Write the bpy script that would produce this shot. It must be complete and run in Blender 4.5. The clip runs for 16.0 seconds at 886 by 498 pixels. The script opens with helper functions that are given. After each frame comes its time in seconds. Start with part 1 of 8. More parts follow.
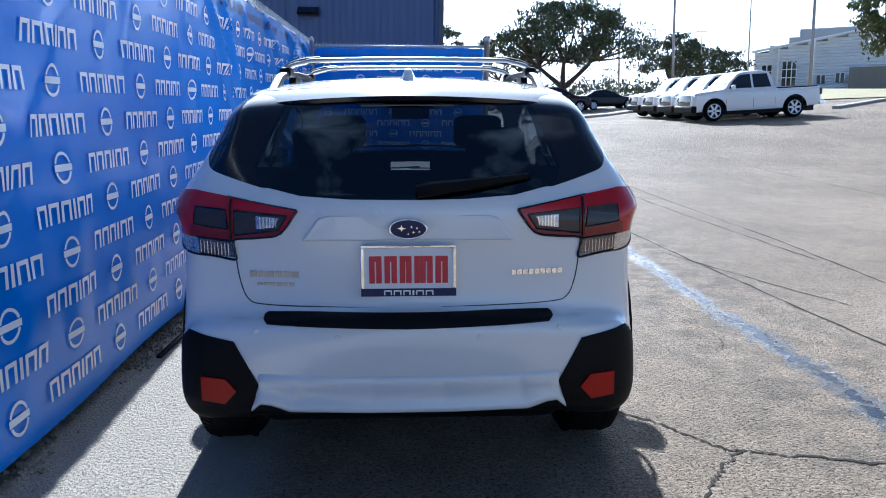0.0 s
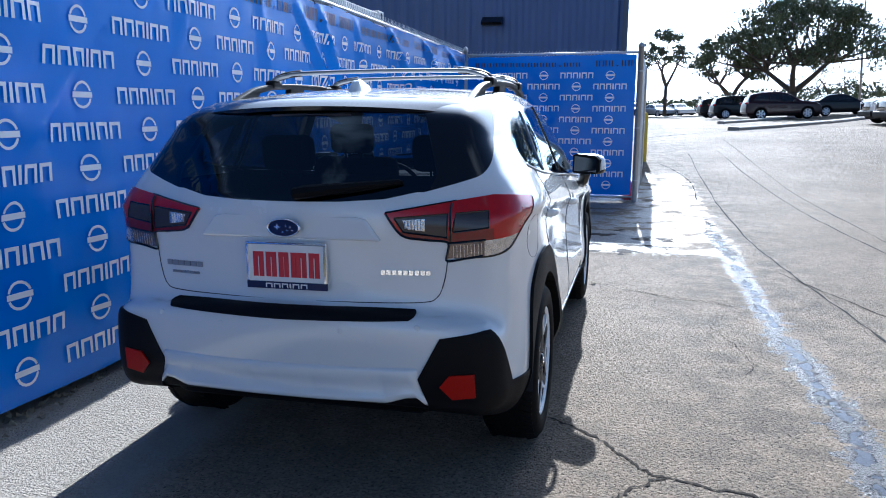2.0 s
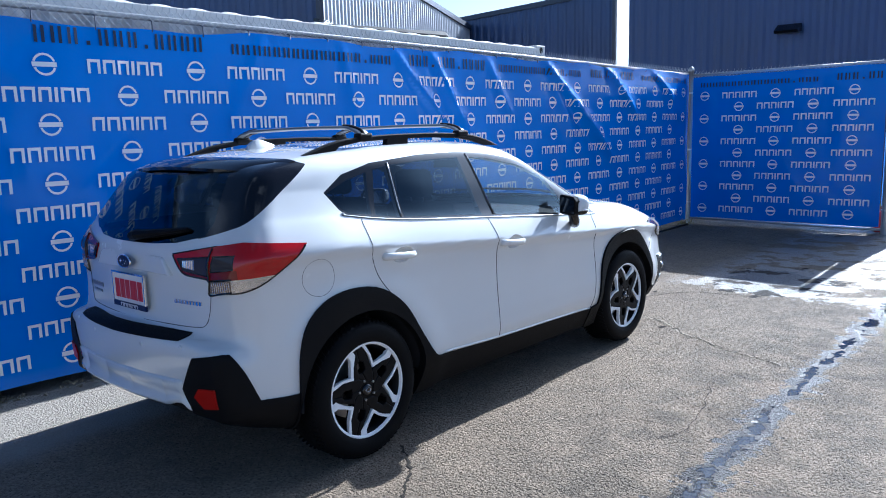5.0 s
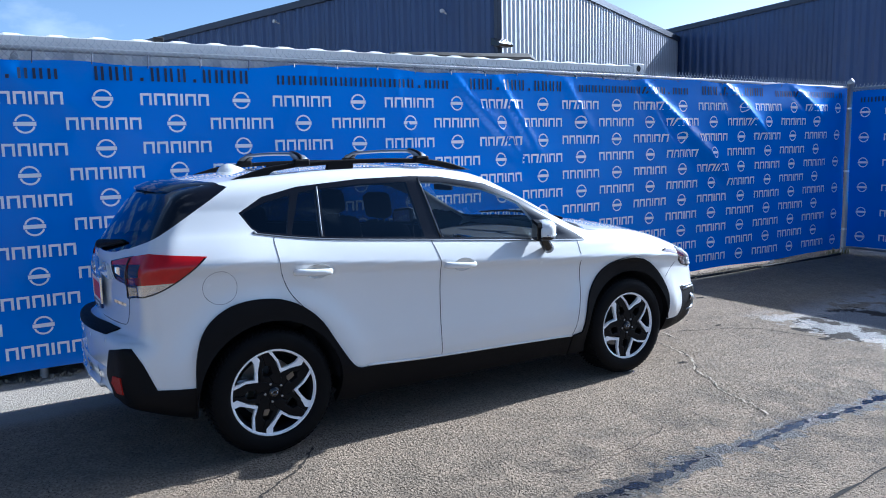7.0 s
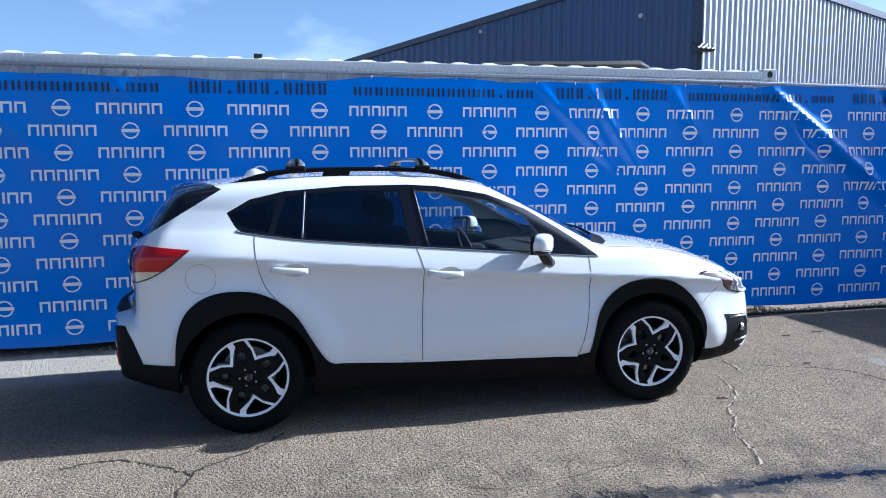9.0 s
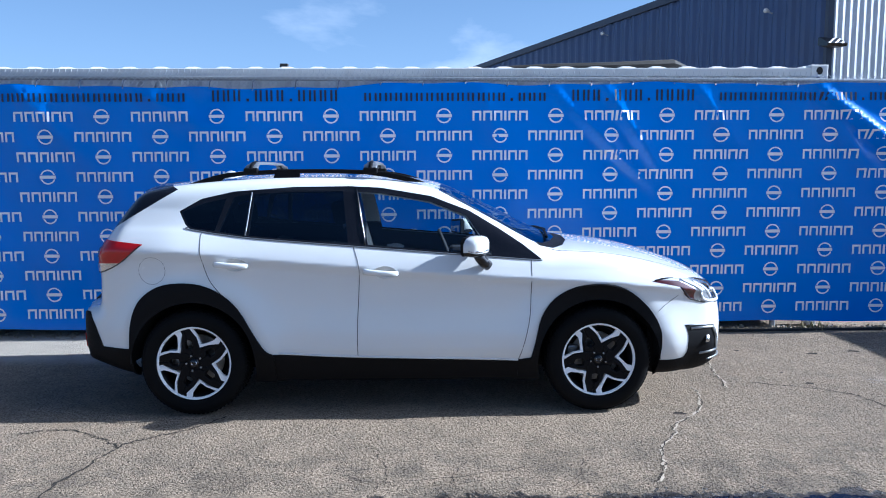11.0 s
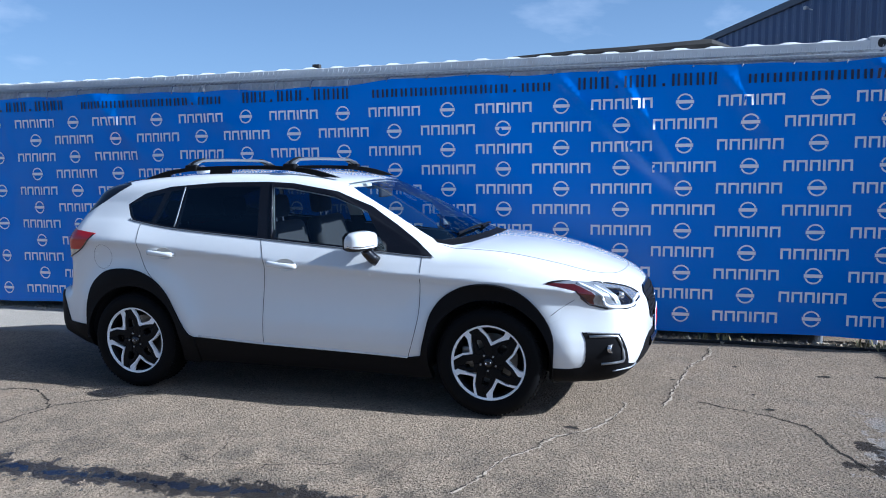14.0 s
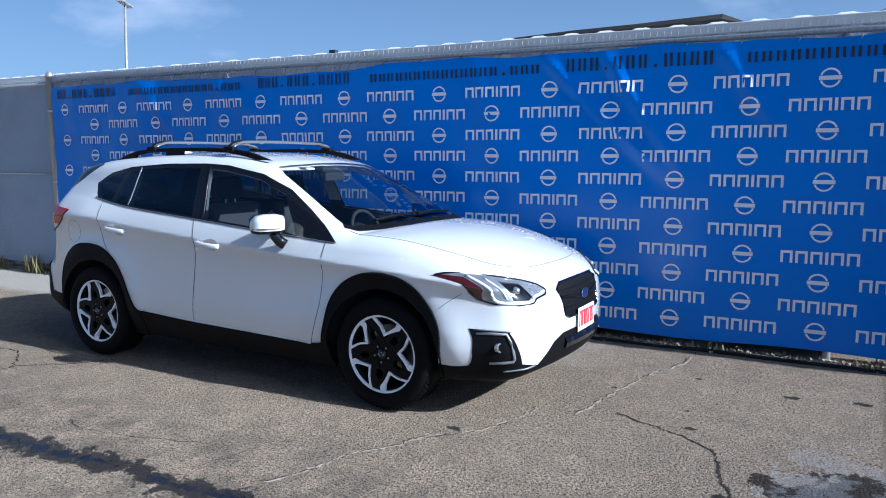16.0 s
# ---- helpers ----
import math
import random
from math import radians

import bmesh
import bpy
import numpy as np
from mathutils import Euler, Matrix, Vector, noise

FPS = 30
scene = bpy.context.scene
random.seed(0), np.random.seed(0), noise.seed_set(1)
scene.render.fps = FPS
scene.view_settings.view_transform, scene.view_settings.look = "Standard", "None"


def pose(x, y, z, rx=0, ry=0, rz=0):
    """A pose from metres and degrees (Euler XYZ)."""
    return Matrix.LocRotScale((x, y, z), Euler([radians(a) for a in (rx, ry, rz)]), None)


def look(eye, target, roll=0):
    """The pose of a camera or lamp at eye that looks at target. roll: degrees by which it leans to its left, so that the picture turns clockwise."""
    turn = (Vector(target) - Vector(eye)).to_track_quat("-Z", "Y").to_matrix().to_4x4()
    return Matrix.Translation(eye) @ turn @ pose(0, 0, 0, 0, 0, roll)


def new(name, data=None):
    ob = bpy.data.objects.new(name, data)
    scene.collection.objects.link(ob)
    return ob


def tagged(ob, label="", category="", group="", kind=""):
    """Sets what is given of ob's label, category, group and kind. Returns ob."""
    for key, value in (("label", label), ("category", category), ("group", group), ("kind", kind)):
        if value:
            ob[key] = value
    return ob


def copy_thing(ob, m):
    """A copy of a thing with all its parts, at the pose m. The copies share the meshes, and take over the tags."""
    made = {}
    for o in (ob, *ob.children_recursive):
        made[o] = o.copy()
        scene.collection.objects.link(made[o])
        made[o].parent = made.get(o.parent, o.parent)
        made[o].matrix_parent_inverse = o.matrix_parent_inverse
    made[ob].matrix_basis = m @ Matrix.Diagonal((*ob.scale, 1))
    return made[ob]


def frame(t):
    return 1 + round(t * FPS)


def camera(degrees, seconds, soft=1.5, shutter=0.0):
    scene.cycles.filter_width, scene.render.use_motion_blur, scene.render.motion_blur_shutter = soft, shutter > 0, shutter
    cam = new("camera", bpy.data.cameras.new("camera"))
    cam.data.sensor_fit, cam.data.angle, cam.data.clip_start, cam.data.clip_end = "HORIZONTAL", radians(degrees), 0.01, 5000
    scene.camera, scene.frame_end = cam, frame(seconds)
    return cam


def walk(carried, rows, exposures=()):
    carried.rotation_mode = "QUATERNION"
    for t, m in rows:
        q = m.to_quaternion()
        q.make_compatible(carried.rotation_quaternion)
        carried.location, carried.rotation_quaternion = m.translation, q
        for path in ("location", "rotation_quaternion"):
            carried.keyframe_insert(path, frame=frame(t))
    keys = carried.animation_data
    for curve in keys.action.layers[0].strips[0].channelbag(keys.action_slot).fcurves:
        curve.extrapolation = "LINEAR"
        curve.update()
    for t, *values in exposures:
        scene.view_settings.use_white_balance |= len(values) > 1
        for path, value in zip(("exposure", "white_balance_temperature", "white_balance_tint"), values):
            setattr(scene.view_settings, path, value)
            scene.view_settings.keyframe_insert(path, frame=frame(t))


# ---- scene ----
cam = camera(60.4, 16.0, soft=1.0)
PATH = [
    (0, (-0.02, -0.078, 1.455), (0.082, 1.884, 1.083), 0.6),
    (0.5, (0.204, -0.159, 1.461), (0.22, 1.804, 1.079), 0.9),
    (1, (0.446, -0.111, 1.464), (0.338, 1.848, 1.075), 1.3),
    (1.5, (0.841, -0.144, 1.476), (0.558, 1.799, 1.093), 1.0),
    (2, (1.228, -0.106, 1.473), (0.764, 1.806, 1.114), 0.3),
    (2.5, (1.629, -0.03, 1.487), (0.978, 1.833, 1.166), 0.2),
    (3, (2.097, 0.034, 1.524), (1.283, 1.835, 1.22), 0.1),
    (3.5, (2.433, 0.225, 1.524), (1.487, 1.96, 1.217), -0.2),
    (4, (2.865, 0.325, 1.561), (1.795, 1.987, 1.255), -0.2),
    (4.2, (3.011, 0.385, 1.586), (1.895, 2.016, 1.278), -0.3),
    (6.3, (4.497, 1.424, 1.675), (2.937, 2.643, 1.391), -2.0),
    (6.5, (4.621, 1.548, 1.68), (3.024, 2.719, 1.404), -1.6),
    (7, (4.846, 1.888, 1.681), (3.16, 2.93, 1.416), -1.3),
    (7.5, (5.127, 2.24, 1.685), (3.357, 3.136, 1.432), -0.6),
    (8, (5.259, 2.588, 1.677), (3.424, 3.343, 1.427), -0.3),
    (8.5, (5.41, 2.946, 1.68), (3.521, 3.556, 1.436), -0.3),
    (9, (5.526, 3.298, 1.683), (3.597, 3.771, 1.443), -0.2),
    (11.5, (5.835, 5.024, 1.657), (3.848, 4.994, 1.433), -0.4),
    (12, (5.796, 5.364, 1.672), (3.814, 5.227, 1.443), -0.5),
    (12.5, (5.815, 5.759, 1.676), (3.847, 5.507, 1.432), -0.5),
    (13, (5.715, 6.114, 1.653), (3.761, 5.764, 1.411), -0.7),
    (13.5, (5.625, 6.564, 1.666), (3.693, 6.107, 1.425), -0.9),
    (14, (5.515, 6.934, 1.658), (3.608, 6.379, 1.419), -0.9),
    (14.5, (5.353, 7.283, 1.657), (3.482, 6.622, 1.409), -1.0),
    (15, (5.185, 7.674, 1.657), (3.354, 6.912, 1.401), -0.6),
    (15.5, (4.939, 7.998, 1.635), (3.15, 7.14, 1.382), -0.3),
    (16, (4.728, 8.387, 1.606), (2.986, 7.439, 1.345), -0.2),
]
walk(cam, [(t, look(eye, target, roll)) for t, eye, target, roll in PATH],
     [(0.0, 1.62, 5150, 8), (2.5, 1.44, 5150, 8), (4.0, 1.42, 5100, 8), (8.0, 1.36, 5050, 8), (12.0, 1.24, 5000, 8), (16.0, 0.86, 5000, 8)])

# ---- light ----
SUN_EL, SUN_AZ = 30.0, 2.0          # the sun stands ahead, along +y, a touch towards -x
SUN_DIR = Vector((-math.sin(radians(SUN_AZ)) * math.cos(radians(SUN_EL)), math.cos(radians(SUN_AZ)) * math.cos(radians(SUN_EL)), math.sin(radians(SUN_EL))))
world = bpy.data.worlds.new("sky")
scene.world = world
world.use_nodes = True
wn, wl = world.node_tree.nodes, world.node_tree.links
wn.clear()


def wnode(kind, **sets):
    n = wn.new(kind)
    for k, v in sets.items():
        n.inputs[k].default_value = v
    return n


w_out, w_bg = wn.new("ShaderNodeOutputWorld"), wn.new("ShaderNodeBackground")
w_sky = wn.new("ShaderNodeTexSky")
w_sky.sky_type, w_sky.sun_disc = "NISHITA", False
w_sky.sun_elevation, w_sky.sun_rotation = radians(SUN_EL), radians(-SUN_AZ)
w_sky.altitude, w_sky.air_density, w_sky.dust_density, w_sky.ozone_density = 200, 1.0, 0.9, 4.0
w_bg.inputs[1].default_value = 0.034
w_geo = wn.new("ShaderNodeTexCoord")
w_sep = wn.new("ShaderNodeSeparateXYZ")
wl.new(w_geo.outputs["Generated"], w_sep.inputs[0])
# loose soft clouds
w_max = wn.new("ShaderNodeMath"); w_max.operation = "MAXIMUM"; w_max.inputs[1].default_value = 0.06
wl.new(w_sep.outputs[2], w_max.inputs[0])
w_n = wnode("ShaderNodeTexNoise", Scale=2.6, Detail=8.0, Roughness=0.55, Distortion=0.25)
w_flat = wn.new("ShaderNodeVectorMath"); w_flat.operation = "MULTIPLY"; w_flat.inputs[1].default_value = (1.0, 1.0, 2.4)
wl.new(w_geo.outputs["Generated"], w_flat.inputs[0]); wl.new(w_flat.outputs[0], w_n.inputs["Vector"])
w_ramp = wn.new("ShaderNodeValToRGB")
w_ramp.color_ramp.elements[0].position, w_ramp.color_ramp.elements[1].position = 0.57, 0.80
wl.new(w_n.outputs[0], w_ramp.inputs[0])
w_mix = wn.new("ShaderNodeMixRGB")
w_mix.inputs[2].default_value = (11.5, 12.1, 13.4, 1)
# air haze that thickens towards the horizon
w_inv = wn.new("ShaderNodeMath"); w_inv.operation = "SUBTRACT"; w_inv.inputs[0].default_value = 1.0; w_inv.use_clamp = True
wl.new(w_max.outputs[0], w_inv.inputs[1])
w_pow = wn.new("ShaderNodeMath"); w_pow.operation = "POWER"; w_pow.inputs[1].default_value = 3.2
wl.new(w_inv.outputs[0], w_pow.inputs[0])
w_add = wn.new("ShaderNodeMath"); w_add.operation = "MULTIPLY_ADD"; w_add.inputs[1].default_value = 0.53; w_add.use_clamp = True
wl.new(w_pow.outputs[0], w_add.inputs[0]); w_add.inputs[2].default_value = 0.0
w_haze = wn.new("ShaderNodeMixRGB")
w_haze.inputs[2].default_value = (8.6, 11.6, 16.0, 1)
wl.new(w_add.outputs[0], w_haze.inputs[0]); wl.new(w_sky.outputs[0], w_haze.inputs[1])
wl.new(w_ramp.outputs[0], w_mix.inputs[0]); wl.new(w_haze.outputs[0], w_mix.inputs[1])
# a thin bright veil of cloud round the sun
w_dot = wn.new("ShaderNodeVectorMath"); w_dot.operation = "DOT_PRODUCT"; w_dot.inputs[1].default_value = SUN_DIR
wl.new(w_geo.outputs["Generated"], w_dot.inputs[0])
w_near = wn.new("ShaderNodeMapRange"); w_near.interpolation_type = "SMOOTHSTEP"
w_near.inputs["From Min"].default_value, w_near.inputs["From Max"].default_value, w_near.inputs["To Max"].default_value = 0.80, 1.0, 1.0
wl.new(w_dot.outputs["Value"], w_near.inputs["Value"])
w_veil = wn.new("ShaderNodeMixRGB"); w_veil.blend_type = "ADD"
w_veil.inputs[2].default_value = (30.0, 30.5, 31.5, 1)
wl.new(w_near.outputs["Result"], w_veil.inputs[0]); wl.new(w_mix.outputs[0], w_veil.inputs[1])
# and a white haze low down on the sun's side
w_sep2 = wn.new("ShaderNodeMapRange"); w_sep2.interpolation_type = "SMOOTHSTEP"
w_sep2.inputs["From Min"].default_value, w_sep2.inputs["From Max"].default_value = 0.45, 1.0
wl.new(w_sep.outputs[1], w_sep2.inputs["Value"])
w_low = wn.new("ShaderNodeMath"); w_low.operation = "POWER"; w_low.inputs[1].default_value = 5.0
wl.new(w_inv.outputs[0], w_low.inputs[0])
w_side = wn.new("ShaderNodeMath"); w_side.operation = "MULTIPLY"
wl.new(w_low.outputs[0], w_side.inputs[0]); wl.new(w_sep2.outputs["Result"], w_side.inputs[1])
w_white = wn.new("ShaderNodeMixRGB"); w_white.blend_type = "ADD"
w_white.inputs[2].default_value = (18.0, 17.5, 17.0, 1)
wl.new(w_side.outputs[0], w_white.inputs[0]); wl.new(w_veil.outputs[0], w_white.inputs[1])
wl.new(w_white.outputs[0], w_bg.inputs[0]); wl.new(w_bg.outputs[0], w_out.inputs[0])

sun = new("sun", bpy.data.lights.new("sun", "SUN"))
sun.data.energy, sun.data.angle, sun.data.color = 5.0, radians(0.53), (1.0, 0.945, 0.86)
sun.matrix_world = look(SUN_DIR * 60, (0, 0, 0))


# ---- materials ----
def material(name, color, rough=0.6, metal=0.0, vary=0.0, scale=6.0, fine=0.0, fine_scale=90.0, bump=0.0, bump_scale=60.0,
             coat=0.0, dirt=None, dirt_amount=0.0, dirt_scale=2.0, spec=0.5, rnd=0.0, rough_vary=0.0, axis=(1, 1, 1)):
    """A plain surface with variation at two scales, stains of another colour, relief and a chance tint per object."""
    m = bpy.data.materials.new(name)
    m.use_nodes = True
    nt = m.node_tree
    N, L = nt.nodes, nt.links
    b = N["Principled BSDF"]
    b.inputs["Base Color"].default_value = (*color, 1)
    b.inputs["Roughness"].default_value, b.inputs["Metallic"].default_value = rough, metal
    b.inputs["Specular IOR Level"].default_value = spec
    b.inputs["Coat Weight"].default_value = coat
    b.inputs["Coat Roughness"].default_value = 0.03
    tc = N.new("ShaderNodeTexCoord")
    mp = N.new("ShaderNodeMapping")
    mp.inputs["Scale"].default_value = axis
    L.new(tc.outputs["Object"], mp.inputs["Vector"])

    def tex(s, d=4.0):
        n = N.new("ShaderNodeTexNoise")
        n.inputs["Scale"].default_value, n.inputs["Detail"].default_value = s, d
        L.new(mp.outputs[0], n.inputs["Vector"])
        return n.outputs[0]

    last = None
    if vary or fine or rnd:
        add = None
        terms = []
        if vary:
            terms.append((tex(scale), vary))
        if fine:
            terms.append((tex(fine_scale, 2.0), fine))
        if rnd:
            oi = N.new("ShaderNodeObjectInfo")
            terms.append((oi.outputs["Random"], rnd))
        val = None
        for src, amt in terms:
            mm = N.new("ShaderNodeMath"); mm.operation = "MULTIPLY_ADD"
            mm.inputs[1].default_value = 2 * amt
            mm.inputs[2].default_value = -amt + (1.0 if val is None else 0.0)
            L.new(src, mm.inputs[0])
            if val is None:
                val = mm.outputs[0]
            else:
                ad = N.new("ShaderNodeMath"); ad.operation = "ADD"
                L.new(val, ad.inputs[0]); L.new(mm.outputs[0], ad.inputs[1])
                val = ad.outputs[0]
        vm = N.new("ShaderNodeVectorMath"); vm.operation = "SCALE"
        vm.inputs[0].default_value = color
        L.new(val, vm.inputs["Scale"])
        last = vm.outputs[0]
    if dirt:
        rp = N.new("ShaderNodeValToRGB")
        rp.color_ramp.elements[0].position, rp.color_ramp.elements[1].position = 0.5, 0.72
        L.new(tex(dirt_scale, 6.0), rp.inputs[0])
        sc = N.new("ShaderNodeMath"); sc.operation = "MULTIPLY"; sc.inputs[1].default_value = dirt_amount
        L.new(rp.outputs[0], sc.inputs[0])
        mx = N.new("ShaderNodeMixRGB")
        mx.inputs[1].default_value, mx.inputs[2].default_value = (*color, 1), (*dirt, 1)
        L.new(sc.outputs[0], mx.inputs[0])
        if last is not None:
            L.new(last, mx.inputs[1])
        last = mx.outputs[0]
    if last is not None:
        L.new(last, b.inputs["Base Color"])
    if rough_vary:
        mr = N.new("ShaderNodeMath"); mr.operation = "MULTIPLY_ADD"
        mr.inputs[1].default_value, mr.inputs[2].default_value = 2 * rough_vary, rough - rough_vary
        L.new(tex(scale * 1.7), mr.inputs[0]); L.new(mr.outputs[0], b.inputs["Roughness"])
    if bump:
        bp = N.new("ShaderNodeBump")
        bp.inputs["Strength"].default_value, bp.inputs["Distance"].default_value = 1.0, bump
        L.new(tex(bump_scale, 3.0), bp.inputs["Height"]); L.new(bp.outputs[0], b.inputs["Normal"])
    return m


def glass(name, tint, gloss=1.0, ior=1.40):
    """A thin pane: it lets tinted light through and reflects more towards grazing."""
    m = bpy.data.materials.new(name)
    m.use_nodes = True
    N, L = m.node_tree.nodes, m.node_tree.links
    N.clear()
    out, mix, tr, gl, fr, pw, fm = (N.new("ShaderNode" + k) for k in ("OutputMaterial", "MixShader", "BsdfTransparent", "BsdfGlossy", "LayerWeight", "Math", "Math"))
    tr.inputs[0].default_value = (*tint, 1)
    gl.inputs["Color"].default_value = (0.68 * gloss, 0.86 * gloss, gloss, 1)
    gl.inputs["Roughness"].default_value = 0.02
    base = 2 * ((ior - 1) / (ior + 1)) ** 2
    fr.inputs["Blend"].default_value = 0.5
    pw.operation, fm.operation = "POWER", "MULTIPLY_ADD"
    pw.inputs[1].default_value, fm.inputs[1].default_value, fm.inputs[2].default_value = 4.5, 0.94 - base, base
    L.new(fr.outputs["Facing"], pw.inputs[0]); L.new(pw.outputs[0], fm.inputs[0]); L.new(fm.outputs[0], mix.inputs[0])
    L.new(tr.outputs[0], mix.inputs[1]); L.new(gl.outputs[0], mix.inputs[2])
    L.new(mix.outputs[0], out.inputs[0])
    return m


M = {
    "paint": material("pearl_white_paint", (0.70, 0.70, 0.690), 0.26, coat=1.0, vary=0.02, scale=2.0, rough_vary=0.04),
    "plastic": material("black_cladding_plastic", (0.005, 0.005, 0.006), 0.55, spec=0.11, vary=0.15, scale=8, fine=0.1, fine_scale=400, bump=0.0006, bump_scale=500),
    "gloss_black": material("gloss_black_trim", (0.006, 0.006, 0.008), 0.12, spec=0.35, coat=0.35, vary=0.1),
    "seam": material("panel_gap_shadow_rubber", (0.03, 0.03, 0.032), 0.7, vary=0.1),
    "rubber": material("tyre_rubber", (0.005, 0.005, 0.0055), 0.65, spec=0.08, vary=0.2, scale=14, fine=0.15, fine_scale=200, bump=0.0008, bump_scale=300),
    "alloy_dark": material("dark_painted_alloy", (0.004, 0.004, 0.005), 0.42, spec=0.12, vary=0.1),
    "alloy": material("machined_alloy", (0.86, 0.86, 0.86), 0.38, 0.0, vary=0.05, scale=40, rough_vary=0.06),
    "steel": material("brake_steel", (0.35, 0.34, 0.33), 0.35, 0.9, vary=0.1, scale=20),
    "chrome": material("chrome", (0.8, 0.8, 0.82), 0.08, 1.0, vary=0.03),
    "mirror": material("tinted_mirror", (0.45, 0.48, 0.52), 0.04, 1.0, vary=0.03),
    "silver": material("satin_silver_bar", (0.20, 0.21, 0.225), 0.38, 0.6, vary=0.05),
    "satin_grey": material("satin_grey_trim", (0.34, 0.345, 0.35), 0.32, 0.6, vary=0.08),
    "lamp_red": material("red_lamp_lens", (0.40, 0.003, 0.005), 0.10, spec=0.4, coat=0.35, vary=0.12, scale=30, fine=0.1, fine_scale=150),
    "lamp_smoke": material("smoked_lamp_lens", (0.042, 0.034, 0.034), 0.1, spec=0.3, coat=0.3, vary=0.2, scale=25),
    "lamp_clear": material("clear_lamp_reflector", (0.50, 0.49, 0.49), 0.16, 0.8, coat=1.0, vary=0.35, scale=60, bump=0.002, bump_scale=120),
    "lamp_head": material("bright_headlamp_reflector", (0.34, 0.355, 0.38), 0.2, 0.6, coat=1.0, vary=0.55, scale=14, bump=0.002, bump_scale=90),
    "drl": material("white_running_light", (0.78, 0.80, 0.84), 0.18, coat=0.6, vary=0.06, scale=40),
    "lamp_ribbed": material("ribbed_clear_lens", (0.15, 0.125, 0.12), 0.16, 0.7, coat=0.4, vary=0.8, scale=5, axis=(3, 1, 8), bump=0.0015, bump_scale=7),
    "lamp_deep": material("deep_red_lamp_lens", (0.16, 0.006, 0.008), 0.1, spec=0.4, coat=0.35, vary=0.2, scale=40),
    "lamp_amber": material("amber_lamp_lens", (0.055, 0.006, 0.006), 0.1, coat=1.0, vary=0.2, scale=40),
    "reflector": material("red_reflector", (0.36, 0.006, 0.003), 0.3, spec=0.15, coat=0.1, vary=0.15, scale=60, bump=0.001, bump_scale=300),
    "seat": material("dark_seat_cloth", (0.016, 0.017, 0.020), 0.85, vary=0.15, scale=10, fine=0.2, fine_scale=300, bump=0.001, bump_scale=300),
    "interior": material("dark_interior_plastic", (0.022, 0.022, 0.025), 0.8, spec=0.2, vary=0.15, scale=6, bump=0.0006, bump_scale=300),
    "headliner": material("pale_headliner_cloth", (0.58, 0.57, 0.54), 0.9, vary=0.06, scale=5, fine=0.1, fine_scale=300),
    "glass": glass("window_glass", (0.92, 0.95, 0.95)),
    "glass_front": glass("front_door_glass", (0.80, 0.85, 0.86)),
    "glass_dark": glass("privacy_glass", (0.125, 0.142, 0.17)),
    "plate": material("plate_white", (0.75, 0.74, 0.73), 0.35, vary=0.04, scale=30),
    "plate_red": material("plate_red", (0.55, 0.02, 0.035), 0.4, vary=0.05),
    "navy": material("navy_blue_enamel", (0.010, 0.018, 0.075), 0.3, spec=0.2, coat=0.15, vary=0.1),
}


# ---- mesh helpers ----
def mesh_object(name, verts, faces, mat, smooth=False, normals=None):
    me = bpy.data.meshes.new(name)
    me.from_pydata([tuple(v) for v in verts], [], [tuple(f) for f in faces])
    me.materials.append(mat)
    if smooth:
        me.shade_smooth()
    if normals is not None:
        me.normals_split_custom_set_from_vertices([tuple(n) for n in normals])
    return new(name, me)


def under(ob, parent, label=""):
    ob.parent = parent
    if label:
        ob["label"] = label
    return ob


def part(name, bm, mat, parent, label="", smooth=False):
    """Links a bmesh as one mesh object under a thing or a part."""
    me = bpy.data.meshes.new(name)
    bm.to_mesh(me)
    bm.free()
    me.materials.append(mat)
    if smooth:
        me.shade_smooth()
    ob = new(name, me)
    if parent is not None:
        ob.parent = parent
    if label:
        ob["label"] = label
    return ob


def thing(name, label, category, m=None, group="", kind=""):
    e = new(name)
    e.empty_display_size = 0.1
    if m is not None:
        e.matrix_world = m
    return tagged(e, label, category, group, kind)


def box(x0, x1, y0, y1, z0, z1, bevel=0.0, segments=2, bm=None):
    one = bmesh.new() if bm is None else bm
    r = bmesh.ops.create_cube(one, size=1.0)
    vs = r["verts"]
    for v in vs:
        v.co = Vector(((x0 + x1) / 2 + v.co.x * (x1 - x0), (y0 + y1) / 2 + v.co.y * (y1 - y0), (z0 + z1) / 2 + v.co.z * (z1 - z0)))
    if bevel:
        es = list({e for v in vs for e in v.link_edges})
        bmesh.ops.bevel(one, geom=es, offset=bevel, segments=segments, profile=0.5, affect="EDGES")
    return one


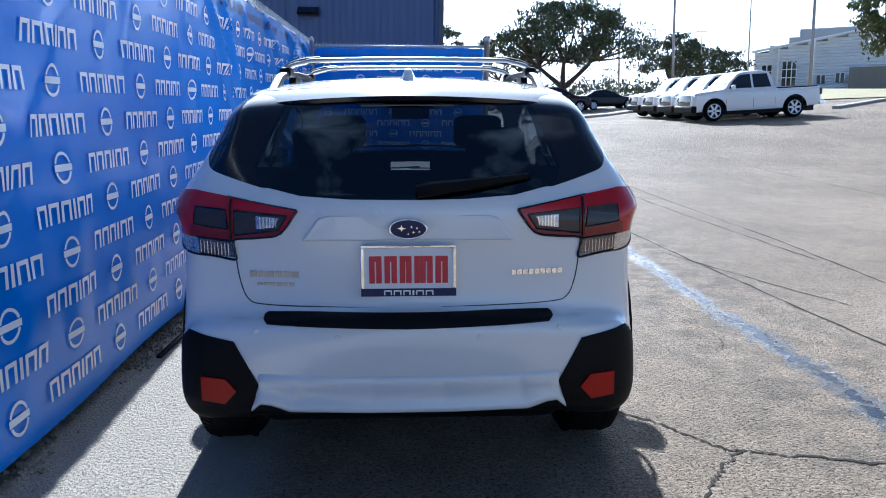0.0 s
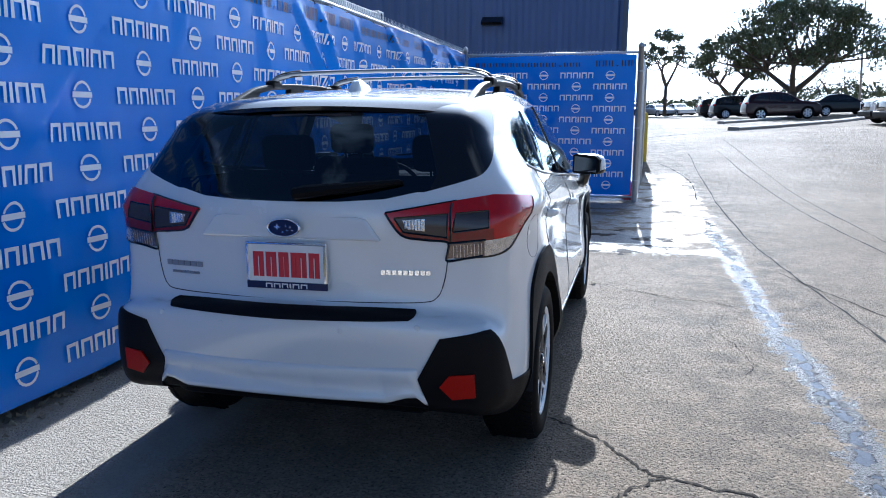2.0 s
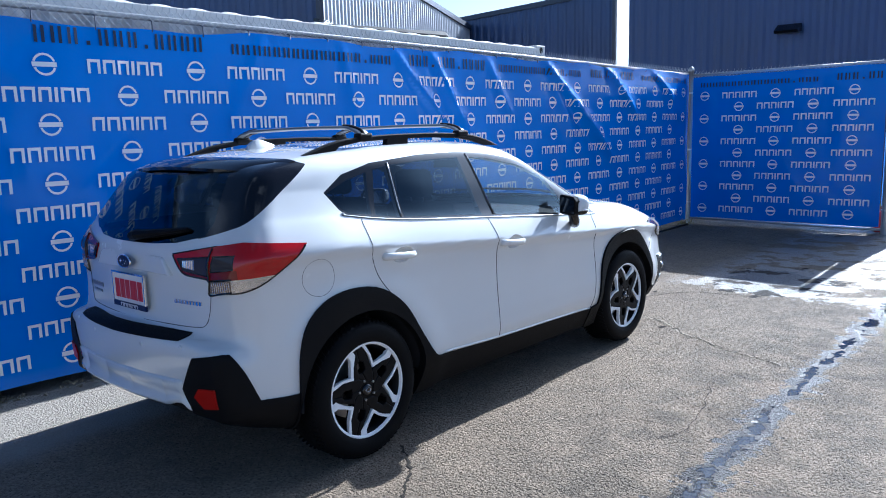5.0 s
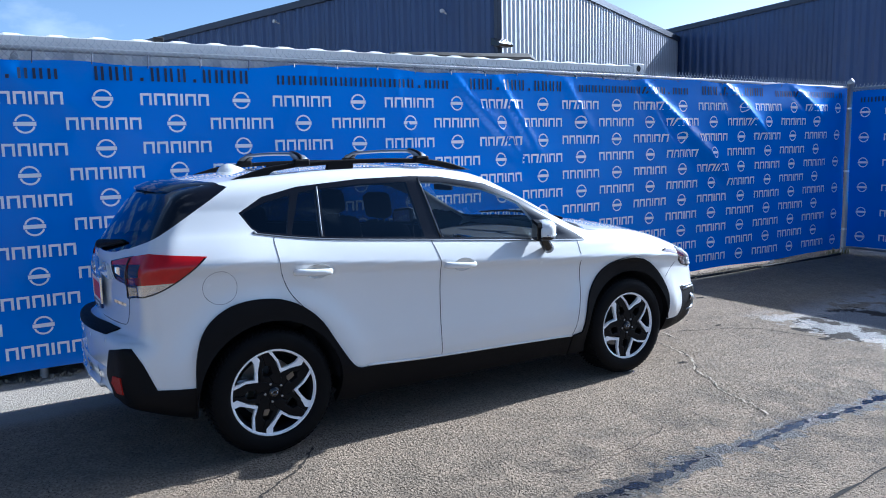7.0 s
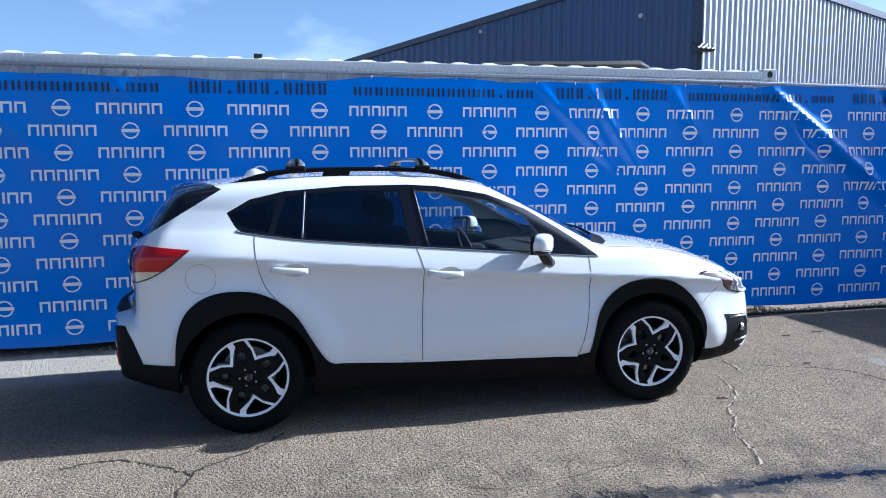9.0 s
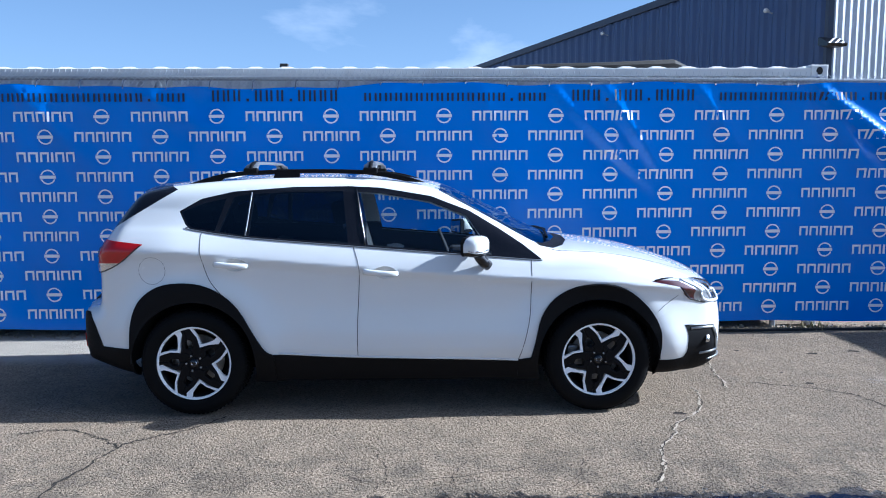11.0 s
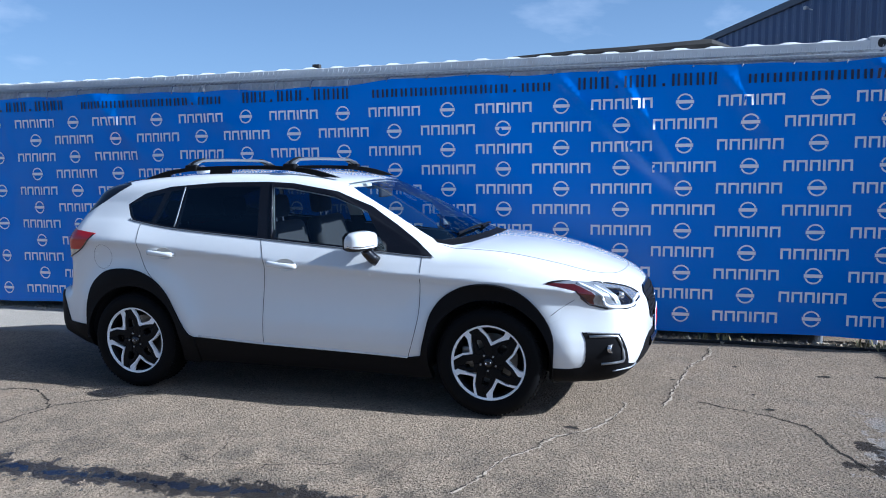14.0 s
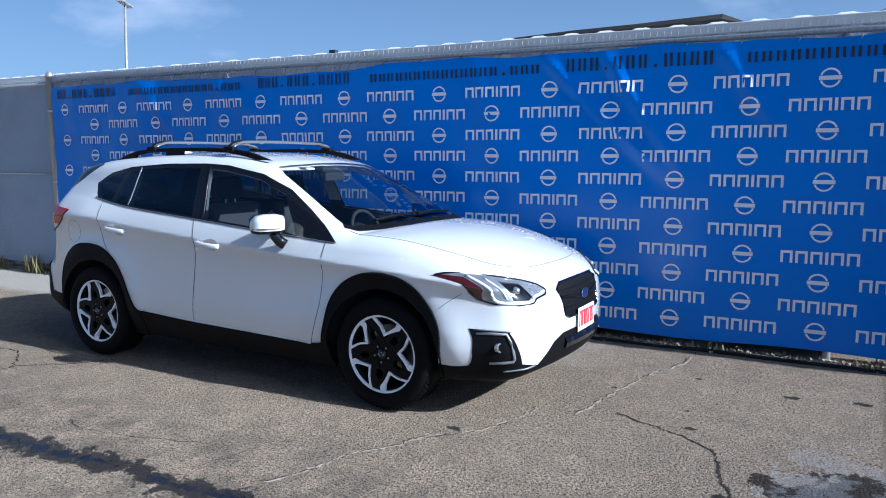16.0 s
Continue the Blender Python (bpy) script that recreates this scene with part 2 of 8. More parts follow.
def tube(points, radius, sides=8, bm=None, closed=False, flat=1.0):
    """A rod swept along points; radius may be a list. flat squeezes it along the second cross axis."""
    one = bmesh.new() if bm is None else bm
    pts = [Vector(p) for p in points]
    n = len(pts)
    rings = []
    up = Vector((0, 0, 1))
    for i, p in enumerate(pts):
        a, b = pts[(i - 1) % n if closed else max(i - 1, 0)], pts[(i + 1) % n if closed else min(i + 1, n - 1)]
        d = (b - a).normalized()
        ref = up if abs(d.z) < 0.95 else Vector((1, 0, 0))
        u = d.cross(ref).normalized()
        w = u.cross(d).normalized()
        r = radius[i] if isinstance(radius, (list, tuple)) else radius
        rings.append([one.verts.new(p + u * (r * math.cos(2 * math.pi * k / sides)) + w * (r * flat * math.sin(2 * math.pi * k / sides))) for k in range(sides)])
    for i in range(n if closed else n - 1):
        A, B = rings[i], rings[(i + 1) % n]
        for k in range(sides):
            one.faces.new((A[k], A[(k + 1) % sides], B[(k + 1) % sides], B[k]))
    if not closed:
        one.faces.new(rings[0][::-1])
        one.faces.new(rings[-1])
    return one


def lathe(profile, sides=48, axis="x", bm=None):
    """Turns (radius, along) pairs round an axis."""
    one = bmesh.new() if bm is None else bm
    rings = []
    for r, h in profile:
        ring = []
        for k in range(sides):
            a = 2 * math.pi * k / sides
            c, s = r * math.cos(a), r * math.sin(a)
            ring.append(one.verts.new((h, c, s) if axis == "x" else (c, s, h) if axis == "z" else (c, h, s)))
        rings.append(ring)
    for A, B in zip(rings, rings[1:]):
        for k in range(sides):
            one.faces.new((A[k], A[(k + 1) % sides], B[(k + 1) % sides], B[k]))
    bmesh.ops.recalc_face_normals(one, faces=one.faces[:])
    return one


def prism(outline, h0, h1, axis="z", bm=None):
    """A flat outline pushed out between two heights along an axis; outline pairs are (y, z), (x, z) or (x, y)."""
    one = bmesh.new() if bm is None else bm

    def at(p, h):
        return (h, p[0], p[1]) if axis == "x" else (p[0], h, p[1]) if axis == "y" else (p[0], p[1], h)
    lo, hi = [one.verts.new(at(p, h0)) for p in outline], [one.verts.new(at(p, h1)) for p in outline]
    n = len(outline)
    fs = [one.faces.new(lo[::-1]), one.faces.new(hi)]
    fs += [one.faces.new((lo[i], lo[(i + 1) % n], hi[(i + 1) % n], hi[i])) for i in range(n)]
    bmesh.ops.recalc_face_normals(one, faces=fs)
    return one


def smoothstep(a, b, x):
    t = min(1.0, max(0.0, (x - a) / (b - a)))
    return t * t * (3 - 2 * t)


def spline(points, steps=8, closed=False):
    """A Catmull-Rom curve through the points."""
    P = [np.array(p, float) for p in points]
    n = len(P)
    out = []
    for i in range(n if closed else n - 1):
        p0, p1, p2, p3 = (P[(i + k - 1) % n] if closed else P[min(max(i + k - 1, 0), n - 1)] for k in range(4))
        for j in range(steps):
            t = j / steps
            out.append(0.5 * (2 * p1 + (p2 - p0) * t + (2 * p0 - 5 * p1 + 4 * p2 - p3) * t * t + (3 * p1 - p0 - 3 * p2 + p3) * t ** 3))
    if not closed:
        out.append(P[-1])
    return out


# ---- the car's outer skin: one smooth solid, then cut into panels ----
class Skin:
    """A car body as the smooth overlap of a side outline, bowed in plan, and a half width that changes with length and height.
    Lengths run along y from the rear axle, heights along z."""

    def __init__(self, outline, bow, crown, belt, base, plan_low, plan_high, radius=0.10, bulges=()):
        self.bow, self.crown, self.belt, self.base = self.smooth(bow), self.smooth(crown if isinstance(crown, list) else [(-9.0, crown), (9.0, crown)]), self.smooth(belt), self.smooth(base)
        self.plan_low, self.plan_high, self.radius, self.bulges = self.smooth(plan_low), self.smooth(plan_high), radius, bulges
        pts = np.array(outline)
        self.y0, self.y1, self.z1, self.step = pts[:, 0].min() - 0.5, pts[:, 0].max() + 0.5, 2.4, 0.012
        ys, zs = np.arange(self.y0, self.y1, self.step), np.arange(-0.1, self.z1, self.step)
        Y, Z = np.meshgrid(ys, zs, indexing="ij")
        dist, inside = np.full(Y.shape, 9.0), np.zeros(Y.shape, bool)
        for (ay, az), (by, bz) in zip(pts, np.roll(pts, -1, 0)):
            ey, ez = by - ay, bz - az
            t = np.clip(((Y - ay) * ey + (Z - az) * ez) / max(ey * ey + ez * ez, 1e-9), 0, 1)
            dist = np.minimum(dist, np.hypot(Y - ay - t * ey, Z - az - t * ez))
            if abs(ez) > 1e-9:
                inside ^= ((az > Z) != (bz > Z)) & (Y < ay + (Z - az) * ey / ez)
        self.sdf = np.where(inside, -dist, dist)

    def smooth(self, pairs, n=16):
        """A monotone cubic through the pairs, sampled finely."""
        x, y = np.array(pairs, float).T
        h, d = np.diff(x), np.diff(y) / np.diff(x)
        m = np.concatenate([[d[0]], np.where(d[1:] * d[:-1] > 0, 2 * d[1:] * d[:-1] / np.where(d[1:] + d[:-1] == 0, 1, d[1:] + d[:-1]), 0.0), [d[-1]]])
        out = []
        for i in range(len(h)):
            for k in range(n):
                t = k / n
                out.append((x[i] + h[i] * t, (1 + 2 * t) * (1 - t) ** 2 * y[i] + t * (1 - t) ** 2 * h[i] * m[i] + t * t * (3 - 2 * t) * y[i + 1] + t * t * (t - 1) * h[i] * m[i + 1]))
        return out + [(x[-1], y[-1])]

    def table(self, pairs, x):
        return np.interp(x, [p[0] for p in pairs], [p[1] for p in pairs])

    def side(self, y, z):
        u = np.clip((y - self.y0) / self.step, 0, self.sdf.shape[0] - 1.001)
        v = np.clip((z + 0.1) / self.step, 0, self.sdf.shape[1] - 1.001)
        i, j = u.astype(int), v.astype(int)
        a, b = u - i, v - j
        s = self.sdf
        return (s[i, j] * (1 - a) + s[i + 1, j] * a) * (1 - b) + (s[i, j + 1] * (1 - a) + s[i + 1, j + 1] * a) * b

    def width(self, y, z):
        zz = z - (self.table(self.belt, y) - 1.10) * np.clip((z - 0.5) / 0.45, 0, 1)
        w = self.table(self.base, zz)
        k = np.clip((zz - 1.0) / 0.25, 0, 1)
        w = w + self.table(self.plan_low, y) * (1 - k) + self.table(self.plan_high, y) * k
        for cy, cz, r, width, amount in self.bulges:
            w = w + amount * np.exp(-((np.hypot(y - cy, z - cz) - r) / width) ** 2)
        return w

    def f(self, p):
        x, y, z = np.abs(p[:, 0]), p[:, 1], p[:, 2]
        a = self.side(y + self.table(self.bow, y) * x * x, z + self.table(self.crown, y) * x * x)
        b = x - self.width(y, z)
        r = self.radius
        h = np.clip(0.5 + 0.5 * (a - b) / r, 0, 1)
        return b + (a - b) * h + r * h * (1 - h)

    def normal(self, p):
        e = 0.010
        g = np.stack([self.f(p + np.eye(3)[i] * e) - self.f(p - np.eye(3)[i] * e) for i in range(3)], 1)
        return g / np.maximum(np.linalg.norm(g, axis=1, keepdims=True), 1e-9)

    def solve(self, a, b, steps=34):
        """The point where each way from a (inside) to b (outside) leaves the body."""
        lo, hi = np.zeros(len(a)), np.ones(len(a))
        for _ in range(steps):
            mid = (lo + hi) / 2
            out = self.f(a + (b - a) * mid[:, None]) > 0
            hi, lo = np.where(out, mid, hi), np.where(out, lo, mid)
        return a + (b - a) * ((lo + hi) / 2)[:, None]

    def on_side(self, pts):
        """Points of the right flank above (y, z) pairs."""
        p = np.array([(0.0, y, z) for y, z in pts])
        q = p + np.array([1.4, 0, 0])
        return self.solve(p, q)

    def on_top(self, pts, z0=0.8):
        p = np.array([(x, y, z0) for x, y in pts])
        return self.solve(p, p + np.array([0, 0, 1.4]))

    def on_end(self, pts, front):
        p = np.array([(x, 2.6 if front else 0.2, z) for x, z in pts])
        return self.solve(p, p + np.array([0, 2.0 if front else -2.0, 0]))

    def half_grid(self, ny, nz, nx, inner, outer):
        """The right half as a bmesh of quads, from ways that fan out from an inner box to an outer one."""
        (ix, iy0, iy1, iz0, iz1), (ox, oy0, oy1, oz0, oz1) = inner, outer
        index, A, B, quads = {}, [], [], []

        def vert(i, j, k):
            key = (i, j, k)
            if key not in index:
                u, v, w = i / nx, j / ny, k / nz
                index[key] = len(A)
                A.append((ix * u, iy0 + (iy1 - iy0) * v, iz0 + (iz1 - iz0) * w))
                B.append((ox * u, oy0 + (oy1 - oy0) * v, oz0 + (oz1 - oz0) * w))
            return index[key]
        for j in range(ny):
            for k in range(nz):
                quads.append((vert(nx, j, k), vert(nx, j + 1, k), vert(nx, j + 1, k + 1), vert(nx, j, k + 1)))
            for i in range(nx):
                quads.append((vert(i, j, nz), vert(i + 1, j, nz), vert(i + 1, j + 1, nz), vert(i, j + 1, nz)))
        for k in range(nz):
            for i in range(nx):
                quads.append((vert(i, 0, k), vert(i + 1, 0, k), vert(i + 1, 0, k + 1), vert(i, 0, k + 1)))
                quads.append((vert(i, ny, k), vert(i, ny, k + 1), vert(i + 1, ny, k + 1), vert(i + 1, ny, k)))
        P = self.solve(np.array(A), np.array(B))
        bm = bmesh.new()
        vs = [bm.verts.new(p) for p in P]
        for q in quads:
            bm.faces.new([vs[i] for i in q])
        bm.faces.layers.int.new("region")
        return bm


def inside(poly, u, v):
    odd = False
    j = len(poly) - 1
    for i in range(len(poly)):
        (ax, ay), (bx, by) = poly[i], poly[j]
        if (ay > v) != (by > v) and u < (bx - ax) * (v - ay) / (by - ay) + ax:
            odd = not odd
        j = i
    return odd


PROJ = {"side": (1, 2), "end": (0, 2), "top": (0, 1)}


def score(bm, poly, view, keep):
    """Cuts the skin along a closed outline drawn in one view, where keep(centre) holds. Returns the faces inside it."""
    iu, iv = PROJ[view]
    us, vs = [p[0] for p in poly], [p[1] for p in poly]
    u0, u1, v0, v1 = min(us) - 0.03, max(us) + 0.03, min(vs) - 0.03, max(vs) + 0.03
    cand = []
    for f in bm.faces:
        c = f.calc_center_bounds()
        if u0 <= c[iu] <= u1 and v0 <= c[iv] <= v1 and keep(c):
            cand.append(f)
    n = len(poly)
    for i in range(n):
        (au, av), (bu, bv) = poly[i], poly[(i + 1) % n]
        lu, hu, lv, hv = min(au, bu) - 1e-4, max(au, bu) + 1e-4, min(av, bv) - 1e-4, max(av, bv) + 1e-4
        near, rest = [], []
        for f in cand:
            cs = [(v.co[iu], v.co[iv]) for v in f.verts]
            hit = min(c[0] for c in cs) <= hu and max(c[0] for c in cs) >= lu and min(c[1] for c in cs) <= hv and max(c[1] for c in cs) >= lv
            (near if hit else rest).append(f)
        if not near:
            continue
        co, no = Vector((0, 0, 0)), Vector((0, 0, 0))
        co[iu], co[iv], no[iu], no[iv] = au, av, bv - av, au - bu
        if no.length < 1e-7:
            continue
        geom = near + list({e for f in near for e in f.edges}) + list({v for f in near for v in f.verts})
        r = bmesh.ops.bisect_plane(bm, geom=geom, dist=2e-5, plane_co=co, plane_no=no.normalized())
        cand = rest + [g for g in r["geom"] if isinstance(g, bmesh.types.BMFace)]
    out = []
    for f in cand:
        c = f.calc_center_median()
        if inside(poly, c[iu], c[iv]):
            out.append(f)
    return out


def mark(bm, name, shapes, names, over=(0,), keep=lambda c: True):
    """Gives the faces that lie in all the shapes (view, outline) the region name, if their region is one of over."""
    for view, poly in shapes:
        score(bm, poly, view, keep)
    lay = bm.faces.layers.int["region"]
    names.setdefault(name, len(names) + 1)
    ids = {0 if o == 0 else names[o] for o in over}
    for f in bm.faces:
        if f[lay] in ids:
            c = f.calc_center_median()
            if keep(c) and all(inside(poly, c[PROJ[view][0]], c[PROJ[view][1]]) for view, poly in shapes):
                f[lay] = names[name]


def panels(skin, bm, names, wanted, name, mat, parent, label="", split=False, lift=0.0, rim=0.0, where=None):
    """Links the faces of the wanted regions as part(s): both halves as one, or one for each side."""
    lay = bm.faces.layers.int["region"]
    ids = {0 if w == 0 else names[w] for w in wanted}
    faces = [f for f in bm.faces if f[lay] in ids and (where is None or where(f.calc_center_median()))]
    if not faces:
        return []
    order = {}
    for f in faces:
        for v in f.verts:
            order.setdefault(v, len(order))
    P = np.array([v.co for v in order])
    Nn = skin.normal(P)
    F = [[order[v] for v in f.verts] for f in faces]
    # turn every face outwards
    for i, f in enumerate(F):
        a, b, c = P[f[0]], P[f[1]], P[f[2]]
        k = sum((np.cross(P[f[j]] - P[f[0]], P[f[j + 1]] - P[f[0]]) for j in range(1, len(f) - 1)), np.zeros(3))
        if np.dot(k, Nn[f[0]]) < 0:
            F[i] = f[::-1]
    Q = P + Nn * lift
    V, NN, FF = [q for q in Q], [n for n in Nn], list(F)
    if rim:
        count = {}
        for f in F:
            for a, b in zip(f, f[1:] + f[:1]):
                count[(a, b)] = True
        for a, b in list(count):
            if (b, a) not in count and not (abs(P[a][0]) < 1e-4 and abs(P[b][0]) < 1e-4):
                na = np.cross(Q[b] - Q[a], Nn[a])
                na = na / max(np.linalg.norm(na), 1e-9)
                i0 = len(V)
                V += [Q[a], Q[b], Q[b] - Nn[b] * rim, Q[a] - Nn[a] * rim]
                NN += [na] * 4
                FF.append([i0 + 3, i0 + 2, i0 + 1, i0][::-1][::-1])
    made = []
    V, NN = np.array(V), np.array(NN)
    mirror = np.array([-1, 1, 1])
    if split:
        made.append(under(mesh_object(name, V, FF, mat, True, NN), parent, label))
        made.append(under(mesh_object(name, V * mirror, [f[::-1] for f in FF], mat, True, NN * mirror), parent, label))
    else:
        n = len(V)
        made.append(under(mesh_object(name, np.concatenate([V, V * mirror]), FF + [[i + n for i in f[::-1]] for f in FF], mat, True, np.concatenate([NN, NN * mirror])), parent, label))
    return made


HANDLES = ((0.262, 1.000), (1.230, 0.945))
CAR_OUTLINE = spline([(-0.785, 0.40), (-0.828, 0.46), (-0.843, 0.56), (-0.846, 0.68), (-0.835, 0.735), (-0.80, 0.754), (-0.75, 0.762), (-0.735, 0.80), (-0.73, 0.86), (-0.728, 0.96),
                      (-0.735, 1.06), (-0.725, 1.13), (-0.68, 1.20), (-0.60, 1.31), (-0.52, 1.41), (-0.44, 1.485), (-0.30, 1.525), (0.0, 1.56), (0.40, 1.585),
                      (0.80, 1.593), (1.15, 1.583), (1.45, 1.552), (1.68, 1.495), (2.00, 1.345), (2.32, 1.185), (2.50, 1.115), (2.62, 1.104),
                      (2.83, 1.080), (3.05, 1.038), (3.25, 0.980), (3.45, 0.902), (3.57, 0.825), (3.632, 0.735), (3.653, 0.62), (3.654, 0.50),
                      (3.644, 0.385), (3.60, 0.305), (3.47, 0.262), (3.10, 0.25), (2.6, 0.21), (1.3, 0.22), (0.0, 0.24), (-0.45, 0.30)], 6, True)
car_skin = Skin(
    CAR_OUTLINE,
    bow=[(-0.9, -0.185), (-0.4, -0.145), (0.2, -0.03), (0.6, 0.0), (1.2, 0.10), (1.7, 0.20), (2.5, 0.22), (3.1, 0.24), (3.6, 0.25)],
    crown=[(-1.0, 0.085), (2.2, 0.085), (2.8, 0.050), (4.0, 0.050)],
    belt=[(-0.6, 1.22), (-0.1, 1.21), (0.35, 1.17), (1.05, 1.11), (2.3, 1.01), (2.8, 0.965), (3.2, 0.89), (3.6, 0.80)],
    base=[(0.10, 0.76), (0.25, 0.825), (0.33, 0.862), (0.40, 0.889), (0.45, 0.897), (0.52, 0.895), (0.62, 0.885), (0.74, 0.874), (0.84, 0.869), (0.91, 0.873), (0.952, 0.887), (0.972, 0.894), (0.985, 0.890),
          (1.04, 0.868), (1.10, 0.838), (1.14, 0.815), (1.30, 0.750), (1.45, 0.682), (1.52, 0.645), (1.7, 0.55)],
    plan_low=[(-0.95, -0.20), (-0.86, -0.15), (-0.75, -0.105), (-0.6, -0.065), (-0.4, -0.028), (-0.1, 0.0), (2.7, 0.0), (2.95, -0.008), (3.15, -0.026), (3.3, -0.06), (3.45, -0.11), (3.6, -0.20), (3.72, -0.33)],
    plan_high=[(-0.75, -0.11), (-0.4, -0.07), (0.0, -0.03), (0.6, 0.0), (3.6, 0.0)],
    radius=0.085,
    bulges=[(0.0, 0.353, 0.50, 0.09, 0.012), (2.665, 0.353, 0.50, 0.09, 0.012)])


def arch(cy, r, a0, a1, n, cz=0.353):
    return [(cy + r * math.cos(radians(a0 + (a1 - a0) * i / n)), cz + r * math.sin(radians(a0 + (a1 - a0) * i / n))) for i in range(n + 1)]


def build_car():
    sk, names = car_skin, {}
    bm = sk.half_grid(230, 72, 44, (0.25, 0.1, 2.5, 0.55, 0.80), (1.15, -1.15, 3.85, 0.02, 1.95))
    car = thing("car", "pearl white compact crossover parked beside a blue banner fence", "car", pose(0.016, 3.23, -0.004, 0, -0.7, -0.73))
    rearward, forward = (lambda c: c[1] < -0.15), (lambda c: c[1] > 2.85)
    # openings for the wheels
    for cy in (0.0, 2.665):
        mark(bm, "hole", [("side", arch(cy, 0.405, -50, 230, 36) + [(cy - 0.30, 0.0), (cy + 0.30, 0.0)])], names)
    lay = bm.faces.layers.int["region"]
    bmesh.ops.delete(bm, geom=[f for f in bm.faces if f[lay] == names["hole"]], context="FACES")
    # black cladding round the wheels and along the sills
    rear_arch = [(-0.415, 0.15)] + [tuple(p) for p in spline([(-0.415, 0.46), (-0.405, 0.60), (-0.37, 0.72), (-0.31, 0.80), (-0.21, 0.862), (-0.08, 0.884), (0.07, 0.868), (0.20, 0.805), (0.30, 0.71), (0.39, 0.56), (0.47, 0.44), (0.53, 0.41)], 3)] + [(0.53, 0.15)]
    front_arch = [(2.13, 0.15), (2.13, 0.362)] + [tuple(p) for p in spline([(2.215, 0.375), (2.245, 0.50), (2.285, 0.65), (2.37, 0.765), (2.50, 0.838), (2.66, 0.862), (2.80, 0.840), (2.92, 0.77), (3.02, 0.66), (3.075, 0.545), (3.08, 0.44)], 3)] + [(3.06, 0.15)]
    mark(bm, "arch_rear", [("side", rear_arch)], names)
    mark(bm, "arch_front", [("side", front_arch)], names)
    mark(bm, "sill", [("side", [(0.53, 0.05), (0.53, 0.412), (1.02, 0.385), (2.13, 0.352), (2.13, 0.05)])], names)
    # side windows
    dlo = [(-0.10, 1.345), (-0.05, 1.26), (-0.01, 1.225), (0.35, 1.172), (1.05, 1.112), (2.15, 1.022), (2.30, 1.012), (2.17, 1.115), (2.02, 1.215), (1.82, 1.335), (1.56, 1.435), (1.22, 1.492), (1.02, 1.503), (0.64, 1.50), (0.25, 1.472), (0.04, 1.425)]
    mark(bm, "frame", [("side", dlo)], names)
    mark(bm, "quarter_glass", [("side", [(-0.085, 1.342), (-0.04, 1.265), (0.0, 1.238), (0.145, 1.218), (0.205, 1.428), (0.06, 1.396)])], names, ("frame",))
    mark(bm, "vent_glass", [("side", [(0.17, 1.212), (0.335, 1.188), (0.358, 1.452), (0.258, 1.438)])], names, ("frame",))
    mark(bm, "rear_glass_side", [("side", [(0.365, 1.186), (1.015, 1.131), (0.972, 1.470), (0.64, 1.468), (0.388, 1.455)])], names, ("frame",))
    mark(bm, "front_glass_side", [("side", [(1.145, 1.122), (1.97, 1.050), (1.80, 1.302), (1.55, 1.398), (1.22, 1.456), (1.075, 1.466)])], names, ("frame",))
    # rear end
    mark(bm, "lamp", [("side", [(-0.31, 1.135), (-0.43, 1.04), (-0.56, 0.965), (-0.66, 0.938), (-1.0, 0.85), (-1.0, 1.19), (-0.6, 1.165)]),
                      ("end", [(0.375, 1.10), (0.435, 1.02), (0.605, 0.997), (0.602, 0.925), (1.0, 0.985), (1.0, 1.20), (0.64, 1.145)])], names, keep=rearward)
    mark(bm, "lamp_clear", [("end", [(0.60, 0.90), (0.60, 0.990), (0.85, 1.015), (0.90, 0.90)])], names, ("lamp",), keep=rearward)
    mark(bm, "lamp_tip", [("end", [(0.735, 0.90), (0.735, 1.02), (0.90, 1.02), (0.90, 0.90)])], names, ("lamp_clear",), keep=rearward)
    mark(bm, "lamp_smoke", [("end", [(0.415, 1.084), (0.447, 1.034), (0.607, 1.014), (0.607, 1.100), (0.53, 1.094)])], names, ("lamp",), keep=rearward)
    mark(bm, "lamp_reverse", [("end", [(0.443, 1.076), (0.462, 1.044), (0.524, 1.037), (0.524, 1.082)])], names, ("lamp_smoke",), keep=rearward)
    mark(bm, "lamp_smoke", [("end", [(0.626, 1.034), (0.752, 1.050), (0.748, 1.110), (0.634, 1.102)])], names, ("lamp",), keep=lambda c: c[1] < -0.52)
    mark(bm, "lamp_low", [("end", [(0.42, 0.98), (0.42, 1.036), (0.447, 1.034), (0.607, 1.014), (0.622, 1.030), (0.765, 1.048), (0.77, 0.97)])], names, ("lamp",), keep=lambda c: c[1] < -0.52)
    hatch_glass = [(-0.01, 1.138), (0.20, 1.140), (0.37, 1.150), (0.55, 1.188), (0.672, 1.225), (0.66, 1.28), (0.60, 1.40), (0.57, 1.47), (-0.01, 1.49)]
    mark(bm, "hatch_glass", [("end", hatch_glass)], names, keep=rearward)
    mark(bm, "hatch_pillar", [("end", [(0.52, 1.16), (0.70, 1.225), (0.68, 1.28), (0.62, 1.40), (0.60, 1.50), (0.44, 1.50), (0.50, 1.36), (0.545, 1.24)])], names, ("hatch_glass",), keep=rearward)
    mark(bm, "hatch_pillar", [("side", [(-1.0, 1.168), (-0.64, 1.174), (-0.40, 1.322), (-0.13, 1.487), (-0.17, 1.503), (-0.36, 1.492), (-1.0, 1.60)]), ("end", [(0.40, 1.1), (0.9, 1.1), (0.9, 1.6), (0.40, 1.6)])], names, (0,), keep=lambda c: c[1] < -0.10)
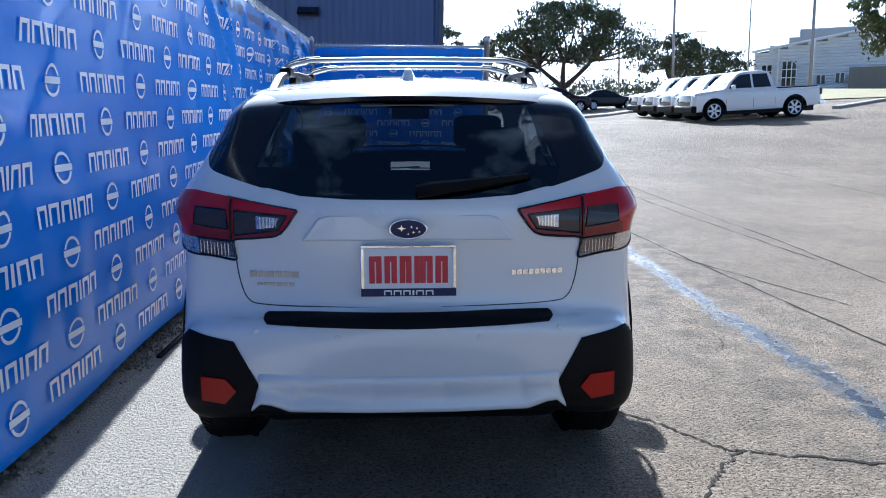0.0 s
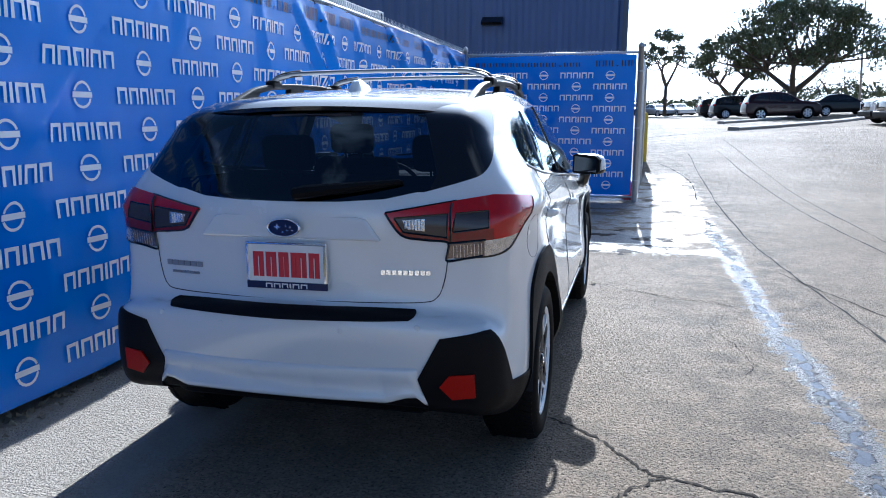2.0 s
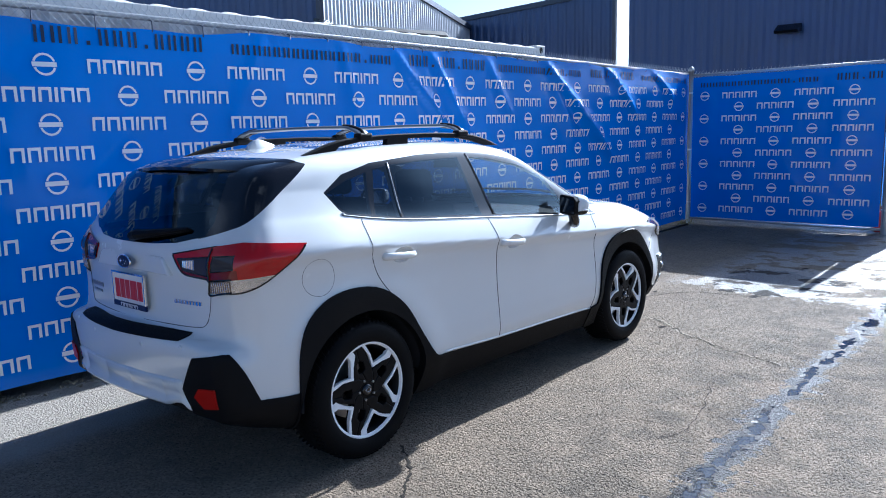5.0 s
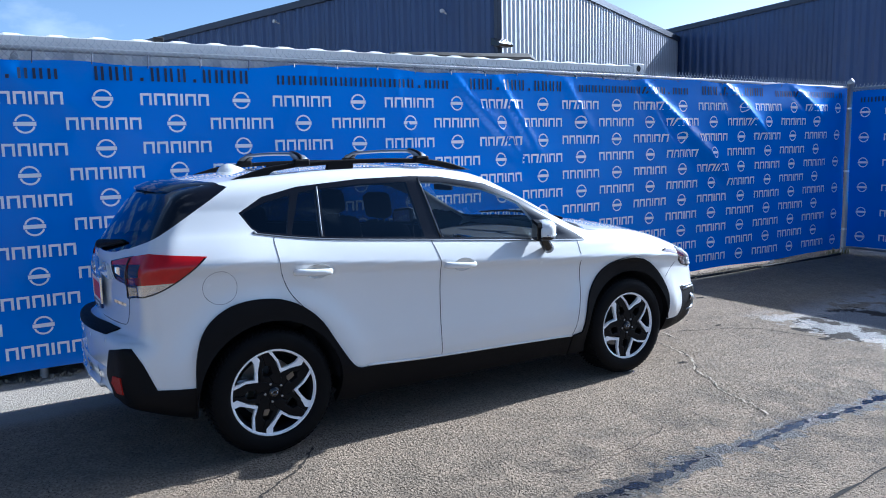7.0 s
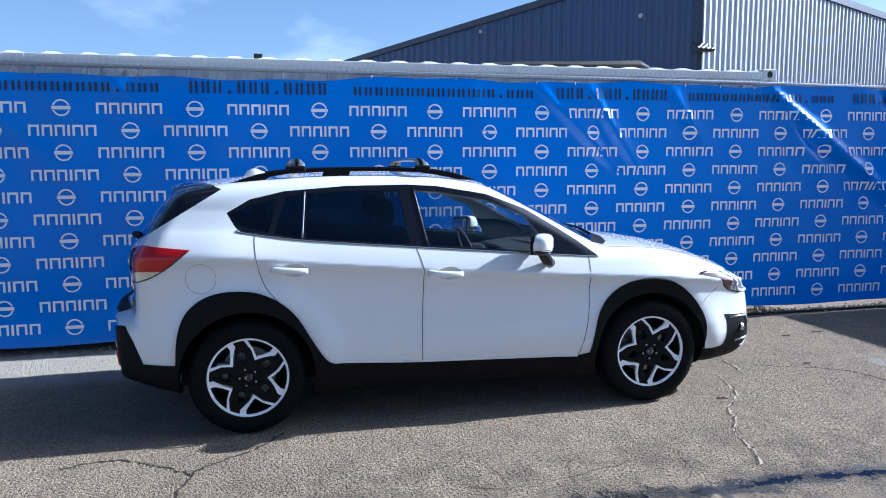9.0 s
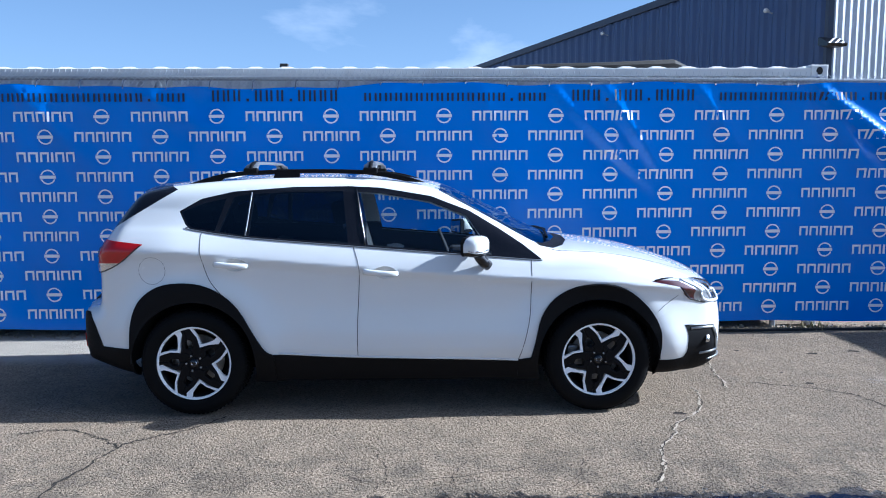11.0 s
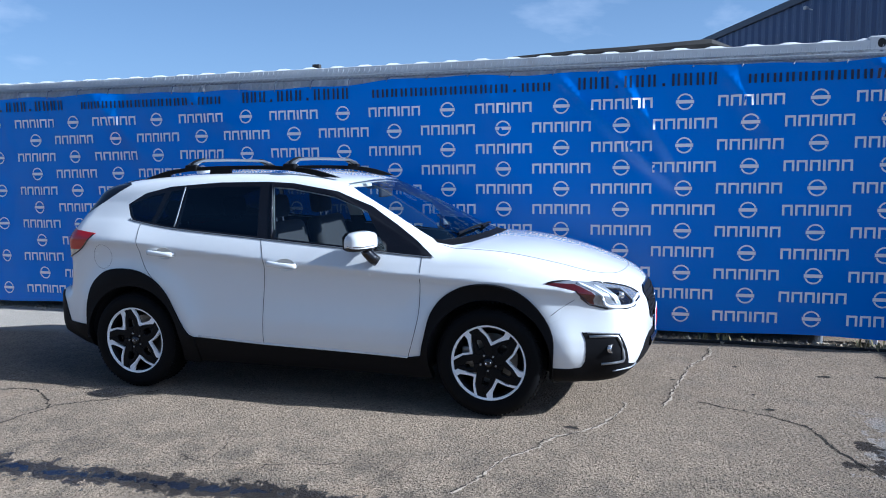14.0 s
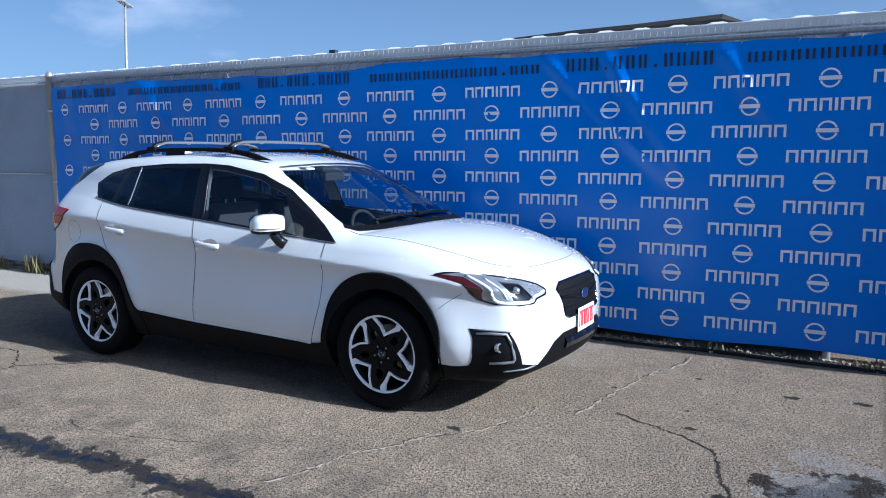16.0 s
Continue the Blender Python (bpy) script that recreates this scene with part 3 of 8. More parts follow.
    mark(bm, "step", [("end", [(-0.01, 0.716), (0.485, 0.722), (0.50, 0.732), (0.50, 0.785), (-0.01, 0.785)])], names, keep=lambda c: c[1] < -0.772 + 0.17 * c[0] ** 2)
    mark(bm, "hatch", [("end", [(-0.01, 0.764), (0.50, 0.767), (0.565, 0.785), (0.592, 0.85), (0.604, 1.00), (0.63, 1.145), (0.69, 1.225), (0.60, 1.41), (0.57, 1.50), (-0.01, 1.51)])], names, keep=lambda c: -0.79 + 0.17 * c[0] ** 2 < c[1] < -0.15)
    mark(bm, "corner", [("side", [(-1.0, 0.70), (-0.70, 0.685), (-0.655, 0.60), (-0.60, 0.465), (-0.40, 0.452), (-0.40, 0.05), (-1.0, 0.05)]),
                        ("end", [(0.95, 0.72), (0.60, 0.662), (0.52, 0.51), (0.555, 0.405), (0.57, 0.05), (0.95, 0.05)])], names, keep=rearward)
    mark(bm, "under_rear", [("end", [(-0.01, 0.41), (0.36, 0.42), (0.46, 0.44), (0.56, 0.43), (0.56, 0.05), (-0.01, 0.05)])], names, keep=rearward)
    # front end
    mark(bm, "headlamp", [("end", [(0.452, 0.768), (0.478, 0.742), (0.565, 0.730), (0.60, 0.707), (0.70, 0.706), (0.785, 0.716), (0.815, 0.744), (0.853, 0.829), (0.871, 0.870), (0.838, 0.889), (0.72, 0.868), (0.58, 0.835), (0.50, 0.806)])], names, keep=lambda c: c[1] > 3.00)
    mark(bm, "head_amber", [("end", [(0.89, 0.862), (0.872, 0.880), (0.828, 0.868), (0.800, 0.715), (0.83, 0.742), (0.88, 0.84)])], names, ("headlamp",), keep=lambda c: c[1] > 2.95)
    mark(bm, "head_dark", [("end", [(0.735, 0.842), (0.625, 0.818), (0.592, 0.745), (0.625, 0.727), (0.722, 0.733)])], names, ("headlamp",), keep=lambda c: c[1] > 2.95)
    mark(bm, "grille", [("end", [(-0.01, 0.798), (0.285, 0.790), (0.353, 0.760), (0.295, 0.592), (0.25, 0.577), (-0.01, 0.57)])], names, keep=forward)
    mark(bm, "fog", [("end", [(0.765, 0.562), (0.842, 0.574), (0.847, 0.44), (0.833, 0.352), (0.95, 0.285), (0.95, 0.05), (0.5, 0.05), (0.55, 0.33), (0.69, 0.362)])], names, keep=forward)
    mark(bm, "lower_lip", [("end", [(-0.01, 0.50), (0.32, 0.49), (0.42, 0.45), (0.55, 0.33), (0.55, 0.05), (-0.01, 0.05)])], names, keep=forward)
    # windscreen, cowl and hood
    mark(bm, "windscreen", [("top", [(-0.01, 2.475), (0.25, 2.460), (0.50, 2.395), (0.66, 2.315), (0.705, 2.26), (0.60, 1.70), (0.545, 1.585), (0.30, 1.63), (-0.01, 1.645)])], names, keep=lambda c: c[2] > 1.0)
    mark(bm, "cowl", [("top", [(-0.01, 2.56), (0.30, 2.54), (0.55, 2.475), (0.70, 2.385), (0.735, 2.29), (0.705, 2.255), (-0.01, 2.40)])], names, keep=lambda c: c[2] > 1.0)
    hood_edge = [(0.735, 2.33), (0.745, 2.50), (0.735, 2.75), (0.71, 2.95), (0.665, 3.12), (0.60, 3.28), (0.45, 3.40), (0.25, 3.455), (-0.01, 3.475)]
    mark(bm, "hood", [("top", hood_edge + [(-0.01, 2.50), (0.50, 2.45)])], names, keep=lambda c: c[2] > 0.78)
    # doors
    rear_door = [(0.55, 0.405), (1.075, 0.38), (1.075, 0.60), (1.09, 0.90), (1.085, 1.0), (1.05, 1.115), (0.065, 1.21), (0.06, 1.17), (0.075, 1.03), (0.12, 0.90), (0.205, 0.795), (0.30, 0.71), (0.39, 0.56), (0.47, 0.44)]
    front_door = [(1.075, 0.38), (2.13, 0.35), (2.17, 0.48), (2.205, 0.64), (2.215, 0.80), (2.22, 1.025), (1.05, 1.115), (1.085, 1.0), (1.09, 0.90), (1.075, 0.60)]
    mark(bm, "rear_door", [("side", rear_door)], names)
    mark(bm, "front_door", [("side", front_door)], names)

    # openings for the handle bowls
    for hy, hz in HANDLES:
        mark(bm, "bowl", [("side", [(hy + 0.027 + 0.075 * math.cos(a), hz + 0.042 * math.sin(a)) for a in np.linspace(0, 2 * math.pi, 25)[:-1]])], names, ("front_door", "rear_door"))

    # parts
    E = lambda *a, **k: panels(sk, bm, names, *a, **k)
    E([0], "body_shell", M["paint"], car, "glossy white painted body shell")
    E(["front_door"], "front_door", M["paint"], car, split=True)
    E(["rear_door"], "rear_door", M["paint"], car, split=True)
    E(["hatch"], "tailgate", M["paint"], car)
    E(["hood"], "hood", M["paint"], car)
    E(["arch_rear"], "rear_wheel_arch", M["plastic"], car, "matt black wheel arch cladding", split=True, lift=0.014, rim=0.05)
    E(["arch_front"], "front_wheel_arch", M["plastic"], car, "matt black wheel arch cladding", split=True, lift=0.014, rim=0.05)
    E(["sill"], "sill_cladding", M["plastic"], car, "matt black sill cladding", split=True, lift=0.008, rim=0.03)
    E(["step"], "bumper_step_pad", M["plastic"], car, "black ribbed step pad", lift=0.007, rim=0.02)
    E(["corner"], "rear_bumper_corner", M["plastic"], car, "matt black lower bumper corner", split=True, lift=0.006, rim=0.03)
    E(["under_rear"], "rear_valance", M["plastic"], car, "black underside panel")
    E(["frame"], "window_frame", M["gloss_black"], car, "black window surround", split=True)
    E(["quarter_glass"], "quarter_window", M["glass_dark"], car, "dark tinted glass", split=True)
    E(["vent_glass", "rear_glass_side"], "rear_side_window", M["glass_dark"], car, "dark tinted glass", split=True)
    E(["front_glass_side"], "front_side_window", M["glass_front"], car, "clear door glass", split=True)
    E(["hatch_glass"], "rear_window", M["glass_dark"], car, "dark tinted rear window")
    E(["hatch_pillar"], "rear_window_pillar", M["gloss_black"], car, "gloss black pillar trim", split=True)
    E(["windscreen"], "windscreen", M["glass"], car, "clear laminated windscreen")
    E(["cowl"], "cowl", M["plastic"], car, "black plastic cowl")
    lamps = E(["lamp"], "tail_lamp", M["lamp_red"], car, "red and smoked tail lamp", split=True, lift=0.006, rim=0.02)
    for region, nm, mt in (("lamp_clear", "clear_lens", "lamp_ribbed"), ("lamp_reverse", "reverse_lens", "lamp_clear"), ("lamp_tip", "clear_corner", "lamp_clear"), ("lamp_low", "lower_lens", "lamp_deep"), ("lamp_smoke", "smoked_lens", "lamp_smoke")):
        for o, l in zip(E([region], nm, M[mt], car, split=True, lift=0.006, rim=0.02), lamps):
            o.parent = l
    heads = E(["headlamp"], "headlamp", M["lamp_head"], car, "clear headlamp with amber corner", split=True, lift=0.002, rim=0.02)
    for o, l in zip(E(["head_amber"], "amber_lens", M["lamp_amber"], car, split=True, lift=0.002), heads):
        o.parent = l
    for o, l in zip(E(["head_dark"], "projector_box", M["gloss_black"], car, split=True, lift=-0.006), heads):
        o.parent = l
    E(["grille"], "grille", M["plastic"], car, "black hexagonal grille")
    E(["fog"], "fog_lamp_bezel", M["plastic"], car, "black fog lamp surround", split=True, lift=0.003, rim=0.02)
    E(["lower_lip"], "front_lip", M["plastic"], car, "black lower bumper lip", lift=0.004, rim=0.02)

    def seam(points, r=0.0022, mat="seam"):
        part("panel_gap", tube(points, r, 5), M[mat], car)

    def seam_side(poly, r=0.0022):
        pts = [p for p in spline(poly, 6)]
        q = sk.on_side(pts)
        seam(q, r)
        seam(q * np.array([-1, 1, 1]), r)
    seam_side([(1.05, 1.112), (1.085, 1.0), (1.09, 0.90), (1.075, 0.60), (1.075, 0.385)])
    seam_side([(2.22, 1.022), (2.215, 0.80), (2.205, 0.64), (2.17, 0.48), (2.13, 0.36)])
    seam_side([(0.065, 1.205), (0.06, 1.17), (0.075, 1.03), (0.12, 0.90), (0.205, 0.795)])
    seam_side([(3.20, 0.772), (3.12, 0.72), (3.06, 0.672)], 0.0018)
    lamp_edge = sk.on_end([p for p in spline([(0.38, 1.10), (0.44, 1.022), (0.52, 1.006), (0.604, 0.997), (0.604, 0.96), (0.602, 0.927), (0.66, 0.935), (0.73, 0.946)], 5)], False)
    lamp_edge = lamp_edge + np.array([0.002, -0.006, 0])
    seam(lamp_edge, 0.0045, "gloss_black"); seam(lamp_edge * np.array([-1, 1, 1]), 0.0045, "gloss_black")
    lamp_split = sk.on_end([p for p in spline([(0.602, 0.992), (0.66, 0.998), (0.74, 1.006)], 5)], False)
    lamp_split = lamp_split + np.array([0.002, -0.006, 0])
    seam(lamp_split, 0.0045, "gloss_black"); seam(lamp_split * np.array([-1, 1, 1]), 0.0045, "gloss_black")
    lamp_cut = sk.on_end([(0.6145, z) for z in (1.000, 1.02, 1.04, 1.06, 1.08, 1.10, 1.12, 1.138)], False)
    lamp_cut = lamp_cut + np.array([0.002, -0.011, 0])
    seam(lamp_cut, 0.0045, "gloss_black"); seam(lamp_cut * np.array([-1, 1, 1]), 0.0045, "gloss_black")
    lamp_top = sk.on_end([p for p in spline([(0.38, 1.104), (0.50, 1.124), (0.63, 1.146)], 5)], False) + np.array([0, -0.006, 0])
    seam(lamp_top, 0.0035, "gloss_black"); seam(lamp_top * np.array([-1, 1, 1]), 0.0035, "gloss_black")
    bezel = sk.on_end([(0.626, 1.034), (0.70, 1.0432), (0.752, 1.050), (0.750, 1.08), (0.748, 1.110), (0.70, 1.107), (0.634, 1.102), (0.630, 1.07), (0.626, 1.034)], False) + np.array([0, -0.007, 0])
    inner = sk.on_end([(0.415, 1.084), (0.447, 1.034), (0.53, 1.0235), (0.604, 1.014), (0.604, 1.06), (0.604, 1.100), (0.53, 1.094), (0.415, 1.084)], False) + np.array([0, -0.007, 0])
    for ln in (bezel, inner):
        seam(ln, 0.0035, "gloss_black"); seam(ln * np.array([-1, 1, 1]), 0.0035, "gloss_black")
    lamp_of = {1 if l.data.vertices[0].co.x > 0 else -1: l for l in lamps}
    for k in range(6):
        rib = sk.on_end([(0.455 + 0.011 * k, 1.046 - 0.0014 * k), (0.452 + 0.0118 * k, 1.076 + 0.0008 * k)], False) + np.array([0, -0.007, 0])
        for f in (1, -1):
            part("lens_rib", tube(rib * np.array([f, 1, 1]), 0.0028, 5), M["chrome"], lamp_of[f])
    for k in range(9):
        rib = sk.on_end([(0.628 + 0.0125 * k, 0.938 + 0.0016 * k), (0.628 + 0.0125 * k, 0.985 + 0.0012 * k)], False) + np.array([0, -0.007, 0])
        for f in (1, -1):
            part("lens_rib", tube(rib * np.array([f, 1, 1]), 0.0024, 5), M["lamp_clear"], lamp_of[f])
    lamp_side = sk.on_side([p for p in spline([(-0.32, 1.13), (-0.43, 1.04), (-0.52, 0.985), (-0.60, 0.953), (-0.65, 0.940)], 5)])
    lamp_side = lamp_side + np.array([0.005, -0.003, 0])
    seam(lamp_side, 0.0045, "gloss_black"); seam(lamp_side * np.array([-1, 1, 1]), 0.0045, "gloss_black")
    seam_side([(-0.255 + 0.088 * math.cos(a), 0.965 + 0.088 * math.sin(a)) for a in np.linspace(0, 2 * math.pi, 17)], 0.0011)
    h = sk.on_end([p for p in spline([(0.604, 0.93), (0.592, 0.85), (0.565, 0.788), (0.50, 0.770), (0.25, 0.767), (0.0, 0.766)], 6)], False)
    seam(h); seam(h * np.array([-1, 1, 1]))
    h = sk.on_top([p for p in spline(hood_edge[:-1] + [(0.0, 3.475)], 6)])
    seam(h); seam(h * np.array([-1, 1, 1]))
    upper = [0, "front_door", "rear_door", "hatch", "frame", "hatch_pillar"]
    E(upper, "headliner", M["headliner"], car, "pale cloth roof and pillar lining", lift=-0.022, where=lambda c: c[2] > 1.18 and c[1] < 2.3)
    E(upper, "door_lining", M["interior"], car, "dark door and side lining", lift=-0.03, where=lambda c: 0.5 < c[2] <= 1.18 and -0.7 < c[1] < 2.3)
    bm.free()
    return car


car = build_car()

SK = car_skin
FLIP = np.array([-1.0, 1.0, 1.0])


def both(make):
    """Builds a part on the right and its mirror on the left."""
    for side in (1, -1):
        make(side)


# wheels
def build_wheel(parent, y, side, turn):
    w = thing("wheel", "", "", pose(side * 0.885, y, 0.353, 0, 0, 0 if side > 0 else 180))
    for k in ("label", "category"):
        if k in w:
            del w[k]
    w.parent = parent
    R = 0.353
    prof = [(0.222, -0.225), (0.232, -0.232), (0.28, -0.236), (0.318, -0.232), (0.340, -0.212), (0.349, -0.185), (0.352, -0.150), (0.353, -0.115), (0.352, -0.075), (0.349, -0.04),
            (0.340, -0.014), (0.322, 0.004), (0.300, 0.009), (0.275, 0.009), (0.252, 0.004), (0.243, -0.004), (0.238, -0.014), (0.225, -0.03)]
    tyre = part("tyre", lathe(prof, 72), M["rubber"], w, "black road tyre with grooved tread", smooth=True)
    bm = bmesh.new()
    for i in range(72):
        a = 2 * math.pi * i / 72
        for x0, x1, skew in ((-0.05, -0.012, 0.02), (-0.205, -0.165, -0.02)):
            c = Vector((0, math.cos(a), math.sin(a)))
            t = Vector((0, -math.sin(a), math.cos(a)))
            q = [Vector((x0, 0, 0)) + c * (R + 0.001) + t * (-0.006), Vector((x1, 0, 0)) + c * (R - 0.012) + t * (-0.006 + skew), Vector((x1, 0, 0)) + c * (R - 0.012) + t * (0.006 + skew), Vector((x0, 0, 0)) + c * (R + 0.001) + t * 0.006]
            top = [bm.verts.new(p + c * 0.0035) for p in q]
            low = [bm.verts.new(p - c * 0.006) for p in q]
            bm.faces.new(top)
            for j in range(4):
                bm.faces.new((low[j], low[(j + 1) % 4], top[(j + 1) % 4], top[j]))
    bmesh.ops.recalc_face_normals(bm, faces=bm.faces[:])
    part("tread", bm, M["rubber"], tyre)["kind"] = "stuff"
    rim = part("rim", lathe([(0.236, -0.22), (0.225, -0.19), (0.20, -0.16), (0.215, -0.03), (0.240, -0.012)], 64), M["alloy_dark"], w, "dark alloy rim barrel", smooth=True)
    part("rim_ring", lathe([(0.229, -0.016), (0.232, -0.006), (0.243, -0.003), (0.247, -0.008), (0.247, -0.016)], 72), M["alloy"], rim, "bright machined rim edge", smooth=True)
    part("brake_disc", lathe([(0.06, -0.13), (0.165, -0.13), (0.165, -0.15), (0.06, -0.15)], 40), M["steel"], w, "steel brake disc")
    part("brake_caliper", box(-0.16, -0.09, -0.20, -0.11, -0.04, 0.08, 0.015), M["steel"], w)
    part("wheel_backing", lathe([(0.0, -0.185), (0.215, -0.185), (0.215, -0.19), (0.0, -0.19)], 32), M["interior"], w)

    def polar(r, deg):
        a = radians(deg + turn)
        return (r * math.cos(a), r * math.sin(a))
    RR = 0.238
    # each of five spokes is dark and broad, with a bright bracket round the pocket beside it
    for k in range(5):
        o = 72 * k
        near = [polar(0.05, 30 + o), polar(0.085, 52 + o), polar(0.475 * RR, 66 + o), polar(0.86 * RR, 86 + o), polar(0.985 * RR, 92 + o), polar(0.99 * RR, 102 + o),
                polar(0.68 * RR, 102 + o), polar(0.63 * RR, 94 + o), polar(0.45 * RR, 90 + o), polar(0.41 * RR, 102 + o), polar(0.05, 90 + o)]
        far = [polar(0.05, 90 + o), polar(0.41 * RR, 102 + o), polar(0.45 * RR, 115 + o), polar(0.63 * RR, 110 + o), polar(0.68 * RR, 102 + o), polar(0.99 * RR, 102 + o),
               polar(0.985 * RR, 112 + o), polar(0.88 * RR, 109 + o), polar(0.42 * RR, 138 + o), polar(0.085, 124 + o), polar(0.05, 110 + o)]
        bm = prism(far, -0.055, -0.012, "x", prism(near, -0.055, -0.012, "x"))
        bmesh.ops.bevel(bm, geom=[e for e in bm.edges if all(v.co.x > -0.02 for v in e.verts)], offset=0.006, segments=2, affect="EDGES", profile=0.5)
        spoke_ob = part("spoke", bm, M["alloy_dark"], w, "gloss dark spoke")
        bracket = [polar(0.985 * RR, 93 + o), polar(0.72 * RR, 79.5 + o), polar(0.475 * RR, 66 + o), polar(0.66 * RR, 48 + o), polar(0.87 * RR, 35 + o), polar(0.985 * RR, 37 + o),
                   polar(0.985 * RR, 46 + o), polar(0.85 * RR, 45.5 + o), polar(0.67 * RR, 54.5 + o), polar(0.568 * RR, 66 + o), polar(0.76 * RR, 77 + o), polar(0.985 * RR, 88 + o)]
        bm = prism(bracket, -0.030, -0.009, "x")
        part("machined_bracket", bm, M["alloy"], spoke_ob, "bright machined spoke edge")
        b = 36 + o
        c = polar(0.052, b)
        nut = lathe([(0.0, -0.006), (0.0065, -0.008), (0.0065, -0.03)], 8)
        for v in nut.verts:
            v.co += Vector((0, c[0], c[1]))
        part("wheel_nut", nut, M["steel"], w)
    hub = part("hub", lathe([(0.0, -0.016), (0.060, -0.018), (0.085, -0.024), (0.092, -0.055)], 32), M["alloy_dark"], w, smooth=True)
    part("centre_cap", lathe([(0.0, -0.003), (0.022, -0.004), (0.030, -0.009), (0.031, -0.018)], 28), M["gloss_black"], hub, smooth=True)
    ring = lathe([(0.014, -0.004), (0.0165, -0.0015), (0.019, -0.004)], 28)
    for v in ring.verts:
        v.co.z *= 0.62
    part("cap_ring", ring, M["chrome"], hub)


build_wheel(car, 0.0, 1, 3)
build_wheel(car, 2.665, 1, 15)
build_wheel(car, 0.0, -1, 40)
build_wheel(car, 2.665, -1, 20)

# wheel housings and floor pan keep daylight out from below
for cy in (0.0, 2.665):
    for s in (1, -1):
        bm = bmesh.new()
        n = 20
        ring = [(cy + 0.41 * math.cos(math.pi * i / n), 0.353 + 0.41 * math.sin(math.pi * i / n)) for i in range(n + 1)]
        a = [bm.verts.new((s * 0.89, y, z)) for y, z in ring]
        b = [bm.verts.new((s * 0.52, y, z)) for y, z in ring]
        for i in range(n):
            bm.faces.new((a[i], a[i + 1], b[i + 1], b[i]))
        part("wheel_housing", bm, M["interior"], car, smooth=True)
for x, y0, y1, z0, z1 in ((0.54, -0.42, 3.30, 0.235, 0.62), (0.80, 0.44, 2.22, 0.245, 0.50)):
    part("underbody_panel", box(-x, x, y0, y1, z0, z1), M["plastic"], car, "black underbody")
part("underbody_panel", prism([(3.03, 0.235), (3.08, 0.218), (3.16, 0.238), (3.42, 0.285), (3.42, 0.55), (3.03, 0.55)], -0.73, 0.73, "x"), M["plastic"], car, "black underbody")
part("underbody_panel", box(-0.56, 0.56, -0.72, -0.42, 0.325, 0.56, 0.07, 4), M["plastic"], car, "black underbody")

# roof rails, each on three feet, and two cross bars
def rail(s):
    x = s * 0.565
    top = [(-0.09, 1.520), (0.02, 1.556), (0.14, 1.588), (0.30, 1.606), (0.55, 1.617), (0.90, 1.618), (1.18, 1.606), (1.36, 1.578), (1.53, 1.525)]
    low = [(1.40, 1.53), (1.25, 1.562), (1.13, 1.580), (0.90, 1.590), (0.67, 1.591), (0.665, 1.55), (0.49, 1.55), (0.50, 1.588), (0.30, 1.580), (0.16, 1.560), (0.12, 1.53)]
    outline = [tuple(p) for p in spline(top, 4)] + low
    bm = prism(outline, x - 0.017, x + 0.017, "x")
    for v in bm.verts:
        v.co.x += -s * 0.10 * max(0.0, v.co.y - 1.0) * 0.3 - s * 0.02 * max(0.0, 0.2 - v.co.y)
    bmesh.ops.bevel(bm, geom=[e for e in bm.edges if abs(e.verts[0].co.x - e.verts[1].co.x) < 0.01], offset=0.006, segments=2, affect="EDGES", profile=0.5)
    part("roof_rail", bm, M["plastic"], car, "black raised roof rail")


both(rail)
for y in (0.34, 1.15):
    pts = spline([(-0.565, y, 1.605), (-0.548, y, 1.632), (-0.48, y, 1.652), (-0.40, y, 1.661), (0.0, y, 1.666), (0.40, y, 1.661), (0.48, y, 1.652), (0.548, y, 1.632), (0.565, y, 1.605)], 5)
    bm = bmesh.new()
    rings = []
    for i, p in enumerate(pts):
        a, b = pts[max(i - 1, 0)], pts[min(i + 1, len(pts) - 1)]
        d = Vector(b - a).normalized()
        up = Vector((0, 1, 0)).cross(d).normalized()
        if up.z < 0:
            up = -up
        k = 1.35 if abs(p[0]) > 0.5 else 1.0
        rings.append([bm.verts.new(Vector(p) + Vector((0, 0.034 * k * math.cos(t), 0)) + up * (0.011 * math.sin(t))) for t in np.linspace(0, 2 * math.pi, 13)[:-1]])
    for A, B in zip(rings, rings[1:]):
        for j in range(12):
            bm.faces.new((A[j], A[(j + 1) % 12], B[(j + 1) % 12], B[j]))
    bm.faces.new(rings[0][::-1]); bm.faces.new(rings[-1])
    bar = part("cross_bar", bm, M["silver"], car, "satin silver aero cross bar", smooth=True)
    for s in (1, -1):
        leg = spline([(s * 0.568, y, 1.603), (s * 0.550, y, 1.634), (s * 0.485, y, 1.6545), (s * 0.41, y, 1.6625)], 4)
        part("bar_end", tube(leg, 0.017, 8), M["plastic"], bar, "black bar end", smooth=True)
        part("clamp", box(s * 0.565 - 0.026, s * 0.565 + 0.026, y - 0.05, y + 0.05, 1.585, 1.628, 0.012), M["plastic"], bar, "black rail clamp")

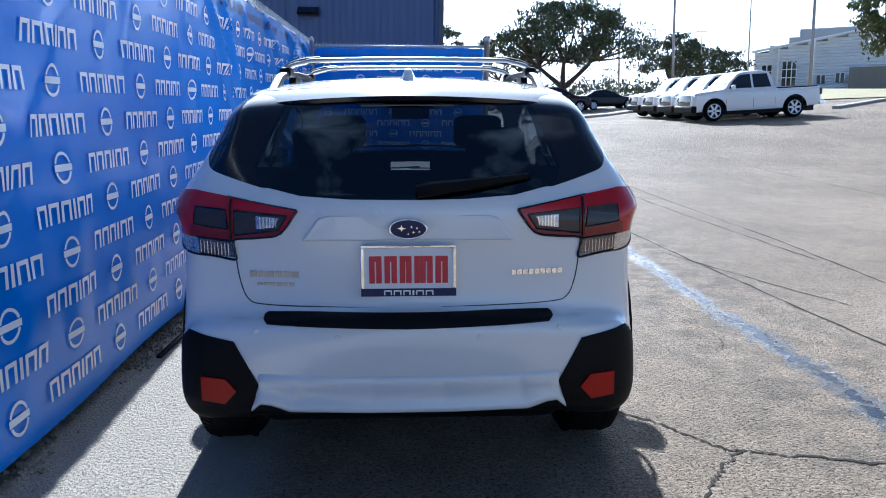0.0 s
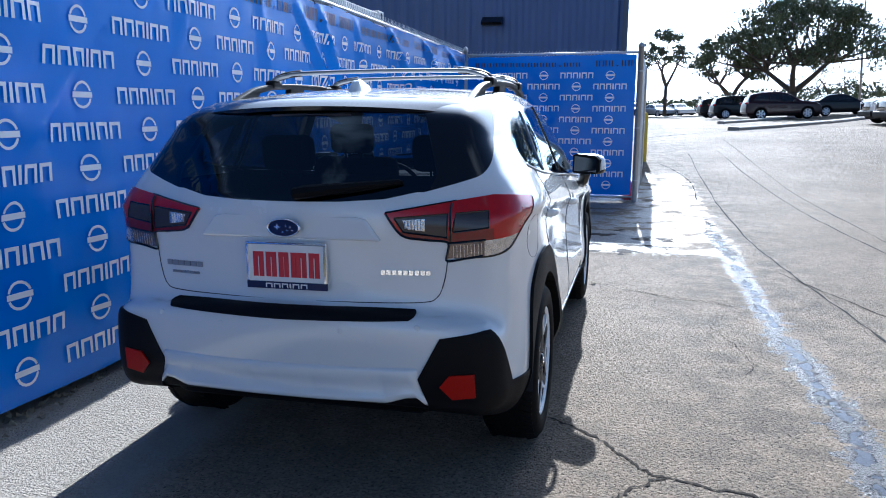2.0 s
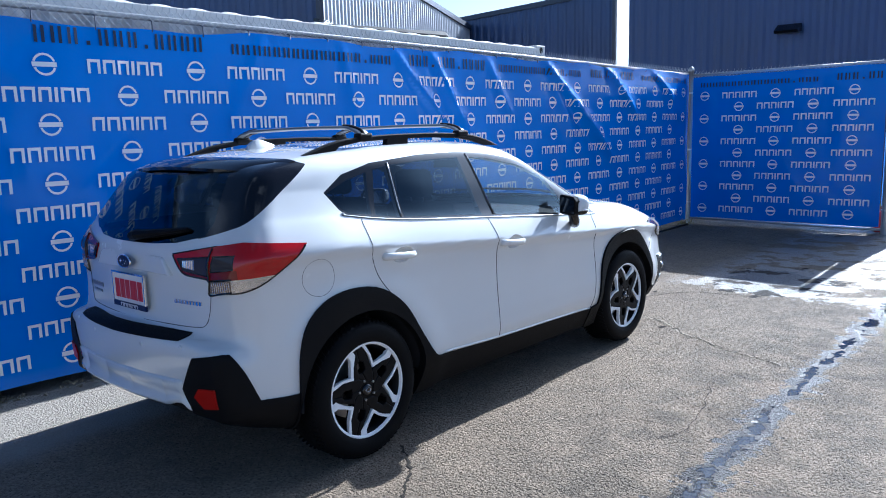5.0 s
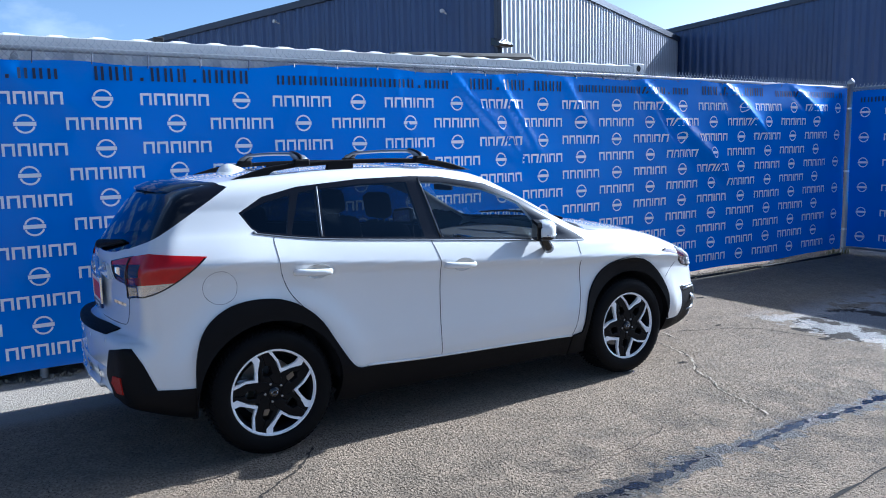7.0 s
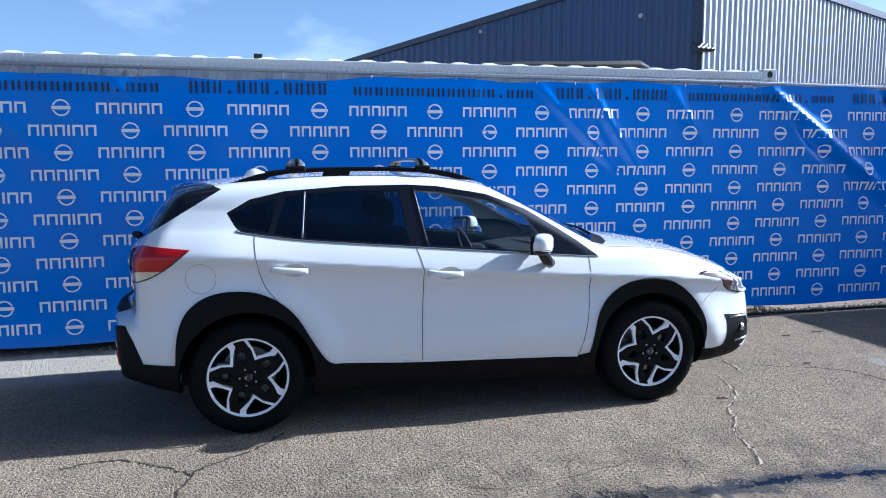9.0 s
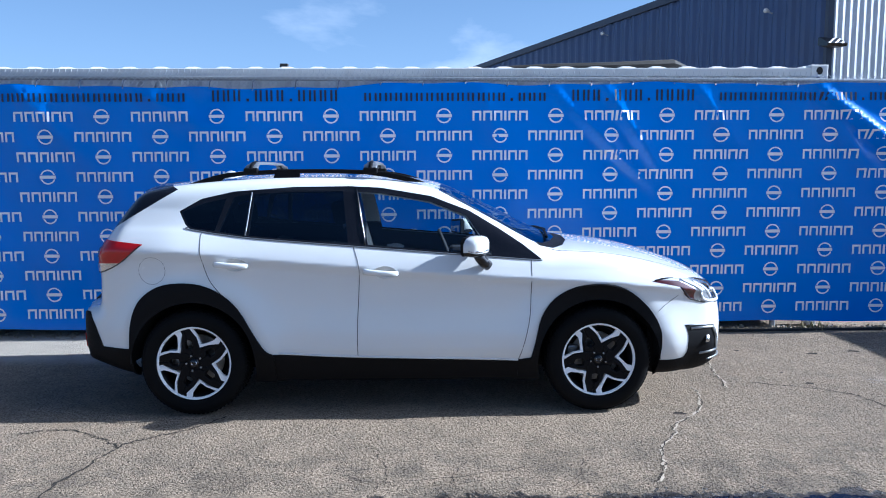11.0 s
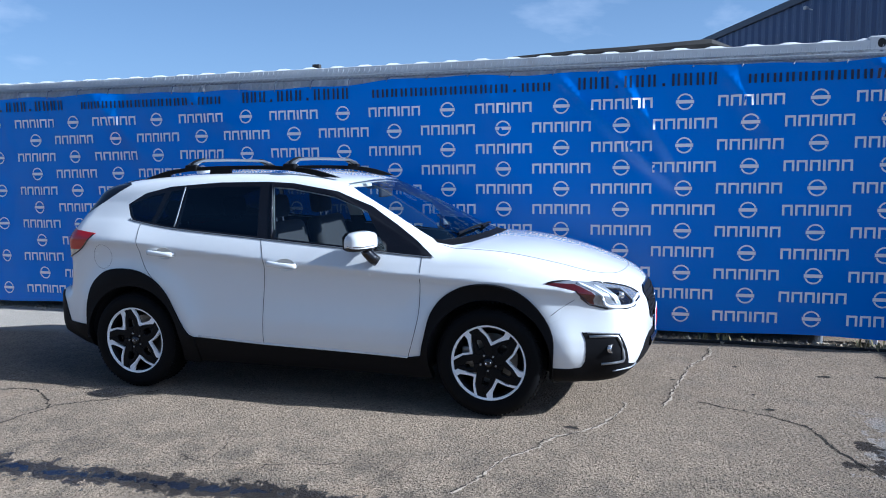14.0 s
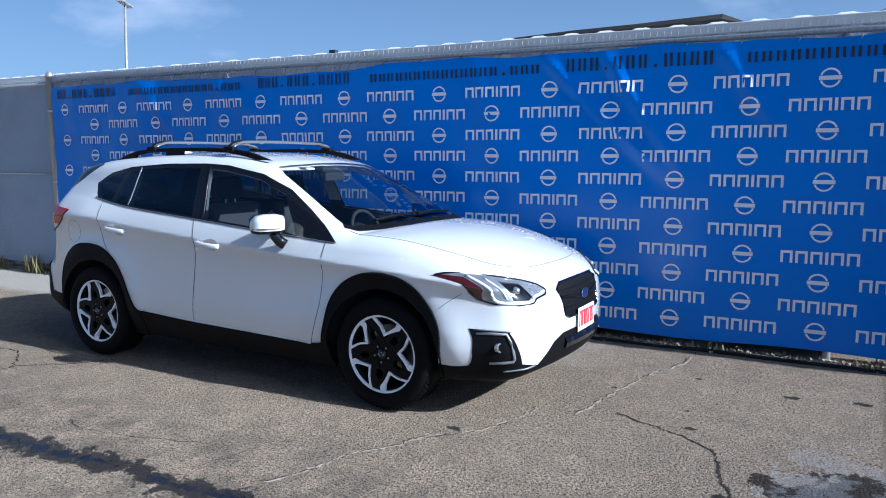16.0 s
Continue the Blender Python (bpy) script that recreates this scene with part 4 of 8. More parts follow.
# shark fin aerial
bm = bmesh.new()
prof = spline([(-0.33, 0.0), (-0.315, 0.035), (-0.285, 0.058), (-0.25, 0.062), (-0.21, 0.045), (-0.15, 0.018), (-0.10, 0.0)], 4)
z0 = 1.547
L = [[bm.verts.new((s * (0.034 * (1 - (h / 0.066)) ** 0.6 + 0.004) * min(1, 1.4 - 1.2 * abs((y + 0.23) / 0.16)), y, z0 + h + 0.04 * (y + 0.33) )) for y, h in prof] for s in (-1, 1)]
base = [[bm.verts.new((s * 0.036 * max(0.15, 1.3 - 1.2 * abs((y + 0.23) / 0.14)), y, z0 - 0.02 + 0.04 * (y + 0.33))) for y, h in prof] for s in (-1, 1)]
for i in range(len(prof) - 1):
    bm.faces.new((L[0][i], L[0][i + 1], L[1][i + 1], L[1][i]))
    for s in (0, 1):
        bm.faces.new((base[s][i], base[s][i + 1], L[s][i + 1], L[s][i]))
bmesh.ops.recalc_face_normals(bm, faces=bm.faces[:])
part("shark_fin_aerial", bm, M["paint"], car, "white shark fin aerial", smooth=True).location = (0, 0.32, 0)

# spoiler: a black wing that carries the roof line on and curls down at its ends
def wing(mat, label):
    bm = bmesh.new()
    nx, ny, half = 32, 6, 0.622
    top, low = [], []
    xs = [half * (2 * i / nx - 1) for i in range(nx + 1)]
    front = SK.on_top([(abs(x), -0.30 + 0.34 * x * x) for x in xs], 1.0)
    for j in range(ny + 1):
        t = j / ny
        for x, p in zip(xs, front):
            end = max(0.0, abs(x) - 0.44) / 0.18
            back = (-0.490 + 0.34 * x * x + 0.08 * end ** 2, 1.490 - 0.090 * x * x - 0.016 * end ** 2)
            y = p[1] + (back[0] - p[1]) * t
            z = p[2] + 0.006 + (back[1] - p[2] - 0.006) * t + 0.012 * math.sin(math.pi * t)
            top.append(bm.verts.new((x, y, z)))
            low.append(bm.verts.new((x * 0.99, y + 0.006, z - 0.050 * (1 - t) - 0.016)))
    w = nx + 1
    for j in range(ny):
        for i in range(nx):
            a = j * w + i
            bm.faces.new((top[a], top[a + 1], top[a + w + 1], top[a + w]))
            bm.faces.new((low[a], low[a + w], low[a + w + 1], low[a + 1]))
    edge = [j * w for j in range(ny + 1)] + [ny * w + i for i in range(1, w)] + [j * w + nx for j in range(ny - 1, -1, -1)] + list(range(nx - 1, 0, -1))
    for a, b in zip(edge, edge[1:] + edge[:1]):
        bm.faces.new((top[a], top[b], low[b], low[a]))
    bmesh.ops.recalc_face_normals(bm, faces=bm.faces[:])
    ob = part("spoiler", bm, mat, car, label, smooth=True)
    md = ob.modifiers.new("edges", "EDGE_SPLIT")
    md.split_angle = radians(40)
    return ob


wing(M["gloss_black"], "gloss black roof spoiler")
part("brake_light", box(-0.17, 0.17, -0.480, -0.470, 1.450, 1.460, 0.003), M["lamp_smoke"], car, "dark high brake light")

# door handles, sunk bowls and mirrors
def handle(s, y, z):
    x = SK.on_side([(y - 0.11, z + 0.008), (y, z), (y + 0.11, z - 0.008)])[:, 0].max()
    pts = [(s * (x - 0.008), y - 0.108, z + 0.006), (s * (x + 0.012), y - 0.104, z + 0.006), (s * (x + 0.023), y - 0.085, z + 0.006), (s * (x + 0.030), y - 0.04, z + 0.003), (s * (x + 0.030), y + 0.04, z - 0.003), (s * (x + 0.023), y + 0.085, z - 0.006), (s * (x + 0.012), y + 0.104, z - 0.006), (s * (x - 0.008), y + 0.108, z - 0.006)]
    h = part("door_handle", tube(spline(pts, 4), 0.0105, 12, flat=1.75), M["paint"], car, "white pull handle over a sunk bowl", smooth=True)
    bm = bmesh.new()
    n, rings = 24, []
    for k, depth in ((1.02, 0.0), (0.94, 0.008), (0.80, 0.019), (0.55, 0.027), (0.25, 0.030)):
        q = SK.on_side([(y + 0.027 + 0.075 * k * math.cos(a), z + 0.042 * k * math.sin(a)) for a in np.linspace(0, 2 * math.pi, n + 1)[:-1]])
        rings.append([bm.verts.new((s * (p[0] - depth), p[1], p[2])) for p in q])
    for A, B in zip(rings, rings[1:]):
        for i in range(n):
            bm.faces.new((A[i], A[(i + 1) % n], B[(i + 1) % n], B[i]))
    bm.faces.new(rings[-1])
    bmesh.ops.recalc_face_normals(bm, faces=bm.faces[:])
    part("handle_bowl", bm, M["paint"], h, smooth=True)


def mirror(s):
    """A slim housing: painted cap above, black shell below, on a black foot."""
    secs = [(0.868, 0.045, 0.040, 1.872, 1.120), (0.880, 0.068, 0.058, 1.872, 1.120), (0.925, 0.080, 0.066, 1.874, 1.121), (1.00, 0.080, 0.066, 1.872, 1.120), (1.045, 0.070, 0.060, 1.866, 1.116), (1.068, 0.052, 0.048, 1.860, 1.110), (1.078, 0.030, 0.030, 1.856, 1.106)]
    cap, low = bmesh.new(), bmesh.new()
    angles = np.linspace(-0.45, 2 * math.pi - 0.45, 33)
    for bm, part_of in ((cap, (0, 21)), (low, (21, 32))):
        rings = []
        for x, ry, rz, cy, cz in secs:
            ring = []
            for a in angles[part_of[0]:part_of[1] + 1]:
                c, q = math.cos(a), math.sin(a)
                yy = cy + ry * math.copysign(abs(c) ** 0.6, c) * (0.5 if c < 0 else 1.0)
                ring.append(bm.verts.new((s * x, yy, cz + rz * math.copysign(abs(q) ** 0.6, q))))
            rings.append(ring)
        for A, B in zip(rings, rings[1:]):
            for j in range(len(A) - 1):
                bm.faces.new((A[j], A[j + 1], B[j + 1], B[j]))
        bm.faces.new(rings[0]); bm.faces.new(rings[-1])
        bmesh.ops.recalc_face_normals(bm, faces=bm.faces[:])
    shell = part("door_mirror", cap, M["paint"], car, "white mirror cap on a black shell and foot", smooth=True)
    md = shell.modifiers.new("edges", "EDGE_SPLIT"); md.split_angle = radians(50)
    part("mirror_shell", low, M["gloss_black"], shell, "black lower mirror shell", smooth=True)
    ind = [(s * 0.92, 1.952, 1.098), (s * 0.98, 1.953, 1.096), (s * 1.035, 1.940, 1.093), (s * 1.066, 1.905, 1.092), (s * 1.078, 1.872, 1.094)]
    part("indicator", tube(spline(ind, 4), 0.005, 6), M["chrome"], shell, "slim clear indicator strip")
    part("mirror_foot", tube([(s * 0.94, 1.88, 1.070), (s * 0.925, 1.89, 1.040), (s * 0.905, 1.91, 1.010), (s * 0.875, 1.93, 0.985)], [0.034, 0.034, 0.036, 0.036], 12), M["gloss_black"], shell, smooth=True)
    part("mirror_bezel", prism([(s * 0.872, 1.064), (s * 0.90, 1.056), (s * 1.045, 1.058), (s * 1.070, 1.075), (s * 1.072, 1.150), (s * 1.045, 1.176), (s * 0.90, 1.186), (s * 0.874, 1.176)], 1.818, 1.846, "y"), M["plastic"], shell, "black mirror surround")
    pivot = Matrix.Translation((s * 0.885, 1.90, 0))
    shell.matrix_local = pivot @ Matrix.Rotation(radians(-26 * s), 4, "Z") @ pivot.inverted()
    part("mirror_glass", prism([(s * 0.885, 1.072), (s * 1.050, 1.070), (s * 1.056, 1.155), (s * 0.89, 1.172)], 1.814, 1.820, "y"), M["mirror"], shell, "dark tinted mirror glass")


for s in (1, -1):
    for hy, hz in HANDLES:
        handle(s, hy, hz)
    mirror(s)

# bright window line and pillar trims
def trim(points, r, mat, name, label=""):
    q = SK.on_side([p for p in spline(points, 6)])
    q[:, 0] += 0.001
    for f in (np.ones(3), FLIP):
        part(name, tube(q * f, r, 6), M[mat], car, label, smooth=True)


trim([(-0.03, 1.243), (-0.012, 1.228), (0.35, 1.174), (1.05, 1.113), (1.6, 1.067), (2.15, 1.023), (2.29, 1.013)], 0.0052, "silver", "belt_moulding", "slim bright window belt moulding")
trim([(0.56, 0.418), (1.02, 0.392), (1.6, 0.375), (2.13, 0.358)], 0.007, "paint", "sill_strip", "white strip along the lower door edge")
trim([(0.345, 1.188), (0.372, 1.466)], 0.006, "silver", "window_divider", "bright window divider")
trim([(1.128, 1.122), (1.062, 1.488)], 0.006, "gloss_black", "pillar_trim")

# tailgate: plate recess lip, plate, badge, lettering bars, wiper
def on_rear(x, z, lift=0.0):
    q = SK.on_end([(abs(x), z)], False)[0]
    return (x, q[1] - lift, z)


garnish = prism([(-0.365, 1.000), (-0.31, 1.078), (-0.27, 1.086), (0.27, 1.086), (0.31, 1.078), (0.365, 1.000)], -0.757, -0.70, "y")
for v in garnish.verts:
    v.co.y += 0.16 * v.co.x ** 2 + (0.012 if v.co.z > 1.05 else 0)
bmesh.ops.bevel(garnish, geom=garnish.edges[:], offset=0.008, segments=2, affect="EDGES", profile=0.5)
part("plate_garnish", garnish, M["paint"], car, "white ledge over the number plate", smooth=False)
plate = part("number_plate", box(-0.158, 0.158, -0.752, -0.744, 0.815, 0.982, 0.003), M["plate"], car, "white dealer plate with red bars")
for x0, x1, z0, z1 in ((-0.164, 0.164, 0.978, 0.988), (-0.164, 0.164, 0.809, 0.836), (-0.164, -0.152, 0.836, 0.978), (0.152, 0.164, 0.836, 0.978)):
    part("plate_frame", box(x0, x1, -0.757, -0.745, z0, z1, 0.002), M["navy"] if z0 < 0.82 and x0 < -0.16 and x1 > 0.16 else M["chrome"], plate)


def mark_bars(x0, x1, z0, z1, stroke):
    """Six plain upright arches and bars in a row: the shape of a printed mark, not letters. Returns rectangles."""
    out = []
    widths = [1.0, 1.0, 0.95, 0.25, 1.0, 1.0]
    gap = 0.22
    unit = (x1 - x0) / (sum(widths) + gap * 5)
    x = x0
    for i, w in enumerate(widths):
        a, b = x, x + w * unit
        if w < 0.5:
            out.append((a, a + max(stroke, w * unit), z0, z1))
        else:
            out.append((a, a + stroke, z0, z1))
            out.append((b - stroke, b, z0, z1))
            out.append((a + stroke, b - stroke, z1 - stroke, z1))
        x = b + gap * unit
    return out


def plate_bars(parent, x0, x1, z0, z1, stroke, y0, y1, mat, name):
    """Each arch or bar of the row is a part; its pieces overlap at the corners."""
    bars = mark_bars(x0, x1, z0, z1, stroke)
    for piece in (bars[0:3], bars[3:6], bars[6:9], bars[9:10], bars[10:13], bars[13:16]):
        bm = bmesh.new()
        for a, b, c, d in piece:
            box(a, b, y0, y1, c, d, bm=bm)
        bmesh.ops.remove_doubles(bm, verts=bm.verts[:], dist=1e-5)
        part(name, bm, mat, parent)


plate_bars(plate, -0.135, 0.135, 0.855, 0.950, 0.019, -0.7545, -0.750, M["plate_red"], "red_bar")
plate_bars(plate, -0.085, 0.085, 0.814, 0.831, 0.0045, -0.7585, -0.755, M["plate"], "white_bar")
plate_bars(plate, -0.075, 0.075, 0.981, 0.987, 0.002, -0.7585, -0.755, M["navy"], "dark_bar")


def badge(parent, y, z, sign, rx=0.068, rz=0.034):
    bm = bmesh.new()
    n = 40
    ring = lambda k, d: [bm.verts.new((rx * k * math.cos(a), y + sign * d, z + rz * k * math.sin(a))) for a in np.linspace(0, 2 * math.pi, n + 1)[:-1]]
    A, B, C, D = ring(1.0, 0.0), ring(1.0, 0.006), ring(0.94, 0.009), ring(0.88, 0.006)
    for P, Q in ((A, B), (B, C), (C, D)):
        for i in range(n):
            bm.faces.new((P[i], P[(i + 1) % n], Q[(i + 1) % n], Q[i]))
    bmesh.ops.recalc_face_normals(bm, faces=bm.faces[:])
    b = part("badge", bm, M["chrome"], parent, "blue oval badge in a chrome ring", smooth=True)
    bm = bmesh.new()
    c = bm.verts.new((0, y + sign * 0.008, z))
    r = [bm.verts.new((rx * 0.9 * math.cos(a), y + sign * 0.0055, z + rz * 0.9 * math.sin(a))) for a in np.linspace(0, 2 * math.pi, n + 1)[:-1]]
    for i in range(n):
        bm.faces.new((c, r[i], r[(i + 1) % n]))
    part("badge_field", bm, M["navy"], b, "navy enamel field", smooth=True)
    for dx, dz, s in ((-0.022, 0.003, 0.016), (0.012, 0.008, 0.006), (0.030, 0.004, 0.006), (0.018, -0.010, 0.006), (0.038, -0.009, 0.006), (0.000, -0.016, 0.006)):
        dx *= -sign
        bm = prism([(dx - s, z + dz), (dx - s * 0.2, z + dz - s * 0.2), (dx, z + dz - s * 0.8), (dx + s * 0.2, z + dz - s * 0.2), (dx + s, z + dz), (dx + s * 0.2, z + dz + s * 0.2), (dx, z + dz + s * 0.8), (dx - s * 0.2, z + dz + s * 0.2)], y + sign * 0.006, y + sign * 0.0105, "y")
        part("badge_stud", bm, M["chrome"], b)


badge(car, -0.760, 1.045, -1)
for x0, x1, z0, z1 in ((-0.555, -0.375, 0.868, 0.888), (-0.53, -0.395, 0.838, 0.848), (0.36, 0.548, 0.872, 0.890)):
    bm = bmesh.new()
    n = 9 if x0 > 0 else 6
    for i in range(n):
        a = x0 + (x1 - x0) * i / n
        b = a + (x1 - x0) / n * 0.78
        p = on_rear((a + b) / 2, (z0 + z1) / 2)
        box(a, b, p[1] - 0.006, p[1] + 0.002, z0, z1, bm=bm)
    part("nameplate", bm, M["chrome"] if x0 > 0 else M["steel"], car, "raised metal nameplate as plain bars")["kind"] = "stuff"
arm = [on_rear(0.03, 1.168, 0.022), on_rear(0.08, 1.176, 0.030), on_rear(0.20, 1.190, 0.028), on_rear(0.32, 1.203, 0.024), on_rear(0.42, 1.214, 0.018)]
wiper = part("rear_wiper", tube(arm, [0.024, 0.026, 0.019, 0.013, 0.008], 8), M["plastic"], car, "black rear wiper arm and blade")
part("wiper_blade", tube([on_rear(0.06, 1.160, 0.010), on_rear(0.24, 1.178, 0.010), on_rear(0.43, 1.210, 0.010)], 0.009, 6), M["rubber"], wiper)

# bumper reflectors, lower skid ridge, parking sensors
for s in (1, -1):
    refl = [(0.60, 0.483), (0.635, 0.527), (0.725, 0.532), (0.728, 0.442), (0.645, 0.432)]
    bm = bmesh.new()
    front = [bm.verts.new((s * x, on_rear(x, z, 0.014)[1], z)) for x, z in refl]
    back = [bm.verts.new((s * x, on_rear(x, z, -0.01)[1], z)) for x, z in refl]
    bm.faces.new(front)
    for i in range(5):
        bm.faces.new((front[i], front[(i + 1) % 5], back[(i + 1) % 5], back[i]))
    bmesh.ops.recalc_face_normals(bm, faces=bm.faces[:])
    part("bumper_reflector", bm, M["reflector"], car, "red corner reflector")
# lower skid panel: it leans outwards to a rolled lip, in five shallow facets
bm = bmesh.new()
cols = [-1.0, -0.985, -0.93, -0.86, -0.76, -0.735, -0.71, -0.26, -0.235, -0.21, 0.21, 0.235, 0.26, 0.71, 0.735, 0.76, 0.86, 0.93, 0.985, 1.0]
grid = []
# rows: height, how far it stands off the bumper, half width, how far the ends run down to the black corners
for z, off, half, fall in ((0.553, -0.004, 0.522, 0.0), (0.547, 0.006, 0.522, 0.0), (0.538, 0.012, 0.521, 0.0), (0.500, 0.010, 0.524, 0.006), (0.458, 0.014, 0.534, 0.012), (0.440, 0.026, 0.545, 0.022), (0.428, 0.029, 0.552, 0.030), (0.419, 0.024, 0.556, 0.034), (0.416, 0.008, 0.556, 0.034), (0.422, -0.02, 0.552, 0.030)):
    row = []
    for c in cols:
        k = abs(c)
        rise = 0.030 * max(0.0, 1 - abs(k - 0.93) / 0.19) if z < 0.47 else 0.0
        zz = z + (rise - fall * max(0.0, (k - 0.90) / 0.10))
        groove = 0.004 if abs(k - 0.735) < 0.01 or abs(k - 0.235) < 0.01 else 0.0
        flat = 0.012 * max(0.0, (k - 0.80) / 0.2) if z < 0.50 else 0.0
        row.append(bm.verts.new(on_rear(c * half, zz, off - (groove if 0.45 < z < 0.54 else 0.0) - flat - (0.010 if k == 1.0 else 0.0))))
    grid.append(row)
for A, B in zip(grid, grid[1:]):
    for i in range(len(cols) - 1):
        bm.faces.new((A[i], A[i + 1], B[i + 1], B[i]))
bmesh.ops.recalc_face_normals(bm, faces=bm.faces[:])
part("skid_panel", bm, M["paint"], car, "white faceted skid panel under the rear bumper", smooth=True)
for x in (-0.24, 0.24, -0.52, 0.52):
    p = on_rear(x, 0.685 if abs(x) < 0.4 else 0.70, 0.0)
    part("parking_sensor", lathe([(0.0, p[1] - 0.003), (0.010, p[1] - 0.002), (0.012, p[1] + 0.003)], 14, "y", None), M["paint"], car).location = (x, 0, p[2])

# front: grille frame and bars, badge, plate, fog lamps, headlamp insides
def on_front(x, z, lift=0.0):
    q = SK.on_end([(abs(x), z)], True)[0]
    return (x, q[1] + lift, z)


hexagon = [(-0.285, 0.790), (0.0, 0.798), (0.285, 0.790), (0.350, 0.760), (0.295, 0.594), (0.25, 0.577), (0.0, 0.570), (-0.25, 0.577), (-0.295, 0.594), (-0.350, 0.760)]
part("grille_frame", tube([on_front(x, z, 0.004) for x, z in hexagon], 0.009, 8, closed=True), M["gloss_black"], car, "black grille surround")
for z in (0.615, 0.648, 0.715, 0.748):
    half = 0.300 + (z - 0.615) * 0.28
    part("grille_bar", tube([on_front(x, z, 0.003) for x in np.linspace(-half, half, 15)], 0.006, 6), M["plastic"], car)
for s in (1, -1):
    part("grille_wing", tube([on_front(s * 0.07, 0.685, 0.006), on_front(s * 0.16, 0.690, 0.006), on_front(s * 0.320, 0.705, 0.004)], [0.010, 0.009, 0.006], 8), M["alloy_dark"], car)
badge(car, on_front(0, 0.69)[1] + 0.004, 0.69, 1, 0.062, 0.032)
fy = on_front(0, 0.47)[1] + 0.010
fplate = part("front_plate", box(-0.153, 0.153, fy, fy + 0.004, 0.462, 0.612, 0.002), M["plate"], car, "white dealer plate with red bars")
plate_bars(fplate, -0.135, 0.135, 0.490, 0.590, 0.013, fy + 0.003, fy + 0.0065, M["plate_red"], "red_bar")
part("lip_slot", tube([on_front(x, 0.42, 0.002) for x in np.linspace(-0.30, 0.30, 13)], 0.022, 6, flat=1.6), M["gloss_black"], car, "dark lower air intake")
for s in (1, -1):
    p = on_front(s * 0.797, 0.470, 0.004)
    ring = lathe([(0.0, -0.006), (0.017, -0.004), (0.023, 0.003), (0.027, 0.003), (0.029, -0.02)], 24, "y")
    fog = part("fog_lamp", ring, M["lamp_clear"], car, "round clear fog lamp", smooth=True)
    fog.location = (p[0], p[1], p[2])
    fog.rotation_euler = (0, 0, radians(-s * 16))
    frame_pts = [on_front(s * x, z, 0.010) for x, z in ((0.836, 0.548), (0.806, 0.550), (0.778, 0.548), (0.768, 0.50), (0.757, 0.45), (0.746, 0.40), (0.748, 0.386), (0.775, 0.380), (0.806, 0.374))]
    part("fog_frame", tube(frame_pts, 0.009, 8), M["satin_grey"], car, "satin grey fog lamp frame", smooth=True)
    part("fog_top_edge", tube(spline([on_front(s * x, z, 0.006) for x, z in ((0.835, 0.570), (0.800, 0.567), (0.760, 0.562))], 3), 0.005, 6), M["satin_grey"], car, smooth=True)
    part("lip_strip", tube(spline([on_front(s * x, z, 0.014) for x, z in ((0.60, 0.338), (0.68, 0.330), (0.76, 0.322))], 4), 0.006, 6), M["silver"], car, "bright lower strip", smooth=True)
    lens = part("projector_lens", lathe([(0.0, 0.014), (0.012, 0.011), (0.020, 0.004), (0.024, -0.006), (0.026, -0.02)], 24, "y"), M["lamp_clear"], car, "clear projector lens", smooth=True)
    lens.location = on_front(s * 0.672, 0.784, 0.0)
    bars = [on_front(s * x, z, 0.005) for x, z in ((0.815, 0.876), (0.802, 0.81), (0.788, 0.748), (0.770, 0.726), (0.70, 0.719), (0.61, 0.722), (0.585, 0.742), (0.53, 0.752), (0.478, 0.765))]
    part("running_light", tube(spline(bars, 4), 0.010, 8), M["drl"], car, "bright running light strip", smooth=True)
    part("running_light_arm", tube(spline([on_front(s * x, z, 0.004) for x, z in ((0.775, 0.860), (0.763, 0.80), (0.748, 0.745))], 4), 0.007, 6), M["drl"], car, smooth=True)
    for k in range(3):
        z = 0.762 + 0.020 * k
        part("indicator_rib", tube([on_front(s * x, z + 0.10 * (x - 0.48), 0.002) for x in (0.484 + 0.01 * k, 0.53, 0.585)], 0.0045, 6), M["lamp_clear"], car)
    top = [on_front(s * x, z, 0.004) for x, z in ((0.455, 0.772), (0.50, 0.806), (0.58, 0.836), (0.72, 0.870), (0.837, 0.888), (0.866, 0.874))]
    part("headlamp_brow", tube(spline(top, 4), 0.006, 6), M["gloss_black"], car, smooth=True)
    rim_pts = [on_front(s * x, z, 0.003) for x, z in ((0.455, 0.768), (0.478, 0.744), (0.565, 0.731), (0.60, 0.709), (0.70, 0.708), (0.785, 0.718), (0.815, 0.746), (0.852, 0.829))]
    part("headlamp_rim", tube(rim_pts, 0.006, 6), M["gloss_black"], car, "black headlamp edge", smooth=True)

# windscreen wipers and cabin
for x0, x1 in ((-0.55, 0.05), (-0.02, 0.50)):
    q = SK.on_top([(abs(x0), 2.41 - 0.12 * abs(x0)), (abs((x0 + x1) / 2), 2.42 - 0.1 * abs((x0 + x1) / 2)), (abs(x1), 2.43 - 0.12 * abs(x1))], 0.9)
    pts = [(x, p[1], p[2] + 0.018) for x, p in zip((x0, (x0 + x1) / 2, x1), q)]
    part("windscreen_wiper", tube(pts, [0.007, 0.009, 0.011], 6), M["plastic"], car, "black wiper blade and arm")


